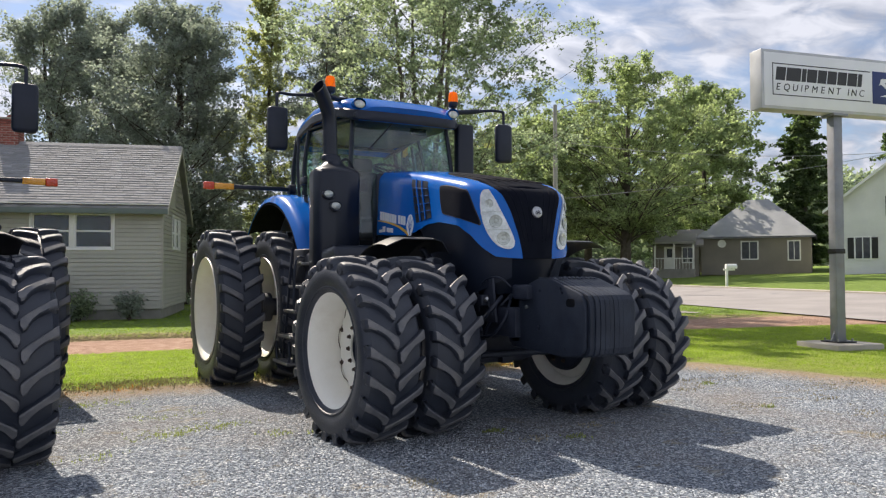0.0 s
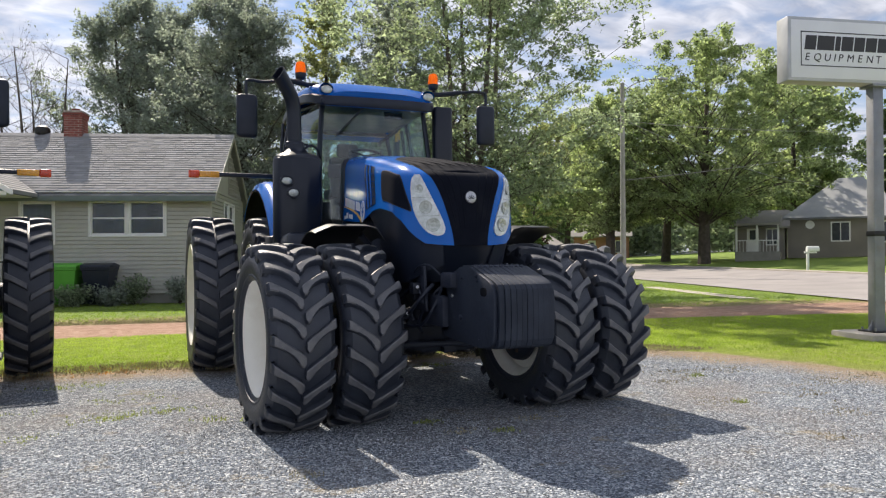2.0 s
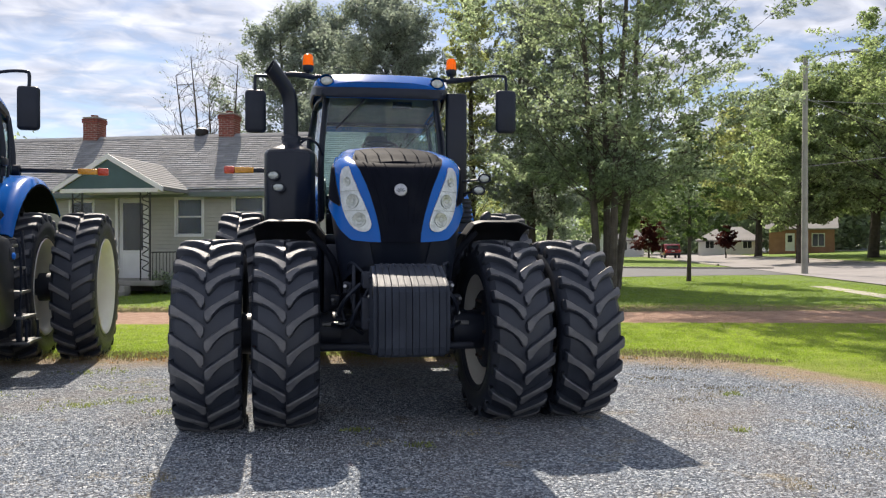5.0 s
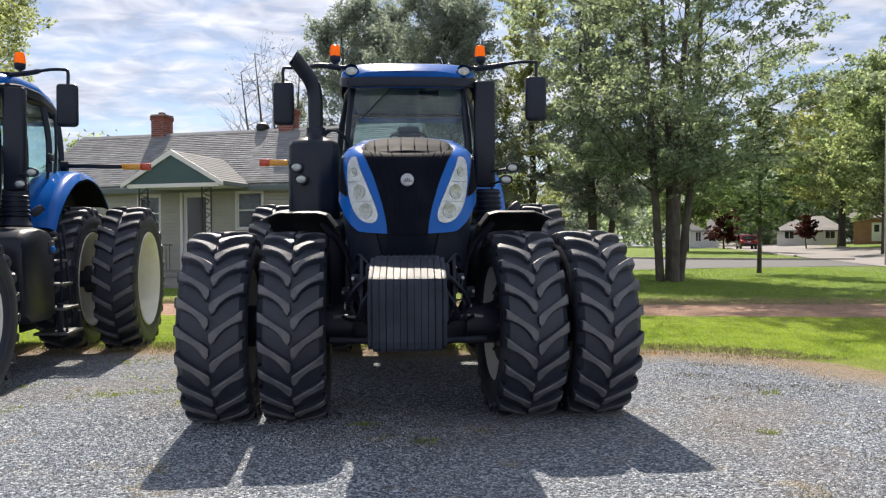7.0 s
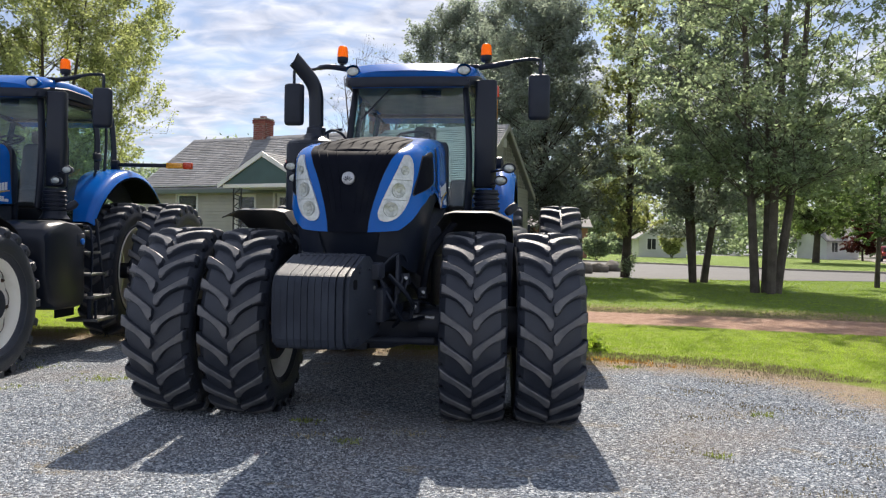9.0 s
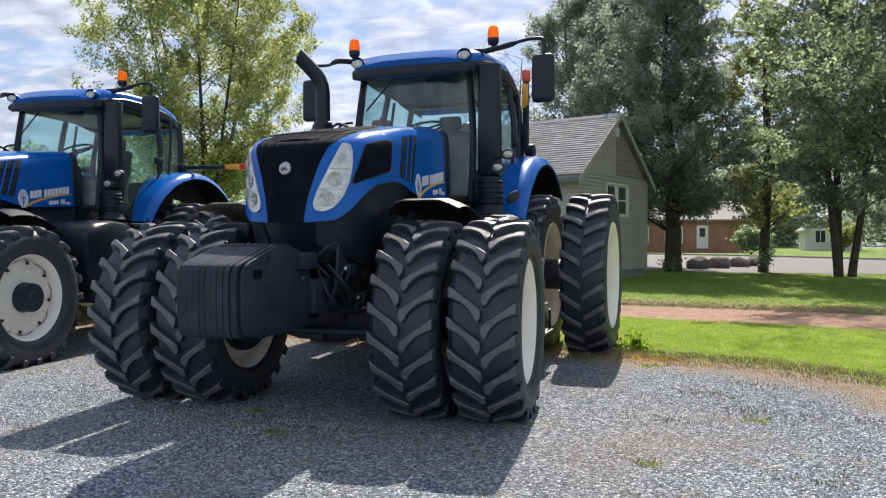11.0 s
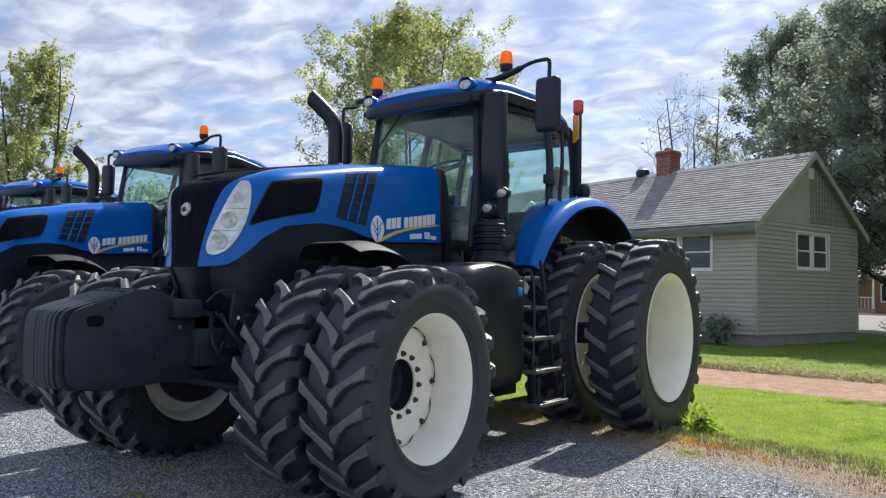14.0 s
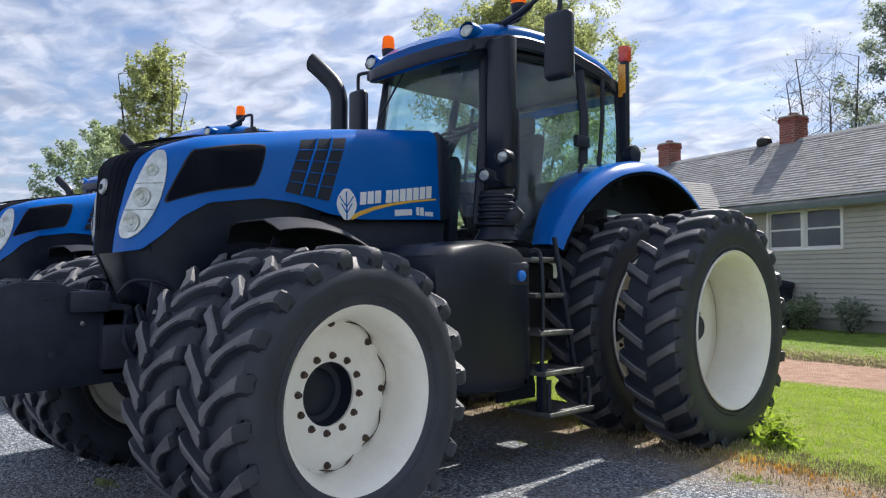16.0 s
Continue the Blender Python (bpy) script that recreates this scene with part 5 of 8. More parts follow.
    add_grid(bm, [[(lerp(mid.x, x, k), lerp(mid.y, y, k) + (1 - k) * 0.07, z) for x, y in can] for z, k in ((2.385, 0.97), (2.412, 0.93), (2.44, 0.78), (2.475, 0.50), (2.52, 0.36), (2.56, 0.34))], True)
    bmesh.ops.recalc_face_normals(bm, faces=bm.faces)
    part("silencer_top", bm, M_TANK, tr, "sloping black shoulder of the silencer")
    stack = bend([(-0.97, 1.73, 2.45), (-0.975, 1.73, 2.75), (-0.98, 1.73, 2.94), (-1.012, 1.70, 3.07), (-1.09, 1.63, 3.185), (-1.170, 1.56, 3.285)], 6)
    axis = (stack[-1] - stack[-2]).normalized()
    face = (Vector((-0.93, -0.22, 0.10)) * 0.52 + axis * 0.48).normalized()
    bm = bmesh.new()
    side = axis.cross(Vector((0, 0, 1))).normalized()
    up = side.cross(axis)
    rings = []
    for i, p in enumerate(stack):       # outer skin up to a slanting cut, then the bore
        d = (stack[min(i + 1, len(stack) - 1)] - stack[max(i - 1, 0)]).normalized()
        u = (up - d * up.dot(d)).normalized()
        w = d.cross(u)
        rings.append([p + (u * math.cos(a) + w * math.sin(a)) * 0.078 for a in [2 * math.pi * k / 20 for k in range(20)]])
    cut = [q + axis * ((stack[-1] - q).dot(face) / axis.dot(face)) for q in rings[-1]]
    rings[-1] = cut
    rings.append([stack[-1].lerp(q, 0.90) for q in cut])
    rings.append([stack[-5] + (q - stack[-1]) * 0.80 for q in cut])
    add_grid(bm, rings, True)
    bmesh.ops.recalc_face_normals(bm, faces=bm.faces)
    part("exhaust_pipe", bm, M_TANK, tr, "dark bent exhaust pipe with a slanting mouth")
    part("stack_collar", lathe([(0.085, 0), (0.10, 0.01), (0.10, 0.05), (0.085, 0.06)], pose(-0.97, 1.73, 2.60, 0, 90, 0), 20, caps=True), M_CAST, tr)
    part("stack_hose", tube(bend([(-0.90, 1.72, 2.50), (-0.80, 1.74, 2.57), (-0.70, 1.80, 2.53), (-0.64, 1.9, 2.42)], 5), 0.014, 6), M_BLACK, tr)
    # right side tool box and battery cover below the silencer, left fuel tank
    part("battery_box", prism([(1.02, 0.62), (1.0, 1.5), (1.12, 1.62), (2.0, 1.55), (2.2, 1.3), (2.2, 0.62)], "x", -1.18, -0.62, 0.05), M_TANK, tr, "black battery box with steps")
    part("tool_box", box((-1.20, 1.95, 1.22), (-0.84, 2.30, 1.60), 0.03), M_FENDER, tr, "grey tool box beside the right steps")
    tank = [(0.92, 0.64), (0.84, 1.0), (0.82, 1.38), (0.92, 1.52), (1.3, 1.56), (1.62, 1.53), (1.74, 1.40), (1.76, 0.60), (1.66, 0.55), (1.1, 0.56)]
    t = part("fuel_tank", prism(tank, "x", 0.56, 1.32, 0.09), M_TANK, tr, "large black plastic fuel tank")
    part("tank_recess", box((1.20, 1.48, 1.26), (1.327, 1.69, 1.42), 0.02), M_CAST, t)
    part("tank_cap", lathe([(0.032, 0), (0.036, 0.008), (0.036, 0.026), (0.022, 0.034), (0.001, 0.035)], pose(1.32, 1.59, 1.325, 0, 0, 0), 16), M_CLEARBLUE, t, "blue filler cap")
    # steps to the left door
    for s in (1, -1):
        part("ladder_side", prism([(1.955, 1.60), (1.985, 1.60), (2.235, 0.62), (2.29, 0.60), (2.29, 0.36), (2.26, 0.36), (2.26, 0.57), (2.205, 0.60)], "x", s * 1.30, s * 1.325, 0.003), M_BLACK, tr)
        for k, (z, x0) in enumerate(((0.385, 1.06), (0.66, 1.02), (0.93, 0.98), (1.19, 0.94), (1.44, 0.90))):
            st = part("step", box((s * x0, 1.76, z - 0.02), (s * (x0 + 0.38), 2.25 - 0.062 * k, z + 0.012), 0.006), M_STEP, tr, "serrated steel step")
            part("step_edge", box((s * (x0 + 0.372), 1.76, z - 0.008), (s * (x0 + 0.386), 2.25 - 0.062 * k, z + 0.016), 0.003), M_STEEL, st)
        part("step_hanger", box((s * 1.30, 1.78, 0.36), (s * 1.36, 1.83, 0.72), 0.01), M_BLACK, tr)
        part("hand_rail", tube(bend([(s * 1.33, 1.80, 0.62), (s * 1.35, 1.80, 1.0), (s * 1.33, 1.80, 1.46), (s * 1.24, 1.80, 1.50)], 4), 0.014, 6), M_BLACK, tr)
    for s in (1, -1):   # dark sheet behind the steps
        part("step_back", prism([(1.80, 1.55), (1.96, 1.55), (2.22, 0.50), (2.22, 0.40), (1.80, 0.40)], "x", s * 0.90, s * 0.93, 0.004), M_BLACK, tr)
        part("step_bracket", tube(bend([(s * 1.40, 1.80, 0.62), (s * 1.40, 1.80, 0.42), (s * 1.40, 1.82, 0.385)], 3), 0.016, 6), M_BLACK, tr)
        part("step_bracket", tube(bend([(s * 1.40, 2.24, 0.60), (s * 1.40, 2.26, 0.46), (s * 1.40, 2.24, 0.385)], 3), 0.016, 6), M_BLACK, tr)
    ARC = [(0, 1.46), (0.25, 1.425), (0.5, 1.42), (0.8, 1.47), (1, 1.50)]
    # rear mudguards: blue, arched and flared over the inner wheels
    for s in (-1, 1):
        rows = []
        for i in range(25):
            t = i / 24
            a = radians(lerp(27, 137, t))
            row = []
            for j in range(12):
                u = j / 11
                x = lerp(lerp(0.90, 0.66, min(1, t / 0.32)), 1.13, u)
                r = curve([(0, 1.0), (0.25, 1.005), (0.75, 1.0), (0.9, 0.98), (1, 0.93)], u) * curve(ARC, t)
                row.append((s * x, 3.52 - r * math.cos(a), 0.905 + r * math.sin(a)))
            rows.append(row)
        bm = bmesh.new()
        add_grid(bm, rows)
        part("rear_mudguard", thicken(bm, 0.012), M_BLUE, tr, "blue arched rear mudguard")
        bm = bmesh.new()
        add_grid(bm, [[(p[0] * 0.998, 3.52 + (p[1] - 3.52) * 0.978, 0.905 + (p[2] - 0.905) * 0.978) for p in row] for row in rows])
        part("mudguard_liner", thicken(bm, 0.006), M_MATTBLACK, tr, "black inside of the mudguard")
        rows = []
        for i in range(25):
            t = i / 24
            a = radians(lerp(62, 137, t))
            row = []
            for j in range(5):
                u = j / 4
                r = lerp(0.72, 0.985, u) * curve(ARC, lerp(0.32, 1, t))
                row.append((s * 0.655, 3.52 - r * math.cos(a), 0.905 + r * math.sin(a)))
            rows.append(row)
        bm = bmesh.new()
        add_grid(bm, rows)
        part("mudguard_wall", thicken(bm, 0.01), M_BLACK, tr)
        # width-marker arm with amber and red lights
        up = arm_up_left and s > 0
        if up:
            part("marker_arm", box((0.80, 3.57, 2.42), (0.87, 3.64, 3.38), 0.012), M_BLACK, tr)
            part("marker_amber", box((0.795, 3.562, 2.95), (0.84, 3.566, 3.25), 0.0), M_AMBERFLAT, tr)
            lamp = part("marker_lamp", box((0.79, 3.56, 3.27), (0.885, 3.655, 3.42), 0.02), M_RED, tr, "red marker lamp")
            part("marker_amber", box((0.80, 3.559, 2.98), (0.87, 3.568, 3.24), 0.002), M_AMBERFLAT, tr, "amber reflector")
            part("marker_hinge", lathe([(0.05, -0.06), (0.085, -0.03), (0.085, 0.05), (0.05, 0.07)], pose(0.88, 3.63, 2.42), 18, caps=True), M_BLACK, tr)
        else:
            part("marker_arm", box((s * 0.78, 3.53, 2.385), (s * 1.66, 3.585, 2.44), 0.012), M_BLACK, tr)
            part("marker_amber", box((s * 1.56, 3.525, 2.375), (s * 1.80, 3.59, 2.45), 0.01), M_AMBERFLAT, tr, "amber marker light")
            part("marker_lamp", box((s * 1.80, 3.522, 2.365), (s * 1.93, 3.593, 2.46), 0.015), M_RED, tr, "red marker lamp")
            part("marker_hinge", lathe([(0.04, -0.05), (0.07, -0.03), (0.07, 0.05), (0.04, 0.06)], pose(s * 0.82, 3.56, 2.41), 18, caps=True), M_BLACK, tr)
    # inside: seat, console, steering wheel
    part("driver_seat", prism([(2.60, 1.75), (2.62, 1.98), (2.95, 2.02), (3.08, 2.62), (3.20, 2.66), (3.22, 2.58), (3.12, 1.85), (3.05, 1.75)], "x", -0.24, 0.24, 0.05), M_SEAT, tr, "dark grey driver's seat")
    part("head_rest", box((-0.14, 3.10, 2.64), (0.14, 3.20, 2.82), 0.04), M_SEAT, tr)
    part("arm_rest", box((-0.36, 2.55, 2.08), (-0.25, 3.0, 2.20), 0.03), M_SEAT, tr)
    part("display", box((-0.44, 2.40, 2.30), (-0.24, 2.44, 2.46), 0.015), M_BLACK, tr)
    part("buddy_seat", box((0.34, 2.9, 1.7), (0.62, 3.3, 2.15), 0.05), M_SEAT, tr)
    part("dash", prism([(1.95, 1.55), (2.02, 2.28), (2.16, 2.34), (2.20, 2.26), (2.14, 1.55)], "x", -0.16, 0.16, 0.03), M_BLACK, tr)
    ring = [(0.20 * math.cos(a), 2.30 + 0.20 * math.sin(a) * 0.86, 2.575 + 0.20 * math.sin(a) * 0.42) for a in [2 * math.pi * k / 28 for k in range(29)]]
    sw = part("steering_wheel", tube(ring, 0.016, 8), M_BLACK, tr)
    for a in (0.5, 2.6, 4.71):
        part("spoke", tube([(0, 2.30, 2.555), (0.19 * math.cos(a), 2.30 + 0.165 * math.sin(a), 2.575 + 0.08 * math.sin(a))], 0.012, 6), M_BLACK, sw)
    part("column", tube([(0, 2.12, 2.28), (0, 2.30, 2.555)], 0.035, 8), M_BLACK, tr)
    part("cab_mirror", box((0.12, 1.98, 2.96), (0.34, 2.01, 3.04), 0.01), M_BLACK, tr)
    part("rear_hitch", box((-0.5, 3.8, 0.5), (0.5, 4.35, 1.0), 0.06), M_CAST, tr)


def tractor(m, label, duals, arm_up_left):
    tr = thing("tractor", m, label, "tractor", "tractors in a row")
    bonnet(tr)
    chassis(tr, duals)
    cab(tr, arm_up_left)
    xs = (0.90, 1.47) if duals else (1.08,)
    for s in (-1, 1):
        for k, x in enumerate(xs):
            wheel(tr, s * x, -0.06 if duals else 0.0, True, "dual" if duals else "single", s, 7.0 * k + 3, 4.2 if duals else 0.0)
        for k, x in enumerate((0.97, 1.68)):
            wheel(tr, s * x, 3.49, False, "dual", s, 5.0 * k)
    return tr


tractor(pose(0, 0, 0), "blue row-crop tractor with dual cream wheels parked on gravel", True, True)
second = pose(-5.0, 0.33, 0, 0, 0, 6.7)
tractor(second, "blue row-crop tractor with single front wheels parked beside another", False, False)
tractor(pose(-10.62, 1.07, 0, 0, 0, 7.5), "blue row-crop tractor parked further along the row", False, False)
tractor(pose(-16.2, 1.9, 0, 0, 0, 8.0), "blue row-crop tractor at the far end of the row", False, False)

# ---- the bungalow: corner at HC, x runs along its front to the far end, y into its depth ----
M_SIDING = surface("sage_siding", (0.375, 0.370, 0.322), (0.42, 0.414, 0.362), 1.2, 0.6, 0, 0.05, 60, 0.04, dirt=(0.20, 0.19, 0.14), dirt_amount=0.25, random=0.04)
M_TRIM = surface("white_trim", (0.70, 0.70, 0.68), (0.78, 0.78, 0.76), 2, 0.5, 0, 0.05, 60, 0.04)
M_FASCIA = surface("dark_green_fascia", (0.10, 0.13, 0.12), (0.13, 0.165, 0.15), 2, 0.55, 0, 0.1, 50, 0.1)
M_TEAL = surface("teal_porch_gable", (0.05, 0.095, 0.10), (0.065, 0.12, 0.125), 2, 0.6, 0, 0.1, 50, 0.1)
M_SHINGLE = surface("grey_shingle", (0.205, 0.207, 0.212), (0.265, 0.266, 0.270), 1.5, 0.9, 0, 0.5, 80, 0.15, dirt=(0.18, 0.175, 0.16), dirt_amount=0.25, random=0.17, island=True)
M_BRICK = surface("red_brick", (0.20, 0.060, 0.048), (0.275, 0.088, 0.068), 8, 0.85, 0, 0.4, 60, 0.2, random=0.22)
M_MORTAR = surface("mortar", (0.30, 0.27, 0.24), (0.38, 0.34, 0.30), 8, 0.9)
M_BASE = surface("foundation", (0.22, 0.21, 0.19), (0.30, 0.285, 0.26), 2, 0.85, 0, 0.3, 30, 0.1)
# near-black colour that paints the shade of the rooms and attic
M_UNLIT = surface("unlit_room", (0.02, 0.02, 0.02), (0.035, 0.033, 0.03), 1, 0.9)
M_CURTAIN = surface("pale_curtain", (0.45, 0.43, 0.40), (0.55, 0.53, 0.5), 14, 0.9)
M_IRON = surface("black_iron", (0.015, 0.015, 0.015), (0.03, 0.03, 0.03), 10, 0.5, 0.3)
M_BIN = surface("green_bin_plastic", (0.09, 0.34, 0.03), (0.11, 0.40, 0.04), 3, 0.5, 0, 0.1, 80, 0.08)

HC = (-0.49, 16.23)
HOUSE = pose(HC[0], HC[1], 0, 0, 0, math.degrees(math.atan2(0.29, -0.957)))   # local x along the front, local y = out of the front
HLEN, HDEEP, WALL_LO, WALL_HI, RIDGE = 13.0, 5.3, 0.30, 3.30, 5.28
house = thing("house", HOUSE, "low sage-green clapboard bungalow with a grey shingle roof", "house")
# local axes: +x along the front away from the near gable, -y into the house (the turn makes +y face the lot)


def spans(lo, hi, holes):
    """The stretches of lo..hi left between holes."""
    out, a = [], lo
    for p, q in sorted(holes):
        if q <= a or p >= hi:
            continue
        if p > a:
            out.append((a, p))
        a = max(a, q)
    if a < hi:
        out.append((a, hi))
    return out


FRONT_HOLES = [(1.30, 3.34, 2.00, 2.95), (4.36, 5.22, 1.78, 2.92), (6.24, 7.18, 0.42, 2.94), (8.05, 8.82, 1.72, 2.86), (10.6, 11.5, 1.78, 2.92)]
GABLE_HOLES = [(1.95, 3.62, 2.08, 3.03)]
TH = 0.16


def wall_with_holes(name, length, holes, place, z0, z1):
    bm = bmesh.new()
    zs = sorted({z0, z1} | {h[2] for h in holes} | {h[3] for h in holes})
    for a, b in zip(zs, zs[1:]):
        mid = (a + b) / 2
        for p, q in spans(0, length, [(h[0], h[1]) for h in holes if h[2] < mid < h[3]]):
            add_box(bm, (p, -TH, a), (q, 0, b), 0, place)
    return part(name, bm, M_SIDING, house)


GABLE_M = Matrix(((0, -1, 0, 0), (-1, 0, 0, 0), (0, 0, 1, 0), (0, 0, 0, 1)))
wall_with_holes("wall", HLEN, FRONT_HOLES, Matrix(), WALL_LO, WALL_HI)
wall_with_holes("wall", HDEEP, GABLE_HOLES, GABLE_M, WALL_LO, WALL_HI)
part("wall", box((0, -HDEEP, WALL_LO), (HLEN, -HDEEP + TH, WALL_HI)), M_SIDING, house)
part("wall", box((HLEN - TH, -HDEEP, WALL_LO), (HLEN, 0, WALL_HI)), M_SIDING, house)
part("foundation", box((0.02, -HDEEP + 0.02, -0.3), (HLEN - 0.02, -0.02, WALL_LO)), M_BASE, house, "grey concrete foundation")
part("room_back", box((0.2, -2.2, 0.4), (HLEN - 0.2, -2.1, 3.2)), M_UNLIT, house)
part("attic_floor", box((0.0, -HDEEP, WALL_HI), (HLEN, 0, WALL_HI + 0.05)), M_UNLIT, house)
# roof slabs and their shingles
OV, OVG = 0.38, 0.20
HALF = HDEEP / 2
slope = (RIDGE - 3.36) / (HALF + 0)


def roof_z(y):
    return RIDGE - abs(y + HALF) * slope


for s in (1, -1):
    ye = -HALF + s * (HALF + OV)
    part("roof", prism([(-HALF, RIDGE - 0.10), (ye, roof_z(ye) - 0.10), (ye, roof_z(ye)), (-HALF, RIDGE)], "x", -OVG, HLEN + OVG), M_SHINGLE, house, "grey asphalt-shingle roof")
    part("fascia", box((-OVG, ye - 0.02, roof_z(ye) - 0.155), (HLEN + OVG, ye + 0.02, roof_z(ye) - 0.01), 0.004), M_FASCIA, house, "dark green eaves board")
    for x in (-OVG - 0.02, HLEN + OVG - 0.02):
        part("rake_board", prism([(-HALF, RIDGE - 0.17), (ye, roof_z(ye) - 0.17), (ye, roof_z(ye) + 0.012), (-HALF, RIDGE + 0.012)], "x", x, x + 0.04), M_SIDING, house)
part("soffit", box((-OVG, 0.0, 3.19), (HLEN + OVG, OV - 0.03, 3.215)), M_TRIM, house)


def shingles(name, parent, x0, x1, run, z0, z1, sign, mid):
    """Lapped shingles of one slope, as many small slabs in one mesh."""
    rng = random.Random(5)
    verts, faces = [], []
    L = math.hypot(run, z0 - z1)
    n = int(L / 0.135)
    ca, sa = run / L, (z0 - z1) / L
    for r in range(n + 1):
        a, b = max(0, L - (r + 1) * 0.135 - 0.02), L - r * 0.135 + 0.01
        x = x0 + rng.uniform(-0.3, 0)
        while x < x1:
            w = rng.choice((0.2, 0.3, 0.3, 0.33))
            p, q = max(x, x0), min(x + w - 0.012, x1)
            x += w
            if q - p < 0.02:
                continue
            up = rng.uniform(0.016, 0.026)
            base = len(verts)
            for t, lift in ((a, 0.002), (b, up)):
                for xx in (p, q):
                    verts.append((xx, mid + sign * (t * ca) - sign * 0 + 0, z0 - t * sa + lift))
            for xx in (p, q):
                verts.append((xx, mid + sign * (b * ca), z0 - b * sa - 0.002))
            faces += [(base, base + 1, base + 3, base + 2), (base + 2, base + 3, base + 5, base + 4)]
    me = bpy.data.meshes.new(name)
    me.from_pydata(verts, [], faces)
    me.materials.append(M_SHINGLE)
    ob = again(name, me, parent, "rows of weathered grey shingles")
    ob["kind"] = "stuff"


shingles("shingles", house, -OVG, HLEN + OVG, HALF + OV, RIDGE + 0.004, roof_z(OV) + 0.004, 1, -HALF)
part("ridge_cap", prism([(-HALF - 0.15, RIDGE - 0.08), (-HALF, RIDGE + 0.035), (-HALF + 0.15, RIDGE - 0.08)], "x", -OVG, HLEN + OVG), M_SHINGLE, house)
# gable triangle: plain near half and a lattice far half
for y0, y1, zz in ((0.0, -HALF, 0), (-HALF, -HDEEP, 0)):
    # far half in darker grey, so the lattice's shade is in the board's colour
    part("gable_board", prism([(y0, WALL_HI), (y1, WALL_HI), (-HALF, RIDGE - 0.12)], "x", -0.012 if y0 == 0.0 else 0.02, 0.12), M_SIDING if y0 == 0.0 else M_BASE, house, "flat sage gable board" if y0 == 0.0 else "gable board behind the lattice, shade painted in as darker grey")
for k in range(14):
    t = k / 14
    y = lerp(-HALF - 0.05, -HDEEP + 0.25, t)
    top = min(roof_z(y) - 0.16, 5.0)
    part("lattice_strip", box((-0.030, y - 0.040, WALL_HI + 0.02), (-0.010, y - 0.012, top)), M_SIDING, house)
for k in range(10):
    z = WALL_HI + 0.1 + 0.17 * k
    yend = -HALF - (RIDGE - 0.2 - z) / slope
    part("lattice_strip", box((-0.044, max(-HDEEP, yend), z), (-0.028, -HALF - 0.02, z + 0.022)), M_SIDING, house)
part("gable_vent", box((-0.07, -HALF - 0.13, 4.56), (0.0, -HALF + 0.13, 4.86), 0.006), M_TRIM, house, "small white gable vent")
part("gable_trim", box((-0.03, -HDEEP, WALL_HI - 0.02), (0.0, 0, WALL_HI + 0.03)), M_SIDING, house)
# clapboards
BOARD = 0.118


def clapboards(length, holes, place):
    rows = int((WALL_HI - WALL_LO) / BOARD)
    for r in range(rows + 1):
        z = WALL_LO + r * BOARD
        top = min(z + BOARD, WALL_HI)
        for p, q in spans(0, length, [(h[0] - 0.05, h[1] + 0.05) for h in holes if h[2] - 0.05 < z + BOARD / 2 < h[3] + 0.05]):
            bm = bmesh.new()
            vs = [bm.verts.new(place @ Vector(c)) for c in ((p, 0.034, z + 0.014), (q, 0.034, z + 0.014), (q, 0.018, top), (p, 0.018, top), (p, 0.002, z + 0.014), (q, 0.002, z + 0.014), (p, 0.002, top), (q, 0.002, top))]
            bm.faces.new((vs[0], vs[1], vs[2], vs[3])); bm.faces.new((vs[4], vs[5], vs[1], vs[0])); bm.faces.new((vs[3], vs[2], vs[7], vs[6]))
            bmesh.ops.recalc_face_normals(bm, faces=bm.faces)
            part("clapboard", bm, M_SIDING, house, "", 0)
    for x in (0.0, length):
        part("corner_board", box((x - 0.03, -0.0, WALL_LO), (x + 0.03, 0.042, WALL_HI), 0, place), M_SIDING, house)


clapboards(HLEN, FRONT_HOLES, Matrix()); clapboards(HDEEP, GABLE_HOLES, GABLE_M)


def sash(x0, x1, z0, z1, place, parent, curtain=True):
    f = 0.045
    part("sash", box((x0, -0.05, z0), (x0 + f, -0.01, z1), 0.003, place), M_TRIM, parent)
    part("sash", box((x1 - f, -0.05, z0), (x1, -0.01, z1), 0.003, place), M_TRIM, parent)
    for z in (z0, (z0 + z1) / 2 - f / 2, z1 - f):
        part("rail", box((x0 + f, -0.05, z), (x1 - f, -0.012, z + f), 0.003, place), M_TRIM, parent)
    for a, b, y in ((z0 + f, (z0 + z1) / 2 - f / 2, -0.03), ((z0 + z1) / 2 + f / 2, z1 - f, -0.036)):
        g = part("pane", box((x0 + f, y, a), (x1 - f, y + 0.004, b), 0, place), M_WINGLASS, parent)
        g.visible_shadow = False
    if curtain:
        mid = (z0 + z1) / 2
        rows = []
        for i in range(2):
            rows.append([(lerp(x0 + 0.03, x1 - 0.03, j / 14), -0.14 + 0.015 * math.sin(j * 2.2), (mid + 0.02, z1 - 0.03)[i]) for j in range(15)])
        bm = bmesh.new()
        add_grid(bm, rows)
        bmesh.ops.transform(bm, matrix=place, verts=bm.verts)
        part("curtain", bm, M_CURTAIN, parent)


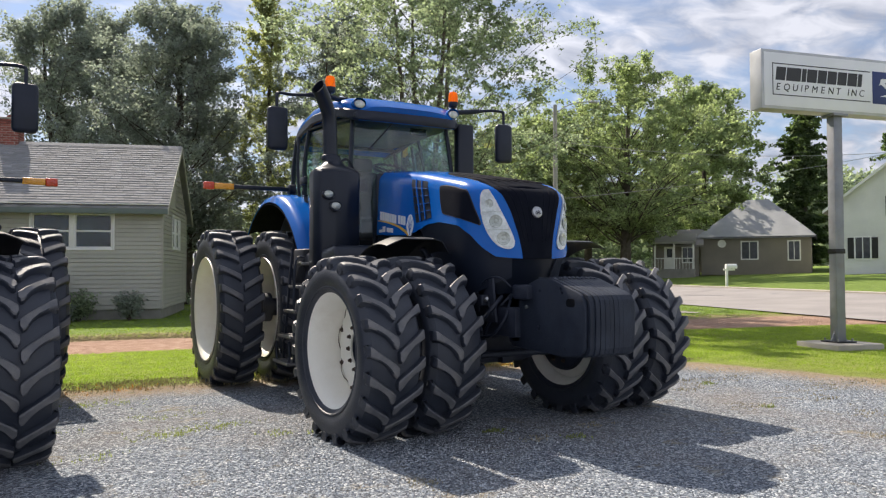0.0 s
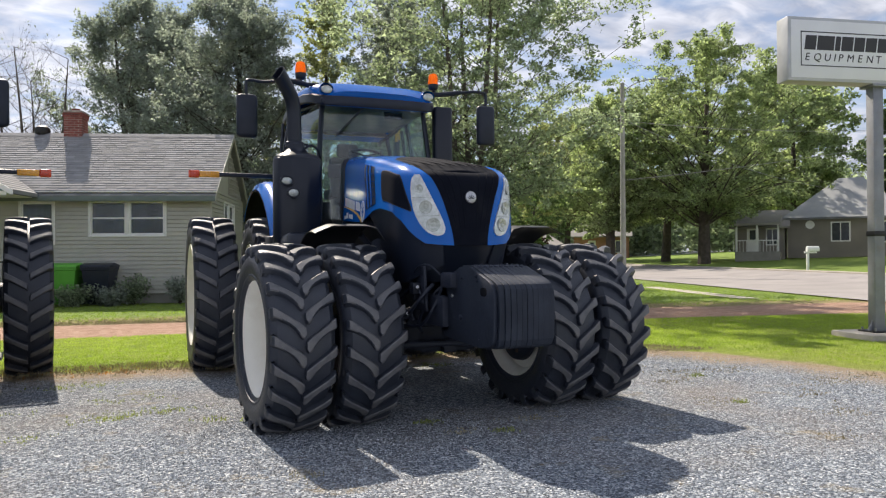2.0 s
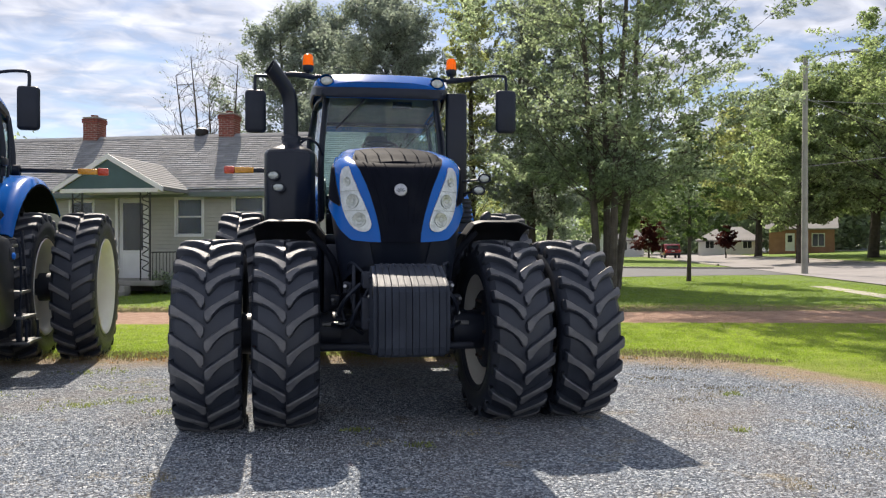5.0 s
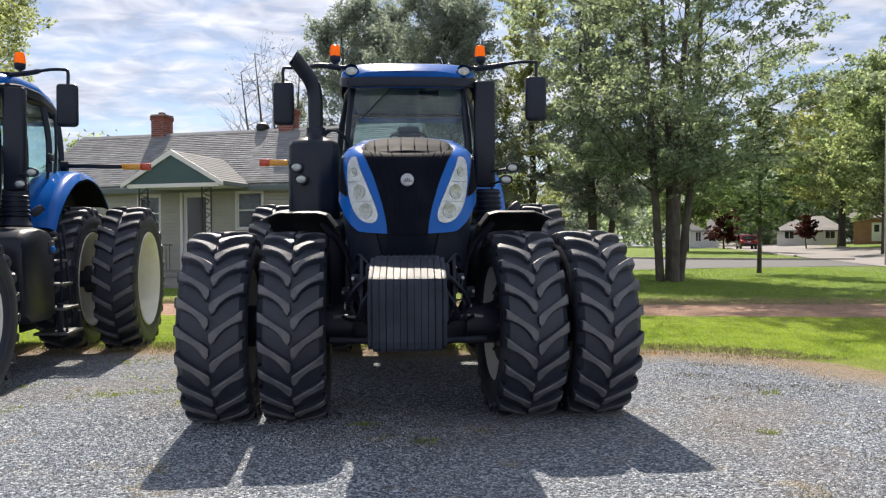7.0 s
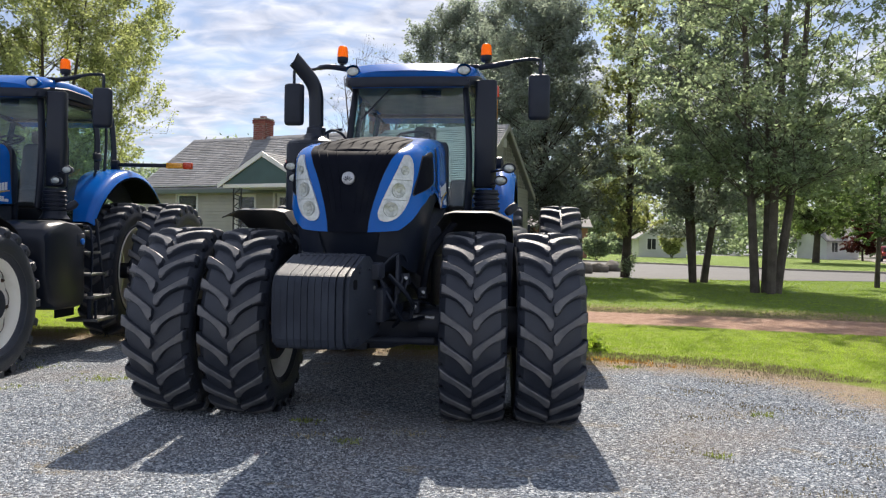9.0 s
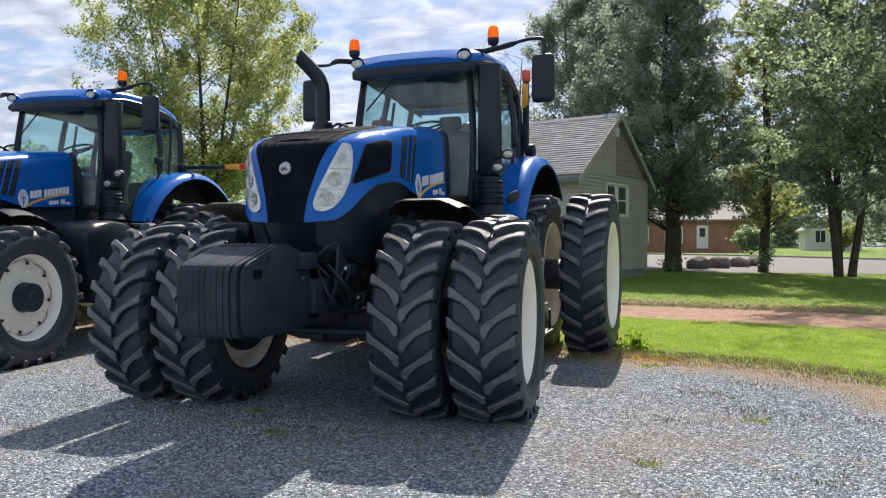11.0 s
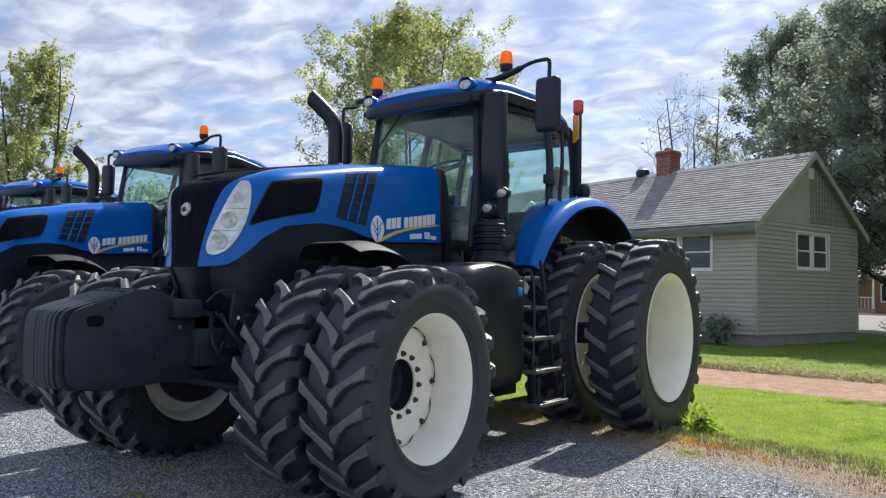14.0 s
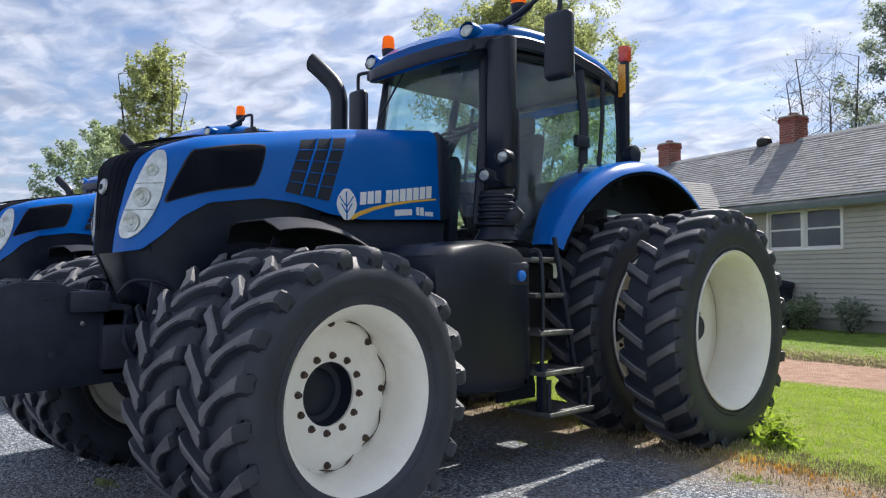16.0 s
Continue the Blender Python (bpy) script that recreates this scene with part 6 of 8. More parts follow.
def window(hole, place, units, curtain):
    x0, x1, z0, z1 = hole
    bm = bmesh.new()
    c = 0.06
    for lo, hi in (((x0 - c, -0.06, z0 - c), (x0, 0.04, z1 + c)), ((x1, -0.06, z0 - c), (x1 + c, 0.04, z1 + c)), ((x0, -0.06, z1), (x1, 0.04, z1 + c)), ((x0, -0.06, z0 - c), (x1, 0.055, z0))):
        add_box(bm, lo, hi, 0.004, place)
    w = part("window", bm, M_TRIM, house, "white-framed sash window")
    for k in range(units):
        a, b = lerp(x0, x1, k / units), lerp(x0, x1, (k + 1) / units)
        sash(a + (0.05 if k else 0), b - (0.05 if k < units - 1 else 0), z0, z1, place, w, curtain)
    if units > 1:
        part("mullion", box(((x0 + x1) / 2 - 0.055, -0.05, z0), ((x0 + x1) / 2 + 0.055, 0.025, z1), 0.003, place), M_TRIM, w)
    # dark sheet close behind the sashes, in place of the room's shade
    part("unlit_sheet", box((x0 - 0.05, -0.5, z0 - 0.05), (x1 + 0.05, -0.45, z1 + 0.05), 0, place), M_UNLIT, w)


window(FRONT_HOLES[0], Matrix(), 2, False)
window(FRONT_HOLES[1], Matrix(), 1, True)
window(FRONT_HOLES[3], Matrix(), 1, False)
window(FRONT_HOLES[4], Matrix(), 1, False)
window(GABLE_HOLES[0], GABLE_M, 2, False)
# door behind the porch
x0, x1, z0, z1 = FRONT_HOLES[2]
door = part("door", box((x0, -0.09, z0), (x1, -0.04, z1), 0.004), M_TRIM, house, "white storm door with a glazed upper half")
for lo, hi in (((x0 - 0.09, -0.06, z0), (x0, 0.05, z1 + 0.09)), ((x1, -0.06, z0), (x1 + 0.09, 0.05, z1 + 0.09)), ((x0, -0.06, z1), (x1, 0.05, z1 + 0.09))):
    part("door_frame", box(lo, hi, 0.004), M_TRIM, door)
part("door_pane", box((x0 + 0.14, -0.04, z0 + 0.9), (x1 - 0.14, -0.034, z1 - 0.16)), M_WINGLASS, door)
# dark sheet on the door: painted shade seen through its pane
part("door_pane_shade", box((x0 + 0.13, -0.0395, z0 + 0.89), (x1 - 0.13, -0.038, z1 - 0.15)), M_UNLIT, door)
part("door_panel", box((x0 + 0.14, -0.045, z0 + 0.12), (x1 - 0.14, -0.033, z0 + 0.78), 0.01), M_TRIM, door)
part("door_knob", lathe([(0.001, 0.05), (0.028, 0.045), (0.03, 0.02), (0.012, 0.0)], pose(x0 + 0.09, -0.04, z0 + 1.0, 0, 0, 90), 12), M_STEEL, door)
# porch: gable roof on iron posts, deck, rail and steps
PX, PW, PD = 6.30, 3.1, 1.9
for s in (-1, 1):
    part("porch_roof", prism([(PX, 4.08), (PX + s * (PW / 2 + 0.15), 3.12), (PX + s * (PW / 2 + 0.15), 3.03), (PX, 3.99)], "y", -1.6, PD), M_SHINGLE, house, "grey shingled porch roof")
    part("porch_rake", prism([(PX, 4.10), (PX + s * (PW / 2 + 0.17), 3.12), (PX + s * (PW / 2 + 0.17), 2.98), (PX, 3.94)], "y", PD, PD + 0.05), M_TRIM, house, "white porch bargeboard")
    # shingle courses on the porch slopes
    for k in range(12):
        a, b = k / 12, (k + 1) / 12
        xa, xb = PX + s * (PW / 2 + 0.15) * a, PX + s * (PW / 2 + 0.15) * b
        part("shingle_course", prism([(xa, lerp(4.08, 3.12, a)), (xb, lerp(4.08, 3.12, b)), (xb, lerp(4.08, 3.12, b) + 0.02), (xa, lerp(4.08, 3.12, a) + 0.006)], "y", -1.4, PD + 0.03), M_SHINGLE, house)
    for px, py in ((PX + s * 1.22, PD - 0.15), (PX + s * 0.92, PD - 0.15)):
        part("iron_post", tube([(px, py, 0.45), (px, py, 3.05)], 0.022, 6), M_IRON, house)
    mid = PX + s * 1.07
    for k in range(6):
        z = 0.7 + 0.4 * k
        part("iron_scroll", tube(bend([(mid - 0.14, PD - 0.15, z), (mid + 0.10, PD - 0.15, z + 0.1), (mid - 0.10, PD - 0.15, z + 0.26), (mid + 0.14, PD - 0.15, z + 0.36)], 4), 0.016, 5), M_IRON, house)
    for k in range(9):
        part("baluster", tube([(mid + s * 0.2, PD - 0.2 - 0.19 * k, 0.45), (mid + s * 0.2, PD - 0.2 - 0.19 * k, 1.25)], 0.010, 5), M_IRON, house)
    part("hand_rail", tube([(mid + s * 0.2, PD - 0.15, 1.26), (mid + s * 0.2, 0.05, 1.26)], 0.018, 6), M_IRON, house)
part("porch_gable", prism([(PX, 3.96), (PX + PW / 2 - 0.08, 3.10), (PX - PW / 2 + 0.08, 3.10)], "y", PD - 0.10, PD - 0.02), M_TEAL, house, "dark teal porch gable")
part("porch_beam", box((PX - PW / 2, PD - 0.14, 2.98), (PX + PW / 2, PD - 0.02, 3.10), 0.004), M_TRIM, house)
part("porch_ceiling", box((PX - PW / 2, 0, 3.02), (PX + PW / 2, PD - 0.1, 3.04)), M_TRIM, house)
part("porch_deck", box((PX - PW / 2 + 0.1, 0.03, 0.30), (PX + PW / 2 - 0.1, PD, 0.44), 0.01), M_BASE, house, "grey porch deck")
for k in range(2):
    part("porch_step", box((PX - 0.7, PD, -0.1), (PX + 0.7, PD + 0.3 * (2 - k), 0.15 * (k + 1)), 0.01), M_BASE, house)
# chimneys of single bricks
ME_BRICKS = mesh_of("brick", box((-0.105, -0.05, -0.032), (0.105, 0.05, 0.032), 0.004, None, 1), M_BRICK, 0)


def chimney(x, y):
    top = 5.98
    c = part("chimney", box((x - 0.268, y - 0.268, 4.5), (x + 0.268, y + 0.268, top - 0.02)), M_MORTAR, house, "red brick chimney")
    z, r = roof_z(y + 0.3) - 0.05, 0
    while z < top:
        h = 0.275 + (0.03 if z > top - 0.17 else 0.0)      # half width of the course, out to its face
        n = 2
        for k in range(4):
            turn = pose(x, y, z, 0, 0, 90 * k)
            lo, hi = (-h, h - 0.108) if r % 2 else (-h + 0.108, h)
            w = (hi - lo) / n
            for j in range(n):
                again("brick", ME_BRICKS, c, "", turn @ pose(lo + (j + 0.5) * w, h - 0.05, 0) @ Matrix.Diagonal(((w - 0.012) / 0.21, 1, 1, 1)))
        z += 0.075
        r += 1
    part("crown", box((x - 0.29, y - 0.29, top - 0.02), (x + 0.29, y + 0.29, top + 0.03), 0.01), M_MORTAR, c)
    part("flue", lathe([(0.11, 0), (0.13, 0.0), (0.13, 0.12), (0.11, 0.12)], pose(x, y, top, 0, -90, 0), 16, closed=True), M_BRICK, c)


chimney(4.75, -2.75); chimney(9.85, -2.75)
part("roof_vent", lathe([(0.13, -0.15), (0.13, 0.02), (0.20, 0.06), (0.235, 0.16), (0.20, 0.27), (0.11, 0.33), (0.001, 0.345)], pose(5.75, -2.70, 5.22, 0, -90, 0), 20), M_IRON, house, "round dark turbine vent")
vent = part("roof_vent", lathe([(0.12, 0), (0.12, 0.12), (0.20, 0.15), (0.22, 0.22), (0.16, 0.32), (0.001, 0.36)], pose(6.05, -3.3, 5.05, 0, -90, 0), 16), M_IRON, house, "dark domed roof vent")

# ---- trees: tapered trunk and limbs, a crown of small leaves in ragged clumps ----
def leaf_mat(name, a, b, through_leaf=0.52, warm=(1.35, 1.5, 0.75), uneven=0.45):
    m = surface(name, a, b, 0.35, 0.55, 0, 0.0, 3.0, 0.25, random=uneven, island=True, gloss=0.12)
    p = m.node_tree.nodes["Principled BSDF"]
    nt = m.node_tree
    tr = nt.nodes.new("ShaderNodeBsdfTranslucent")
    mix = nt.nodes.new("ShaderNodeMixShader")
    mix.inputs[0].default_value = through_leaf
    src = p.inputs["Base Color"].links[0].from_socket
    gain = nt.nodes.new("ShaderNodeMix"); gain.data_type = "RGBA"; gain.blend_type = "MULTIPLY"; gain.inputs[0].default_value = 1.0
    gain.inputs[7].default_value = rgb(warm)
    nt.links.new(src, gain.inputs[6]); nt.links.new(gain.outputs[2], tr.inputs[0])
    nt.links.new(p.outputs[0], mix.inputs[1]); nt.links.new(tr.outputs[0], mix.inputs[2])
    nt.links.new(mix.outputs[0], nt.nodes["Material Output"].inputs[0])
    return m


M_LEAF = leaf_mat("maple_leaves", (0.200, 0.245, 0.180), (0.320, 0.365, 0.265), 0.58, (1.34, 1.42, 1.06))
M_LEAFDARK = leaf_mat("dark_leaves", (0.225, 0.252, 0.230), (0.312, 0.344, 0.308), 0.56, (1.18, 1.26, 1.05), 0.3)
M_LEAFLIGHT = leaf_mat("light_leaves", (0.25, 0.275, 0.145), (0.38, 0.39, 0.215), 0.56, (1.35, 1.42, 0.95))
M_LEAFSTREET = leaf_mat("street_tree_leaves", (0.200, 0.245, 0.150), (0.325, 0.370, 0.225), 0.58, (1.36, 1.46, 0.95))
M_LEAFRED = leaf_mat("plum_leaves", (0.045, 0.012, 0.018), (0.09, 0.025, 0.03))
M_BARK = surface("grey_brown_bark", (0.045, 0.036, 0.028), (0.10, 0.08, 0.065), 3, 0.9, 0, 0.8, 22, 0.3, dist=0.04)
M_BARKMID = surface("brown_grey_bark", (0.07, 0.058, 0.048), (0.135, 0.115, 0.095), 3, 0.9, 0, 0.8, 22, 0.3, dist=0.04)
M_NEEDLE = leaf_mat("spruce_needles", (0.085, 0.125, 0.07), (0.14, 0.18, 0.10))


def leaves_mesh(P, size, seed, material, name="crown"):
    """Small pointed leaves at the given points."""
    P = np.asarray(P, float)
    n = len(P)
    r = np.random.RandomState(seed)
    d = r.normal(size=(n, 3)); d[:, 2] = d[:, 2] * 0.6 - 0.25
    d /= np.linalg.norm(d, axis=1)[:, None]
    e = np.cross(d, r.normal(size=(n, 3))); e /= np.linalg.norm(e, axis=1)[:, None]
    s = size * (0.65 + 0.7 * r.rand(n))[:, None]
    V = np.empty((n, 3, 3))
    V[:, 0] = P - d * s * 0.45 + e * s * 0.42
    V[:, 1] = P - d * s * 0.25 - e * s * 0.45
    V[:, 2] = P + d * s * 0.70
    me = bpy.data.meshes.new(name)
    me.vertices.add(3 * n)
    me.vertices.foreach_set("co", V.reshape(-1))
    me.loops.add(3 * n)
    me.loops.foreach_set("vertex_index", np.arange(3 * n, dtype=np.int32))
    me.polygons.add(n)
    me.polygons.foreach_set("loop_start", np.arange(0, 3 * n, 3, dtype=np.int32))
    me.update(calc_edges=True)
    me.materials.append(material)
    return me


def tree(x, y, h, r, low, seed, material, label, leaves=9000, size=0.16, stems=1, trunk=0.22, bark=None, shape="round", spray=0.8, limbs=46, z=None, lean=0.0, category="tree", rising=0.25, uneven=1.0, tight=0.9, thick=0.42, flat=0.8, per=6, twig=0.016, inner=0.35, climb=0.25, limb=0.10):
    """A trunk or several stems, limbs, and sprays: short leafy shoots along the limbs. shape: how wide the crown is at each height; low: the
    height of the lowest leaves; spray: a shoot's length; rising: how far shoots turn up (+) or droop (-); thick, flat: a spray's section."""
    rng = random.Random(seed)
    z0 = rise(x, y) if z is None else z
    ob = thing("tree", pose(x, y, z0), label, category)
    bm = bmesh.new()
    shoots = []

    def width(t):
        if shape == "cone":
            return (1 - t) ** 0.8 * (0.35 + 0.65 * min(1, t * 6)) + 0.04
        if shape == "oval":
            return math.sin(math.pi * min(1, max(0, 0.06 + 0.94 * t)) ** 0.85) ** 0.6
        if shape == "vase":
            return curve([(0, 0.45), (0.2, 0.85), (0.45, 1.0), (0.7, 0.92), (0.88, 0.66), (1, 0.25)], t)
        return math.sqrt(max(0, 1 - (2 * (t ** 0.9) - 0.95) ** 2)) ** 0.8 + 0.06

    axes = []
    for k in range(stems):
        a = 2 * math.pi * k / stems + rng.uniform(-0.4, 0.4)
        spread = (0.13 * tight / 0.9 * h if stems > 1 else 0.02 * h)
        foot = Vector((math.cos(a) * trunk * 0.95, math.sin(a) * trunk * 0.95, 0)) if stems > 1 else Vector()
        top = Vector((math.cos(a) * spread + lean, math.sin(a) * spread, h * rng.uniform(0.84, 0.95)))
        mid1 = foot.lerp(top, 0.33) + Vector((rng.uniform(-0.15, 0.15), rng.uniform(-0.15, 0.15), 0))
        mid2 = foot.lerp(top, 0.66) + Vector((rng.uniform(-0.25, 0.25), rng.uniform(-0.25, 0.25), 0))
        pts = bend([foot - Vector((0, 0, 0.2)), foot + Vector((0, 0, 0.35)), mid1, mid2, top], 5)
        n = len(pts)
        tr = trunk / math.sqrt(stems)
        rad = [max(0.02, tr * (1.45 if i == 0 else 1.0 + 0.25 * max(0, 1 - i / 3)) * (1 - i / (n - 1)) ** 0.75) for i in range(n)]
        add_tube(bm, pts, rad, 9)
        axes.append(pts)
    for k in range(limbs):
        t = (k + rng.random()) / limbs
        zc = lerp(low, h * 0.97, t)
        pts = axes[k % stems]
        a = k * 2.399 + rng.uniform(-0.5, 0.5)
        rad = r * width(t) * rng.choice((0.4, 0.62, 0.8, 0.92, 1.0, 1.1))
        start_z = max(low * rng.uniform(0.75, 1.1), zc - 0.25 - rad * rng.uniform(climb, climb + 0.55))
        i = min(range(len(pts)), key=lambda q: abs(pts[q].z - start_z))
        end = Vector((math.cos(a) * rad + lean * zc / h, math.sin(a) * rad, zc + rng.uniform(-0.2, 0.4)))
        knees = [pts[i].lerp(end, k) + Vector((rng.gauss(0, 0.07) * rad, rng.gauss(0, 0.07) * rad, (0.06 + rng.gauss(0, 0.04)) * rad)) for k in (0.33, 0.68)]
        br = bend([pts[i], *knees, end], 4)
        th = max(0.010, trunk * limb * (1 - t * 0.6))
        add_tube(bm, br, [th * (1 - 0.85 * j / (len(br) - 1)) for j in range(len(br))], 5)
        way = (br[-1] - br[-3]).normalized()
        full = 0.18 + 0.82 * rng.random() ** uneven
        for q in range(per):
            f = 1.0 if q == 0 else rng.uniform(inner, 1.0)
            p = br[min(len(br) - 1, int(f * (len(br) - 1)))]
            d = way * 0.5 + Vector((rng.gauss(0, 0.7), rng.gauss(0, 0.7), rng.gauss(0, 0.35) + rising))
            d.normalize()
            length = spray * rng.uniform(0.6, 1.35)
            e = p + d * length
            shoots.append((p, e, full * rng.uniform(0.5, 1.0) * length))
            if th > twig:
                add_tube(bm, [p, p.lerp(e, 0.5) + Vector((0, 0, 0.04)), e], [th * 0.32, th * 0.2, th * 0.06], 4)
    part("trunk", bm, bark or M_BARK, ob, "rough trunk with spreading limbs")
    R = np.random.RandomState(seed + 1000)
    A, B, W = np.array([q[0] for q in shoots]), np.array([q[1] for q in shoots]), np.array([q[2] for q in shoots])
    pick = R.choice(len(W), leaves, p=W / W.sum())
    t = R.rand(leaves) ** 0.75
    off = R.normal(size=(leaves, 3))
    off *= (R.rand(leaves) ** 0.5 / np.linalg.norm(off, axis=1))[:, None]
    off *= (spray * thick * (1.25 - 0.75 * t))[:, None]
    off[:, 2] *= flat
    P = A[pick] + (B - A)[pick] * t[:, None] * 1.04 + off
    P[:, 2] -= 0.12 * spray * t * t
    P[:, 2] = np.maximum(P[:, 2], low * 0.75)
    again("crown", leaves_mesh(P, size, seed, material), ob)
    return ob


# behind and beside the bungalow
tree(8.2, 17.0, 15.5, 6.0, 3.3, 11, M_LEAF, "tall open-crowned maple with several stems on the lawn", 84000, 0.100, 4, 0.34, M_BARKMID, "oval", 0.95, 120, rising=0.12, uneven=1.2, tight=0.62, thick=0.34, flat=0.55, per=16, inner=0.2, climb=0.45, limb=0.07)
tree(7.4, 22.7, 12.0, 2.9, 2.3, 12, M_LEAFDARK, "dark leafy tree with three black stems on the lawn", 54000, 0.098, 3, 0.30, None, "oval", 0.85, 80, rising=-0.1, uneven=1.1, tight=0.7, thick=0.38)
tree(5.1, 25.4, 13.4, 2.3, 1.8, 13, M_LEAFLIGHT, "slender bright green tree at the lawn's edge", 30000, 0.10, 1, 0.24, None, "cone", 0.75, 90, rising=0.45, uneven=0.7, thick=0.24, flat=1.0)
tree(1.8, 25.3, 11.9, 3.8, 2.2, 14, M_LEAFDARK, "dense dark green tree behind the bungalow", 92000, 0.098, 1, 0.42, None, "oval", 0.80, 130, lean=-0.5, rising=0.5, uneven=0.5, thick=0.46, flat=1.1, per=9)
tree(-1.7, 30.3, 12.9, 4.3, 2.8, 15, M_LEAFDARK, "dense dark green tree behind the bungalow", 92000, 0.108, 2, 0.42, None, "oval", 0.90, 130, rising=0.5, uneven=0.5, thick=0.46, flat=1.1, per=9)
tree(13.3, 21.7, 6.6, 1.9, 1.9, 16, M_NEEDLE, "young dark thin-stemmed tree on the lawn", 22000, 0.075, 1, 0.11, None, "cone", 0.5, 60, rising=-0.1, thick=0.24, flat=0.5)
tree(-6.4, 28.5, 10.4, 2.0, 3.5, 17, M_LEAFDARK, "half-dead tree with bare twigs and few leaves", 260, 0.11, 4, 0.30, M_BARKMID, "vase", 0.9, 90, rising=0.8, uneven=3.0, per=7, twig=0.0)
tree(-28.9, 36.8, 20.6, 8.0, 4.0, 18, M_LEAFLIGHT, "broad yellow-green tree with upright shoots beyond the roof", 100000, 0.158, 6, 0.5, None, "vase", 1.9, 110, rising=1.0, uneven=0.8, tight=1.3, thick=0.32, flat=1.2, per=9)
tree(-27.0, 10.4, 10.8, 2.6, 1.5, 19, M_LEAFLIGHT, "yellow-green tree behind the row of tractors", 24000, 0.115, 4, 0.3, None, "cone", 1.1, 64, rising=0.9, uneven=0.8, thick=0.22, flat=1.1)
tree(-33.0, 10.6, 8.0, 3.4, 1.0, 20, M_LEAF, "green tree behind the row of tractors", 30000, 0.125, 2, 0.3, None, "round", 1.0, 60, rising=0.5, uneven=0.6)
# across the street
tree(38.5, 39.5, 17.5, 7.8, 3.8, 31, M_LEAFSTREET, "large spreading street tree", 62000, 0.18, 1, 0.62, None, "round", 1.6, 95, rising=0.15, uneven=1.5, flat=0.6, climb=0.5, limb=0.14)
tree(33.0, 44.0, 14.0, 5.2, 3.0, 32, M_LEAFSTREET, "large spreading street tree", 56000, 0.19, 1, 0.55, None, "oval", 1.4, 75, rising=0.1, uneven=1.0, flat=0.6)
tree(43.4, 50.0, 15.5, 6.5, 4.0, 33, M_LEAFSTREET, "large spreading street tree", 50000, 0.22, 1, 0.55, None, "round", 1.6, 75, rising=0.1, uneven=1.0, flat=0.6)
tree(43.3, 67.0, 16.0, 7.0, 5.0, 34, M_LEAFLIGHT, "broad light green street tree", 42000, 0.28, 1, 0.5, None, "round", 1.7, 90, rising=0.3, uneven=0.8)
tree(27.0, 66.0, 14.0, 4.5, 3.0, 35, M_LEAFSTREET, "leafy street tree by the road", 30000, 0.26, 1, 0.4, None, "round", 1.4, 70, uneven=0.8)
tree(58.5, 37.5, 17.0, 3.6, 1.0, 36, M_NEEDLE, "dark spruce behind the houses", 28000, 0.27, 1, 0.4, None, "cone", 1.1, 90, rising=-0.2, uneven=0.5, flat=0.5)
tree(63.0, 30.0, 18.0, 4.2, 1.0, 37, M_NEEDLE, "dark spruce behind the houses", 28000, 0.27, 1, 0.4, None, "cone", 1.2, 90, rising=-0.2, uneven=0.5, flat=0.5)
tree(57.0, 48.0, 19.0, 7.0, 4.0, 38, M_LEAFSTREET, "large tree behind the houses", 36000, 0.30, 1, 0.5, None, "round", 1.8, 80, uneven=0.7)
tree(37.2, 81.0, 5.0, 1.8, 1.0, 39, M_LEAFRED, "small plum-leaved tree by the road", 6000, 0.20, 1, 0.14, None, "round", 0.7, 30, uneven=0.5)

tree(40.2, 68.0, 3.3, 1.15, 1.1, 40, M_LEAFRED, "small round plum-leaved tree before a white house", 5000, 0.15, 1, 0.09, None, "round", 0.45, 26, uneven=0.4)


def woods(name, spots, seed, material, label):
    """A far belt of trees, too many to count: one mesh of leaf clumps."""
    rng = random.Random(seed)
    pts = []
    for x, y, h, r in spots:
        zc = rise(x, y)
        for _ in range(int(34 * r)):
            a, t = rng.uniform(0, 6.283), rng.random()
            w = r * math.sqrt(max(0, 1 - (1.7 * t - 0.75) ** 2)) * rng.uniform(0.5, 1.05)
            c = (x + math.cos(a) * w, y + math.sin(a) * w, zc + 0.5 + t * h)
            for _ in range(12):
                pts.append((c[0] + rng.gauss(0, 0.8), c[1] + rng.gauss(0, 0.8), c[2] + rng.gauss(0, 0.7)))
    ob = new(name, leaves_mesh(pts, 0.62, seed, material, name))
    tagged(ob, label, "woods", kind="stuff")


_rng = random.Random(77)
_spots = []
for k in range(110):
    a = radians(_rng.uniform(-60, 62))
    d = _rng.uniform(105, 170)
    _spots.append((d * math.sin(a), d * math.cos(a), _rng.uniform(9, 16), _rng.uniform(4, 7)))
woods("far_woods", _spots, 5, M_LEAF, "far belt of green trees round the town")

# ---- houses across the street and behind the lawn ----
M_WHITESIDE = surface("white_siding", (0.62, 0.62, 0.60), (0.72, 0.72, 0.70), 0.6, 0.6, 0, 0.1, 12, 0.06)
M_TANSIDE = surface("taupe_siding", (0.175, 0.158, 0.137), (0.225, 0.205, 0.178), 0.6, 0.7, 0, 0.1, 12, 0.06)
M_BRICKFAR = surface("tan_brick_wall", (0.27, 0.135, 0.09), (0.36, 0.19, 0.13), 1.2, 0.85, 0, 0.2, 9, 0.15)
M_ROOFFAR = surface("pale_roof", (0.22, 0.21, 0.20), (0.29, 0.275, 0.265), 0.5, 0.85, 0, 0.2, 8, 0.1)
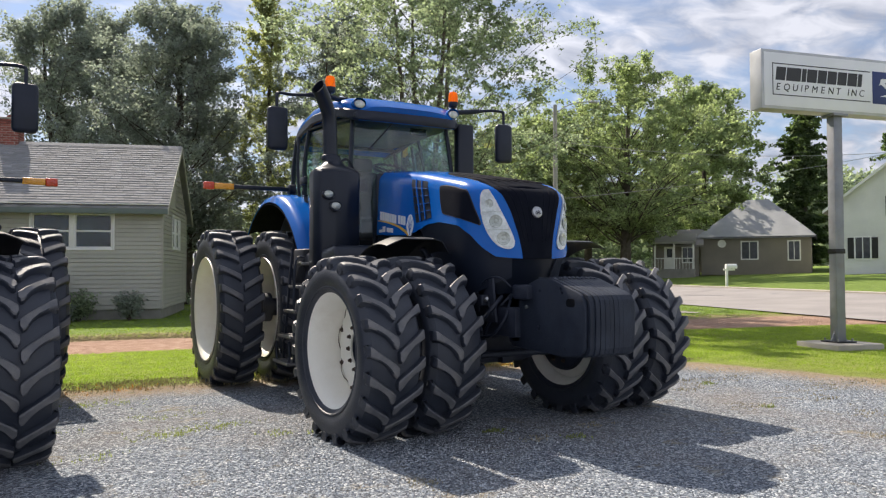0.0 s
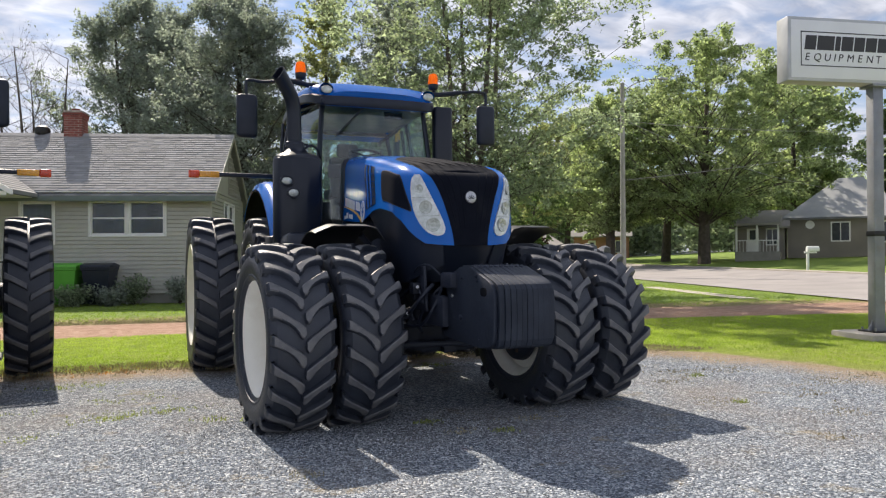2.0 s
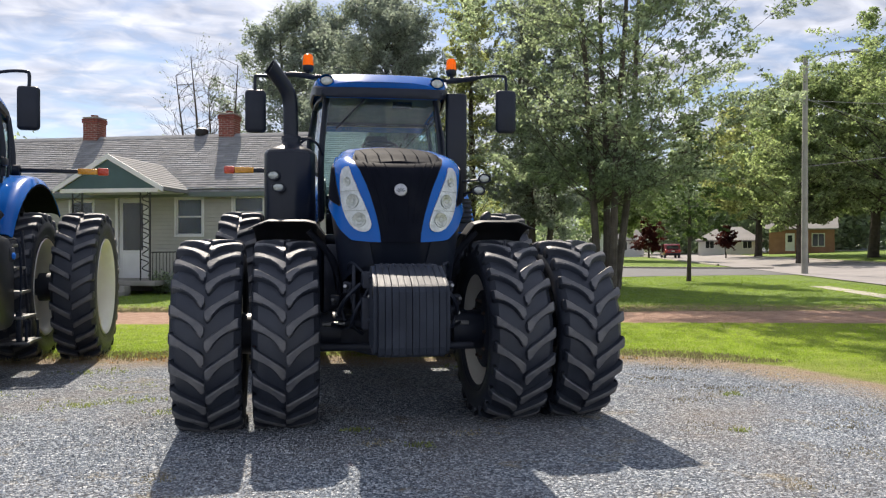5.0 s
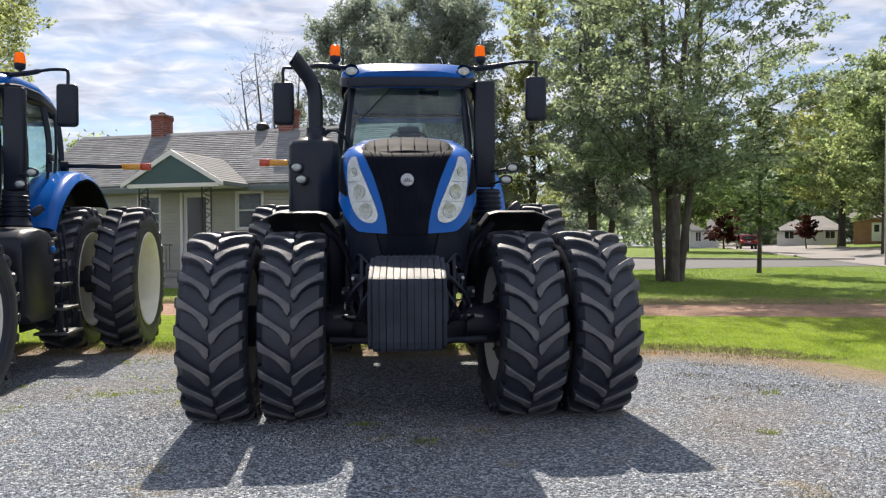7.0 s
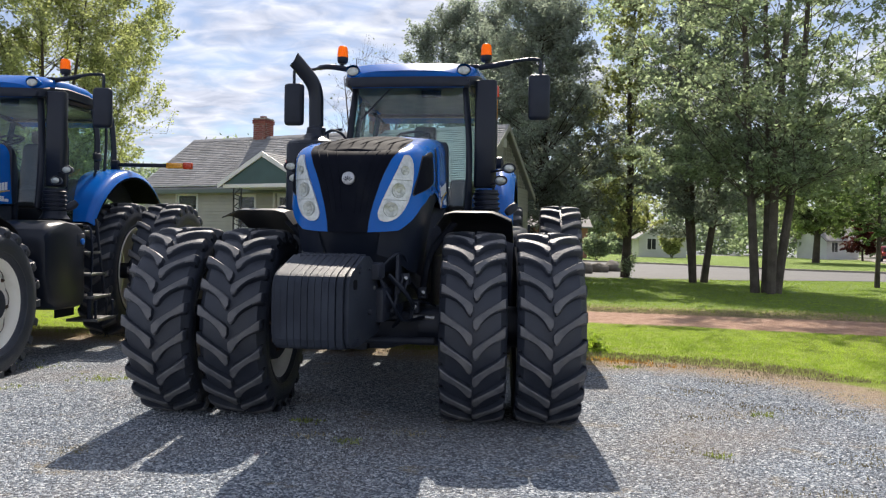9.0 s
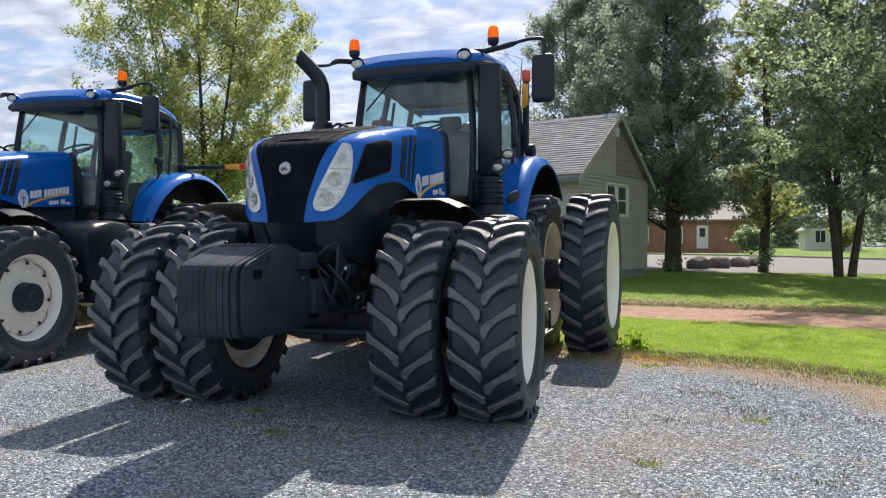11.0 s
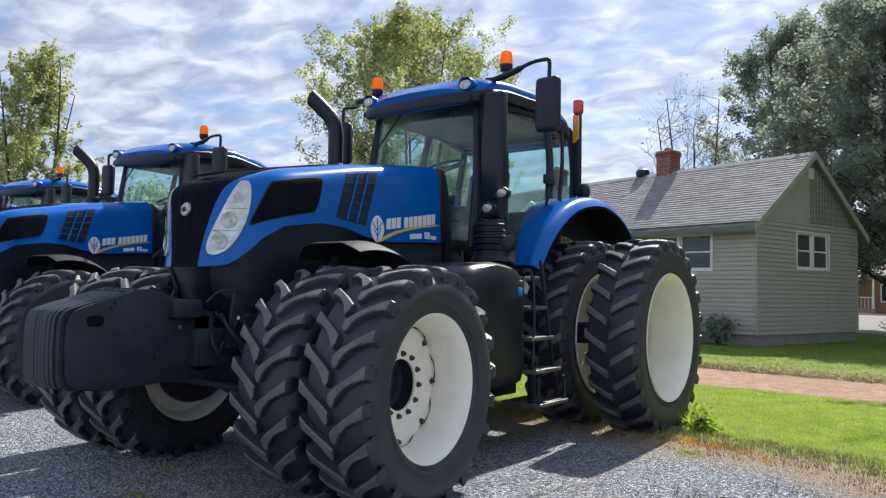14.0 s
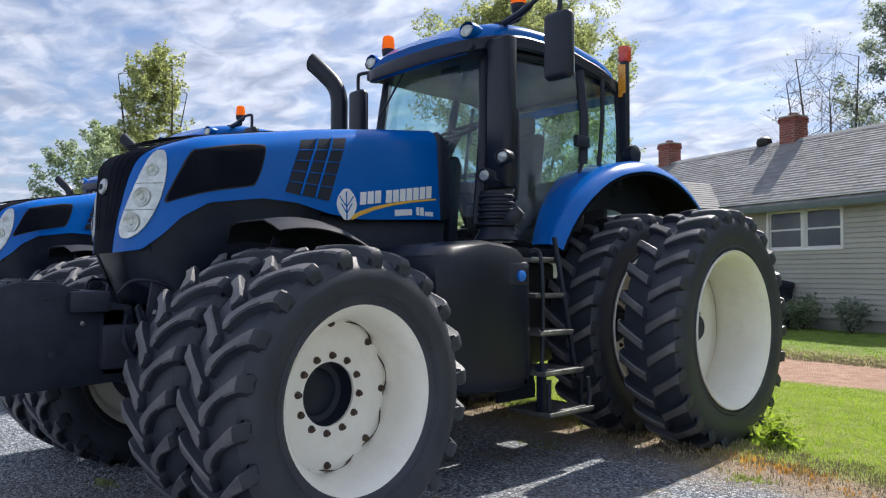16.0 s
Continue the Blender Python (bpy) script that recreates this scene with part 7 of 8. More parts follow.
M_METALROOF = surface("bright_metal_roof", (0.26, 0.27, 0.28), (0.34, 0.35, 0.36), 0.5, 0.55, 0.1, 0.1, 8, 0.06)
M_DARKGLASS = surface("dark_window_glass", (0.02, 0.024, 0.028), (0.05, 0.055, 0.06), 3, 0.08, 0, 0, 10, 0.05)
M_ROCK = surface("grey_boulder", (0.13, 0.118, 0.105), (0.24, 0.215, 0.19), 2.0, 0.9, 0, 0.7, 14, 0.2, dist=0.05)
M_REDCAR = surface("red_car_paint", (0.22, 0.012, 0.02), (0.25, 0.015, 0.024), 2, 0.25, 0.2, 0, 50, 0.03, coat=0.8)
FACE = 73.1   # turn of a house that fronts the street


def far_house(x, y, turn, w, d, wall_h, ridge_h, material, roof, label, openings, gable_front=False, z=None, hip=0.0):
    """openings: (x, z, width, height, kind) on the front, x from its middle."""
    z0 = rise(x, y) if z is None else z
    ob = thing("house", pose(x, y, z0, 0, 0, turn), label, "house")
    bm = bmesh.new()
    h = w / 2
    if gable_front:
        add_prism(bm, [(-h, -0.3), (h, -0.3), (h, wall_h), (0, ridge_h - 0.12), (-h, wall_h)], "y", -d, 0)
    elif hip:
        add_box(bm, (-h, -d, -0.3), (h, 0, wall_h - 0.05))
    else:
        add_prism(bm, [(0, -0.3), (0, wall_h), (-d / 2, ridge_h - 0.12), (-d, wall_h), (-d, -0.3)], "x", -h, h)
    part("wall", bm, material, ob)
    for s in (-1, 1):
        if gable_front:
            e = h + 0.4
            ze = wall_h - 0.4 * (ridge_h - wall_h) / h
            part("roof", prism([(0, ridge_h), (s * e, ze), (s * e, ze - 0.14), (0, ridge_h - 0.14)], "y", -d - 0.4, 0.4), roof, ob)
            part("bargeboard", prism([(0, ridge_h + 0.02), (s * e, ze + 0.02), (s * e, ze - 0.2), (0, ridge_h - 0.2)], "y", 0.4, 0.46), M_TRIM, ob)
        else:
            e = d / 2 + 0.45
            ze = wall_h - 0.45 * (ridge_h - wall_h) / (d / 2)
            if hip:   # the ridge stops short and the ends slope too
                bm = bmesh.new()
                yy = -d / 2 + s * e
                for up in (0.0, -0.14):
                    a, b, c, q = [bm.verts.new(v) for v in ((-h - 0.4, yy, ze + up), (h + 0.4, yy, ze + up), (h - hip, -d / 2, ridge_h + up), (-h + hip, -d / 2, ridge_h + up))]
                    bm.faces.new((a, b, c, q))
                    m1, m2 = bm.verts.new((h + 0.4, -d / 2, ze + up)), bm.verts.new((-h - 0.4, -d / 2, ze + up))
                    bm.faces.new((b, m1, c)); bm.faces.new((m2, a, q))
                part("roof", bm, roof, ob)
                continue
            part("roof", prism([(-d / 2, ridge_h), (-d / 2 + s * e, ze), (-d / 2 + s * e, ze - 0.14), (-d / 2, ridge_h - 0.14)], "x", -h - 0.4, h + 0.4), roof, ob)
    for ox, oz, ow, oh, kind in openings:
        if kind == "window":
            wd = part("window", box((ox - ow / 2 - 0.1, 0.0, oz - 0.1), (ox + ow / 2 + 0.1, 0.06, oz + oh + 0.1), 0.0), M_TRIM, ob, "white-framed window")
            part("pane", box((ox - ow / 2, 0.055, oz), (ox - 0.03, 0.068, oz + oh)), M_DARKGLASS, wd)
            part("pane", box((ox + 0.03, 0.055, oz), (ox + ow / 2, 0.068, oz + oh)), M_DARKGLASS, wd)
        elif kind == "shutter":
            part("shutter", box((ox - ow / 2, 0.0, oz), (ox + ow / 2, 0.05, oz + oh)), M_IRON, ob)
        elif kind == "round":
            part("round_window", lathe([(0.001, 0.05), (ow * 0.75, 0.05), (ow * 0.78, 0.07), (ow, 0.07), (ow, 0.0)], pose(ox, 0, oz, 0, 0, 90), 16), M_TRIM, ob)
        elif kind == "door":
            dr = part("door", box((ox - ow / 2, 0.0, oz), (ox + ow / 2, 0.05, oz + oh)), M_TRIM, ob)
            part("door_pane", box((ox - ow / 4, 0.05, oz + oh * 0.5), (ox + ow / 4, 0.056, oz + oh * 0.88)), M_DARKGLASS, dr)
        elif kind == "porch":
            part("porch_roof", prism([(-0.2, oz + oh + 0.9), (2.4, oz + oh + 0.1), (2.4, oz + oh - 0.1), (-0.2, oz + oh + 0.5)], "x", ox - ow / 2, ox + ow / 2), roof, ob)
            part("porch_deck", box((ox - ow / 2 + 0.1, 0, -0.3), (ox + ow / 2 - 0.1, 2.2, oz)), M_BASE, ob)
            n = max(2, int(ow / 1.2))
            for k in range(n + 1):
                px = ox - ow / 2 + 0.2 + (ow - 0.4) * k / n
                part("porch_post", box((px - 0.07, 2.02, oz), (px + 0.07, 2.16, oz + oh)), M_TRIM, ob)
            part("porch_rail", box((ox - ow / 2 + 0.2, 2.06, oz + 0.85), (ox + ow / 2 - 0.2, 2.12, oz + 0.93)), M_TRIM, ob)
            for k in range(int(ow / 0.25)):
                px = ox - ow / 2 + 0.3 + 0.25 * k
                part("baluster", box((px - 0.02, 2.07, oz), (px + 0.02, 2.11, oz + 0.86)), M_TRIM, ob)
    return ob


far_house(49.7, 36.0, 124, 8.6, 8, 3.3, 6.4, M_TANSIDE, M_METALROOF, "taupe house with a bright metal roof across the street", [(0.4, 1.1, 1.2, 1.4, "window"), (-3.0, 1.0, 0.8, 1.5, "window"), (2.6, 2.4, 0.34, 0.34, "round")], z=1.15, hip=3.4)
far_house(45.3, 40.6, 130, 3.8, 4, 2.8, 4.0, M_TANSIDE, M_ROOFFAR, "small house front with a white railed porch", [(0, 0.5, 3.5, 2.2, "porch"), (0.5, 0.5, 0.9, 2.0, "door"), (-1.0, 1.1, 0.8, 1.2, "window")], z=0.9)
far_house(49.5, 23.8, 118, 9.0, 10, 5.0, 8.6, M_WHITESIDE, M_ROOFFAR, "white two-storey house with dark shutters", [(2.4, 1.2, 0.9, 1.5, "window"), (3.15, 1.2, 0.4, 1.5, "shutter"), (1.65, 1.2, 0.4, 1.5, "shutter"), (0.0, 4.2, 0.9, 1.4, "window"), (0.75, 4.2, 0.4, 1.4, "shutter"), (-0.75, 4.2, 0.4, 1.4, "shutter")], True, z=0.9)
far_house(48.8, 83.0, 148, 7.4, 7, 2.1, 3.7, M_WHITESIDE, M_ROOFFAR, "low white house with a grey roof far along the street", [(-2.2, 0.9, 1.0, 1.1, "window"), (0.2, 0.2, 0.9, 2.0, "door"), (2.3, 0.9, 1.0, 1.1, "window")], hip=2.4)
far_house(53.5, 75.0, 146, 7.0, 8, 3.2, 5.4, M_BRICKFAR, M_ROOFFAR, "tan brick house under street trees", [(-1.8, 0.9, 1.2, 1.4, "window"), (1.2, 0.3, 1.0, 2.1, "door")])
far_house(15.6, 80.0, 178, 5.2, 8, 2.4, 4.1, M_WHITESIDE, M_ROOFFAR, "small white gabled house beyond the side street", [(-1.2, 0.9, 0.9, 1.2, "window"), (1.2, 0.9, 0.9, 1.2, "window")], True)
far_house(-2.6, 66.0, 184, 18.0, 9, 3.2, 4.9, M_BRICKFAR, M_ROOFFAR, "long tan brick building with a railed porch", [(4.5, 0.4, 7.0, 2.4, "porch"), (-3.0, 1.0, 1.4, 1.3, "window"), (-5.5, 0.4, 1.0, 2.1, "door"), (3.2, 0.4, 1.0, 2.1, "door"), (5.6, 1.0, 1.4, 1.3, "window"), (0.0, 1.0, 1.4, 1.3, "window")])
far_house(40.0, 93.5, 196, 4.5, 6, 2.6, 4.4, M_WHITESIDE, M_ROOFFAR, "pale house at the end of the street", [(-1, 0.9, 1.0, 1.2, "window"), (1.2, 0.9, 0.8, 1.2, "window")])

# ---- boulders along the drive ----
for k, (x, y, s) in enumerate(((2.75, 28.0, 0.50), (1.7, 27.6, 0.33), (3.55, 28.9, 0.47), (4.5, 30.6, 0.40), (5.3, 32.2, 0.46))):
    rng = random.Random(60 + k)
    bm = bmesh.new()
    bmesh.ops.create_icosphere(bm, subdivisions=3, radius=1.0)
    for v in bm.verts:
        q = v.co * 1.4 + Vector((k * 7.3, 0, 0))
        f = 1 + 0.28 * noise.noise(q) + 0.10 * noise.noise(q * 3)
        v.co = Vector((v.co.x * 1.15 * f, v.co.y * 0.85 * f, max(-0.55, v.co.z * 0.78 * f))) * s
    b = part("boulder", bm, M_ROCK, None, "", 60)
    b.matrix_basis = pose(x, y, 0.42 * s, 0, 0, rng.uniform(0, 360))
    tagged(b, "rough grey-brown boulder at the lawn's edge", "boulder", "boulders along the drive")

# ---- utility pole with its wires ----
M_POLE = surface("weathered_pole", (0.27, 0.26, 0.235), (0.37, 0.36, 0.33), 2, 0.9, 0, 0.5, 30, 0.2)
pz = rise(22.5, 28.0)
pole = thing("utility_pole", pose(22.5, 28.0, pz), "tall weathered grey wooden utility pole with wires", "pole")
part("pole", tube([(0, 0, -0.3), (0, 0, 5), (0.03, 0, 10.8)], [0.16, 0.14, 0.11], 14), M_POLE, pole)
part("lamp_arm", tube(bend([(0, 0, 10.3), (0.7, -0.6, 10.8), (1.6, -1.3, 10.9)], 5), 0.03, 6), M_STEEL, pole)
part("street_light", box((1.5, -1.45, 10.82), (2.0, -1.2, 10.95), 0.03), M_STEEL, pole)
for a, b, sag in (((0.0, 0, 8.7), (24, -12, 8.9), 0.9), ((0, 0, 5.4), (24, -12, 9.6), 0.5), ((0.0, 0, 8.8), (24, 6, 6.0), 0.6)):
    pts = []
    for i in range(13):
        t = i / 12
        q = Vector(a).lerp(Vector(b), t)
        q.z -= sag * 4 * t * (1 - t)
        pts.append(q)
    part("wire", tube(pts, 0.015, 5), M_STEEL, pole)

# ---- mailbox, bins, shrubs, parked car ----
mz = rise(31.5, 23.7)
mail = thing("mailbox", pose(31.5, 23.7, mz, 0, 0, FACE), "white mailbox on a white post across the street", "mailbox")
part("post", box((-0.06, -0.06, -0.2), (0.06, 0.06, 1.15), 0.01), M_TRIM, mail)
part("arm", box((-0.05, -0.5, 0.95), (0.05, 0.2, 1.05), 0.01), M_TRIM, mail)
part("box", prism([(-0.12, 1.06), (0.12, 1.06), (0.12, 1.22), (0.07, 1.31), (0.0, 1.34), (-0.07, 1.31), (-0.12, 1.22)], "y", -0.62, 0.05, 0.01), M_TRIM, mail)


def bin_on_wheels(x, y, material, label):
    ob = thing("wheeled_bin", pose(x, y, 0.02, 0, 0, 163), label, "bin", "bins by the wall")
    bm = bmesh.new()
    rows = []
    for z, w, d in ((0.06, 0.24, 0.26), (0.12, 0.27, 0.29), (0.98, 0.36, 0.38), (1.0, 0.385, 0.40), (1.06, 0.385, 0.40)):
        rows.append([(-w, -d, z), (0, -d, z), (w, -d, z), (w, 0, z), (w, d, z), (0, d, z), (-w, d, z), (-w, 0, z)])
    vs = add_grid(bm, rows, True)
    bm.faces.new(vs[0]); bm.faces.new(vs[-1])
    bmesh.ops.recalc_face_normals(bm, faces=bm.faces)
    part("body", bm, material, ob)
    part("lid", prism([(-0.42, 1.06), (-0.40, 1.13), (0.0, 1.19), (0.40, 1.13), (0.43, 1.06)], "x", -0.40, 0.40, 0.02), material, ob)
    part("handle", tube([(-0.28, -0.44, 1.02), (0.28, -0.44, 1.02)], 0.018, 8), M_BLACK, ob)
    for s in (-1, 1):
        part("wheel", lathe([(0.03, -0.03), (0.13, -0.03), (0.14, 0.0), (0.13, 0.03), (0.03, 0.03)], pose(s * 0.30, -0.30, 0.12), 18, caps=True), M_BLACK, ob)


bin_on_wheels(-4.27, 16.85, M_BIN, "bright green plastic wheeled bin by the wall")
bin_on_wheels(-3.42, 16.60, M_BLACK, "dark brown plastic wheeled bin by the wall")


def shrub(x, y, h, r, seed, material, label, n=1400, size=0.07):
    rng = random.Random(seed)
    ob = thing("shrub", pose(x, y, 0.02), label, "shrub")
    bm = bmesh.new()
    pts = []
    for k in range(11):
        a = k * 2.4
        end = Vector((math.cos(a) * r * rng.uniform(0.3, 0.9), math.sin(a) * r * rng.uniform(0.3, 0.9), h * rng.uniform(0.55, 1.0)))
        add_tube(bm, [(0, 0, -0.05), end * 0.5 + Vector((0, 0, 0.08)), end], [0.014, 0.010, 0.004], 5)
        for _ in range(n // 11):
            t = rng.uniform(0.3, 1.05)
            pts.append((end.x * t + rng.gauss(0, 0.10 * r + 0.03), end.y * t + rng.gauss(0, 0.10 * r + 0.03), max(0.03, end.z * t + rng.gauss(0, 0.08))))
    part("stems", bm, M_BARK, ob)
    again("foliage", leaves_mesh(pts, size, seed, material, "foliage"), ob)


def by_wall(along, out):
    return HC[0] - 0.957 * along - 0.29 * out, HC[1] + 0.29 * along - 0.957 * out


for k, (al, out, h, r) in enumerate(((0.75, 0.5, 0.75, 0.5), (2.0, 0.55, 0.85, 0.45), (2.9, 0.6, 0.6, 0.5), (5.0, 1.1, 0.6, 0.55), (4.4, 1.3, 0.5, 0.5), (3.4, 1.2, 0.55, 0.5), (2.4, 1.1, 0.45, 0.4), (8.6, 0.6, 0.5, 0.5), (9.6, 0.6, 0.45, 0.5))):
    sx, sy = by_wall(al, out)
    shrub(sx, sy, h, r, 80 + k, M_LEAF if k % 2 else M_LEAFDARK, "low leafy shrub at the foot of the wall")
shrub(1.75, 25.0, 0.6, 0.6, 99, M_LEAF, "low green plants round the trunk", 500)
shrub(5.15, 25.1, 1.0, 0.45, 98, M_LEAF, "leafy suckers at the foot of a tree", 600)
shrub(6.4, 56.0, 2.3, 1.7, 97, M_LEAF, "rounded dark green hedge beyond the side street", 3600, 0.20)
shrub(15.4, 73.0, 3.0, 1.5, 96, M_LEAFLIGHT, "rounded light green bush by a white house", 4200, 0.2)


def parked_car(x, y, turn):
    z0 = rise(x, y) + 0.035
    car = thing("car", pose(x, y, z0, 0, 0, turn), "dark red sport-utility car seen from behind on the street", "car")
    side = [(-2.25, 0.45), (-2.3, 0.8), (-2.2, 1.0), (-1.95, 1.05), (-1.75, 1.55), (-1.55, 1.68), (0.2, 1.70), (0.9, 1.15), (2.0, 1.0), (2.25, 0.8), (2.25, 0.42), (1.8, 0.32), (-1.9, 0.32)]
    part("body", prism(side, "x", -0.90, 0.90, 0.10), M_REDCAR, car)
    part("rear_window", box((-0.66, -1.99, 1.10), (0.66, -1.80, 1.48), 0.03), M_DARKGLASS, car)
    for s in (-1, 1):
        part("side_window", prism([(-1.5, 1.10), (-1.4, 1.55), (0.1, 1.57), (0.7, 1.12)], "x", s * 0.895, s * 0.906), M_DARKGLASS, car)
        part("tail_lamp", box((s * 0.62, -2.33, 0.82), (s * 0.86, -2.22, 1.02), 0.02), M_RED, car)
        for yy in (-1.35, 1.4):
            wh = part("wheel", lathe([(0.001, s * 0.02), (0.20, s * 0.02), (0.22, s * 0.0)], pose(s * 0.88, yy, 0.34), 20), M_STEEL, car)
            part("tyre", lathe([(0.22, -0.1), (0.32, -0.11), (0.34, -0.06), (0.34, 0.06), (0.32, 0.11), (0.22, 0.1)], pose(s * 0.80, yy, 0.34), 24), M_TYRE, wh)
    part("bumper", box((-0.86, -2.36, 0.42), (0.86, -2.2, 0.62), 0.04), M_BLACK, car)
    part("plate", box((-0.16, -2.345, 0.80), (0.16, -2.315, 0.90), 0.004), M_DECAL, car)


parked_car(38.4, 77.6, -17)

# ---- sign on its steel post ----
M_SIGNWHITE = surface("white_sign_face", (0.72, 0.73, 0.74), (0.78, 0.79, 0.80), 1.5, 0.4, 0, 0.03, 60, 0.03)
M_SIGNGREY = surface("grey_sign_frame", (0.42, 0.43, 0.44), (0.52, 0.53, 0.54), 3, 0.4, 0.2, 0.05, 60, 0.06)
M_POST = surface("grey_steel_post", (0.20, 0.21, 0.23), (0.28, 0.29, 0.31), 3, 0.5, 0.3, 0.15, 60, 0.1, dirt=(0.2, 0.13, 0.09), dirt_amount=0.35)
M_INK = surface("black_letters", (0.02, 0.02, 0.022), (0.03, 0.03, 0.032), 5, 0.5)
M_NAVY = surface("navy_letters", (0.02, 0.035, 0.13), (0.025, 0.045, 0.16), 5, 0.5)
SIGN = pose(6.62, 2.16, 0, 0, 0, -12)
sign = thing("business_sign", SIGN, "white box sign with black lettering on a grey steel post", "sign")
part("frame", box((0, 0.0, 3.99), (3.6, 0.28, 4.97), 0.012), M_SIGNGREY, sign, "pale grey metal sign box")
part("face", box((0.05, -0.006, 4.04), (3.55, 0.0, 4.92), 0.002), M_SIGNWHITE, sign, "white sign face")
for lo, hi in (((0.21, 4.22), (2.25, 4.235)), ((0.21, 4.735), (2.25, 4.75)), ((0.21, 4.22), (0.225, 4.75))):
    part("rule", box((lo[0], -0.010, lo[1]), (hi[0], -0.006, hi[1])), M_INK, sign)
# the firm's name as plain slanted blocks
_x = 0.27
for w in (0.19, 0.29, 0.085, 0.20, 0.18, 0.19, 0.19, 0.20, 0.085):
    part("name_block", prism([(_x, 4.47), (_x + w, 4.47), (_x + w + 0.03, 4.69), (_x + 0.03, 4.69)], "y", -0.011, -0.006), M_INK, sign)
    _x += w + 0.022
# EQUIPMENT INC, letter by letter
_x = 0.27
for ch, step in zip("EQUIPMENT INC", (0.148, 0.182, 0.165, 0.078, 0.150, 0.190, 0.148, 0.168, 0.140, 0.105, 0.078, 0.172, 0.16)):
    if ch != " ":
        txt = bpy.data.curves.new("lettering", "FONT")
        txt.body, txt.size, txt.extrude, txt.shear = ch, 0.165, 0.002, 0.2
        _t = new("lettering_curve", txt)
        _lm = bpy.data.meshes.new_from_object(_t.evaluated_get(bpy.context.evaluated_depsgraph_get()))
        bpy.data.objects.remove(_t)
        _lm.materials.clear(); _lm.materials.append(M_INK)
        again("letter", _lm, sign, "thin black capital letter" if ch == "E" else "", pose(_x, -0.009, 4.305, 90, 0, 0))
    _x += step
part("emblem", box((2.30, -0.012, 4.20), (2.86, -0.006, 4.76), 0.002), M_NAVY, sign, "navy square emblem")
part("emblem_stroke", prism([(2.46, 4.33), (2.76, 4.33), (2.78, 4.40), (2.48, 4.63), (2.46, 4.56), (2.70, 4.40)], "y", -0.016, -0.012), M_SIGNWHITE, sign)
part("emblem_stroke", prism([(2.44, 4.52), (2.50, 4.64), (2.78, 4.64), (2.78, 4.57), (2.54, 4.57)], "y", -0.017, -0.0125), M_SIGNWHITE, sign)
_px, _py = 1.60, -0.02
part("post", box((_px - 0.09, _py - 0.03 + 0.1, 0.13), (_px + 0.09, _py + 0.23, 3.99), 0.01), M_POST, sign, "square grey steel post")
part("post_cap", box((_px - 0.15, _py + 0.0, 3.95), (_px + 0.15, _py + 0.30, 3.99), 0.004), M_POST, sign)
part("post_collar", box((_px - 0.10, _py + 0.06, 1.62), (_px + 0.10, _py + 0.24, 1.70), 0.004), M_IRON, sign)
part("base_plate", box((_px - 0.19, _py - 0.05, 0.12), (_px + 0.19, _py + 0.34, 0.145), 0.004), M_IRON, sign)
for a in (-1, 1):
    part("gusset", prism([(a * 0.09 + _px, 0.145), (a * 0.17 + _px, 0.145), (a * 0.09 + _px, 0.30)], "y", _py + 0.13, _py + 0.15), M_POST, sign)
    for b in (0.0, 0.28):
        part("anchor_bolt", tube([(_px + a * 0.15, _py + b, 0.14), (_px + a * 0.15, _py + b, 0.19)], 0.016, 8), M_STEEL, sign)
part("footing", box((_px - 0.48, _py - 0.33, -0.2), (_px + 0.48, _py + 0.58, 0.12), 0.02), M_CONCRETE, sign, "square concrete footing")

# ---- grass, weeds and loose stones ----
M_GRASS = leaf_mat("grass_blades", (0.24, 0.325, 0.050), (0.36, 0.435, 0.090), uneven=0.18)
M_LAWN = leaf_mat("lawn_blades", (0.20, 0.285, 0.05), (0.30, 0.375, 0.09), uneven=0.2)
M_WEED = leaf_mat("weed_leaves", (0.17, 0.205, 0.085), (0.27, 0.295, 0.135))
M_REDWEED = leaf_mat("orange_weed_leaves", (0.34, 0.13, 0.05), (0.50, 0.30, 0.09))
M_STRAW = surface("dry_grass", (0.27, 0.235, 0.13), (0.38, 0.33, 0.20), 3, 0.9, random=0.3, island=True)
M_STONE = surface("loose_stone", (0.27, 0.298, 0.33), (0.42, 0.445, 0.465), 3, 0.85, 0, 0.0, 60, 0.2, random=0.6, island=True)


def blades(name, spots, tall, wide, seed, material, label, category="grass", per=4):
    r = np.random.RandomState(seed)
    P = np.repeat(np.array(spots), per, axis=0)
    n = len(P)
    a = r.rand(n) * 6.283
    h = tall * (0.5 + r.rand(n))
    lean = h * 0.55 * r.rand(n)
    P[:, 0] += r.normal(0, 0.02, n); P[:, 1] += r.normal(0, 0.02, n)
    d = np.stack([np.cos(a), np.sin(a), np.zeros(n)], 1)
    s = np.stack([-np.sin(a), np.cos(a), np.zeros(n)], 1)
    V = np.empty((n, 3, 3))
    V[:, 0], V[:, 1] = P - s * wide, P + s * wide
    V[:, 2] = P + d * lean[:, None]
    V[:, 2, 2] += h
    me = bpy.data.meshes.new(name)
    me.from_pydata(V.reshape(-1, 3).tolist(), [], [(3 * i, 3 * i + 1, 3 * i + 2) for i in range(n)])
    me.materials.append(material)
    tagged(new(name, me), label, category, kind="stuff")


def scatter(n, x0, x1, y0, y1, keep, seed):
    rng = random.Random(seed)
    out = []
    while len(out) < n:
        x, y = rng.uniform(x0, x1), rng.uniform(y0, y1)
        if keep(x, y, rng):
            out.append((x, y, rise(x, y) + 0.03))
    return out


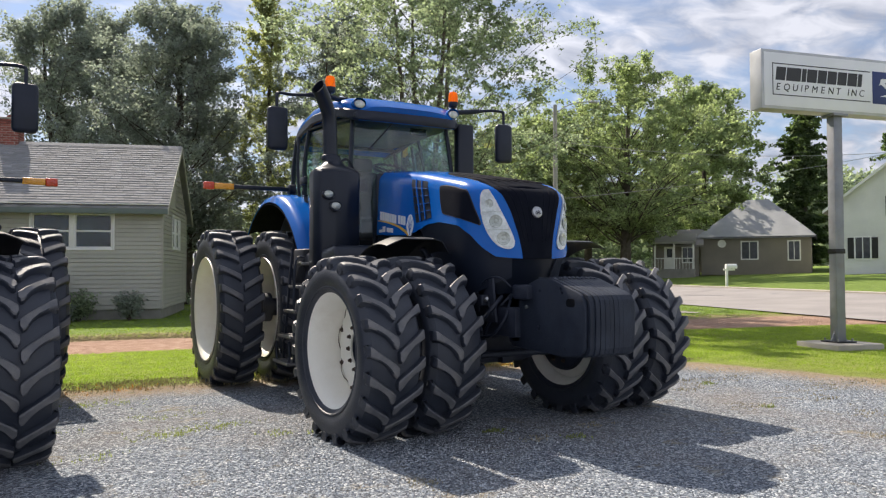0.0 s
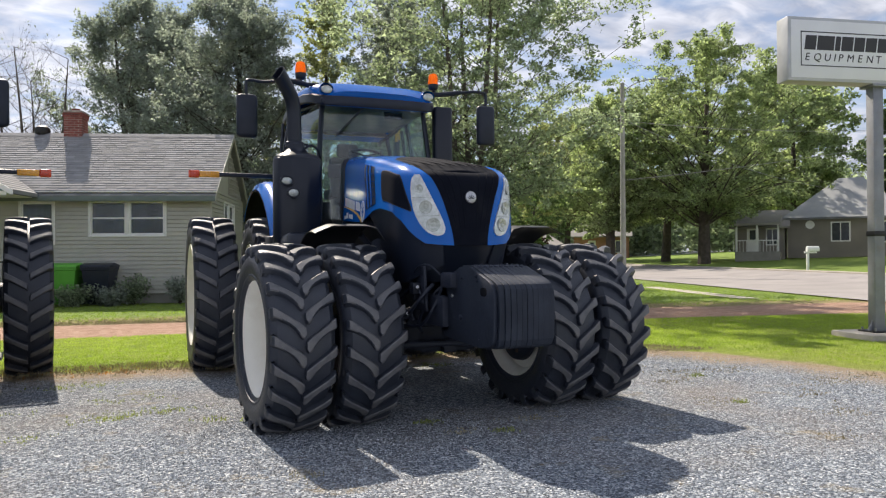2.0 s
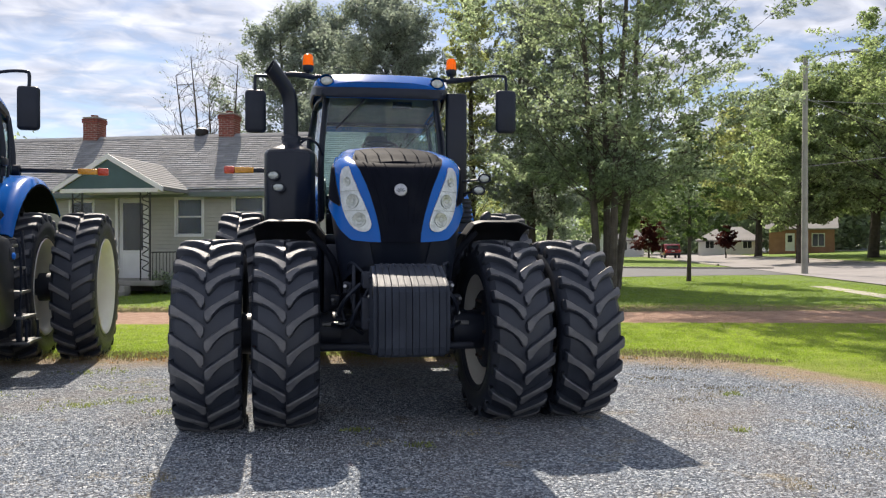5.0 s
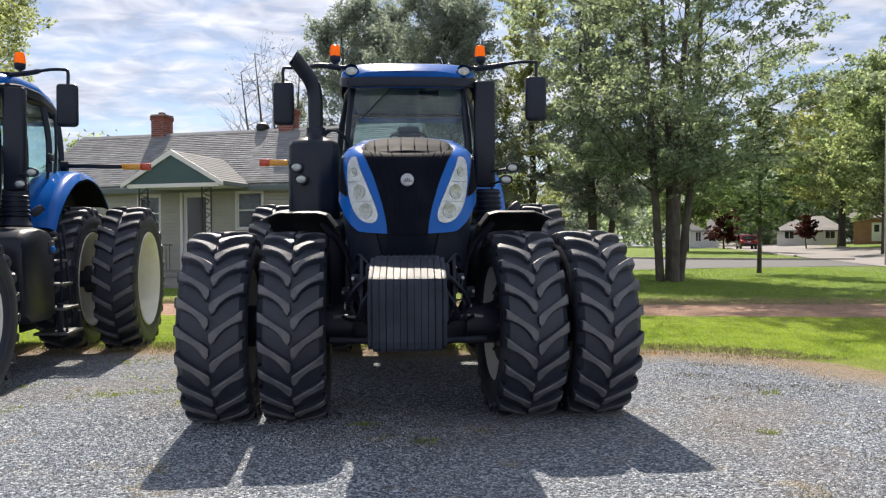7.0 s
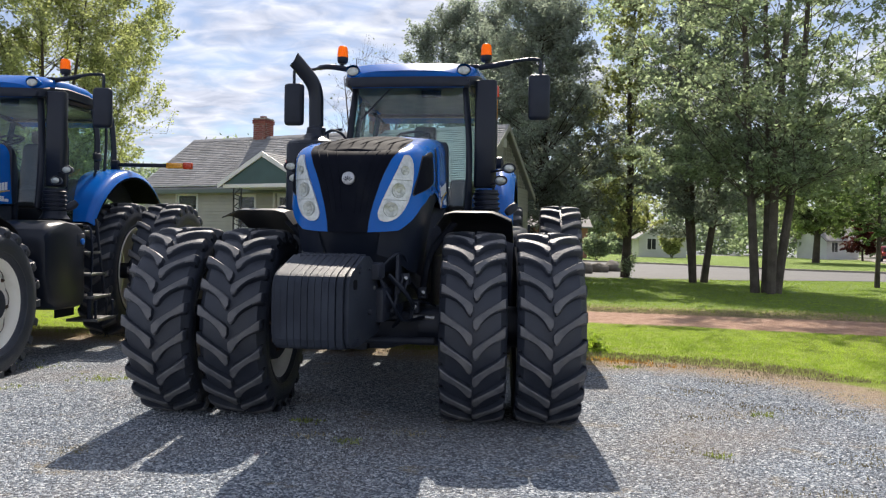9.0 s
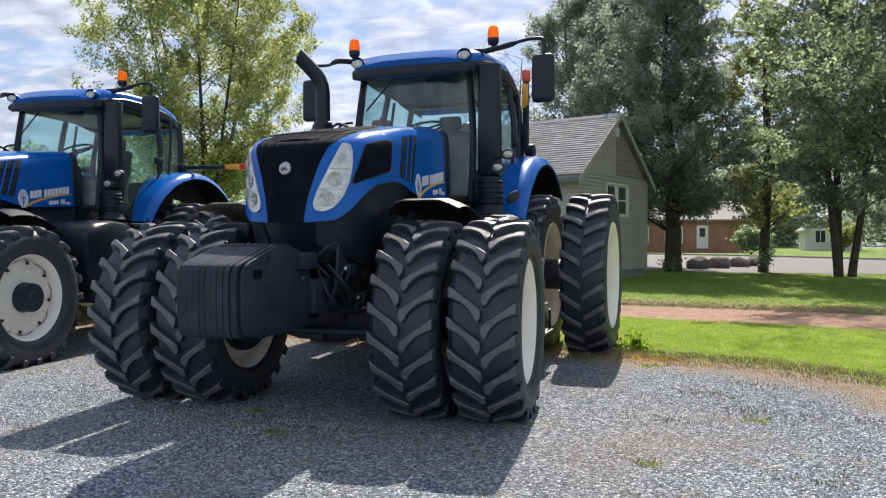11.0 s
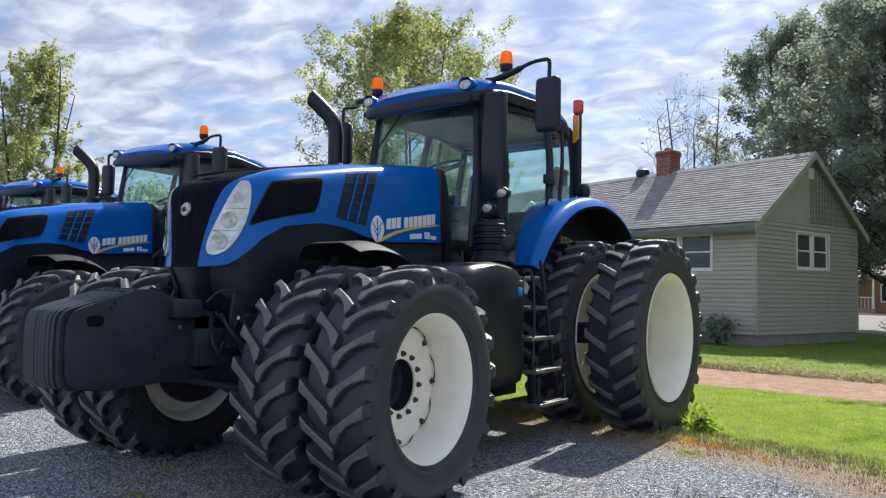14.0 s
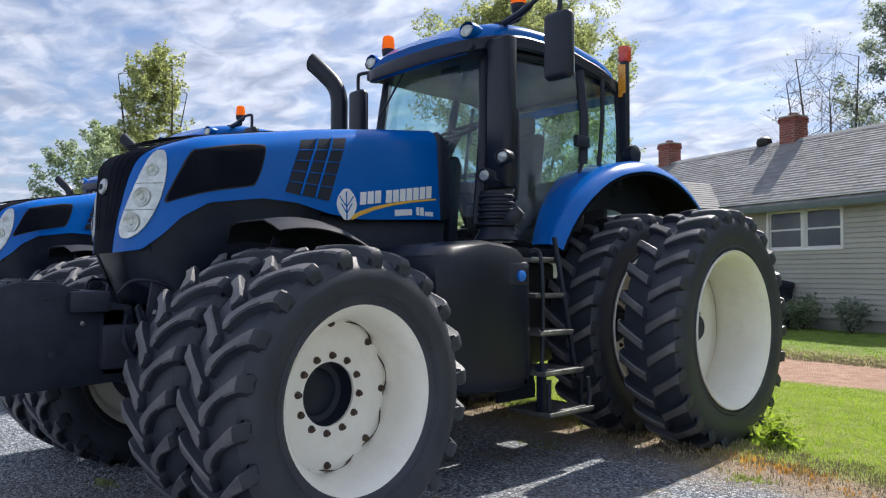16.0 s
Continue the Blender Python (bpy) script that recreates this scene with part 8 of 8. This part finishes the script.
def in_house(x, y):
    q = Vector((x - HC[0], y - HC[1]))
    a, b = q.dot(Vector((-0.957, 0.29))), q.dot(Vector((0.29, 0.957)))
    return -0.1 < a < HLEN + 0.1 and -0.1 < b < HDEEP + 0.1


blades("grass", scatter(34000, -10, 13, 2.2, 8.2, lambda x, y, r: lot(x, y) < -0.15 - 0.25 * r.random() ** 2 and y < curve(DIRT_NEAR, x) - 0.12 * r.random(), 1), 0.021, 0.0038, 1, M_GRASS, "short bright mown grass")
blades("grass", scatter(22000, -12, 18, 8.5, 26, lambda x, y, r: y > curve(DIRT_FAR, x) + 1.2 * r.random() and not in_house(x, y) and x * RV.x + y * RV.y < 13.3, 2), 0.028, 0.007, 2, M_LAWN, "mown lawn grass")
blades("grass", scatter(20000, 3.5, 16, -9, 6, lambda x, y, r: lot(x, y) < -0.15 - 0.4 * r.random() ** 2 and y < curve(DIRT_NEAR, x) - 0.12 * r.random() and x * RV.x + y * RV.y < 13.3 and (y < 2.2 or x > 13), 8), 0.021, 0.0038, 8, M_GRASS, "short mown grass round the sign")
blades("dry_grass", scatter(5000, -8, 8, 2, 4.4, lambda x, y, r: -0.35 < lot(x, y) < 0.7 * r.random(), 3), 0.028, 0.004, 3, M_STRAW, "dry straw-coloured grass along the gravel's edge")
blades("dry_grass", scatter(7000, -10, 10, 8.5, 12.5, lambda x, y, r: -0.1 < y - curve(DIRT_FAR, x) < 1.5 * r.random(), 4), 0.026, 0.006, 4, M_STRAW, "dry straw-coloured grass along the lane")
shrub(2.16, 3.62, 0.09, 0.16, 95, M_GRASS, "low bright green weed at the foot of a tyre", 420, 0.045)
shrub(1.45, 4.1, 0.08, 0.18, 94, M_GRASS, "low bright green weed at the foot of a tyre", 300, 0.04)
_red = []
_rr = random.Random(14)
for cx, cy, n, s in ((2.5, 3.0, 120, 0.16), (2.05, 3.1, 70, 0.12), (3.0, 2.75, 26, 0.12), (-3.6, 3.7, 60, 0.35), (-2.8, 3.55, 60, 0.3)):
    for _ in range(n):
        _red.append((cx + _rr.gauss(0, s), cy + _rr.gauss(0, s * 0.55), 0.004))
blades("weeds", _red, 0.030, 0.0045, 15, M_REDWEED, "low orange-red weeds at the gravel's edge", "weeds", 3)


def patches(spots, seed):
    rng = random.Random(seed)
    return [(cx + rng.gauss(0, w), cy + rng.gauss(0, w * 0.7), 0.0) for cx, cy, n, w in spots for _ in range(int(n * 0.8))]


blades("weeds", patches(((-2.75, 0.75, 90, 0.15), (-2.3, 0.9, 50, 0.14), (-1.9, 0.3, 26, 0.1), (-3.2, 2.6, 70, 0.22), (-3.4, 0.2, 26, 0.14), (-3.9, 1.2, 60, 0.2), (-2.6, 1.6, 44, 0.2), (-0.35, -0.5, 40, 0.07), (0.1, -1.0, 30, 0.06), (2.4, 2.6, 70, 0.08), (1.95, 4.4, 200, 0.09), (1.5, 3.9, 110, 0.12), (0.6, 3.3, 80, 0.15), (0.9, 2.4, 60, 0.12), (2.6, -0.9, 26, 0.05), (3.3, 0.4, 30, 0.07)), 9), 0.019, 0.0065, 7, M_WEED, "sparse yellow-green weeds in the gravel", "weeds", 3)
blades("dry_weeds", patches(((2.9, 1.3, 60, 0.16), (3.3, 0.6, 70, 0.2), (2.7, 0.2, 46, 0.14), (3.4, 1.9, 60, 0.2), (2.5, -0.8, 44, 0.14), (3.1, -1.6, 36, 0.12), (3.9, 0.6, 50, 0.2), (4.3, -0.5, 60, 0.24), (3.6, -0.9, 40, 0.16), (4.6, -1.6, 60, 0.2), (5.0, -0.4, 70, 0.22), (2.3, -2.2, 22, 0.09), (-1.6, -1.6, 22, 0.1), (0.5, -0.7, 34, 0.08), (-0.2, -0.9, 26, 0.07)), 19), 0.016, 0.0055, 17, M_STRAW, "sparse straw-coloured dead weeds in the gravel", "weeds", 3)


def stones():
    rng = random.Random(21)
    verts, faces = [], []
    while len(verts) < 5 * 62000:
        x, y = rng.uniform(-5, 6), rng.uniform(-4.2, 3.3)
        if lot(x, y) < 0.5 * rng.random():
            continue
        s = rng.uniform(0.004, 0.0080) * (1.4 if rng.random() < 0.04 else 1)
        a = rng.uniform(0, 6.28)
        b = len(verts)
        for px, py in ((-1, -0.9), (1.1, -0.8), (0.9, 1), (-0.8, 0.9)):
            q = (px * s * rng.uniform(0.7, 1.2), py * s * rng.uniform(0.6, 1.0))
            verts.append((x + q[0] * math.cos(a) - q[1] * math.sin(a), y + q[0] * math.sin(a) + q[1] * math.cos(a), -0.003))
        verts.append((x + rng.gauss(0, 0.35) * s, y + rng.gauss(0, 0.35) * s, s * rng.uniform(0.5, 0.95)))
        faces += [(b, b + 1, b + 4), (b + 1, b + 2, b + 4), (b + 2, b + 3, b + 4), (b + 3, b, b + 4)]
    me = bpy.data.meshes.new("loose_stones")
    me.from_pydata(verts, [], faces)
    me.materials.append(M_STONE)
    tagged(new("loose_stones", me), "loose grey crushed stones on the lot", "gravel", kind="stuff")


stones()
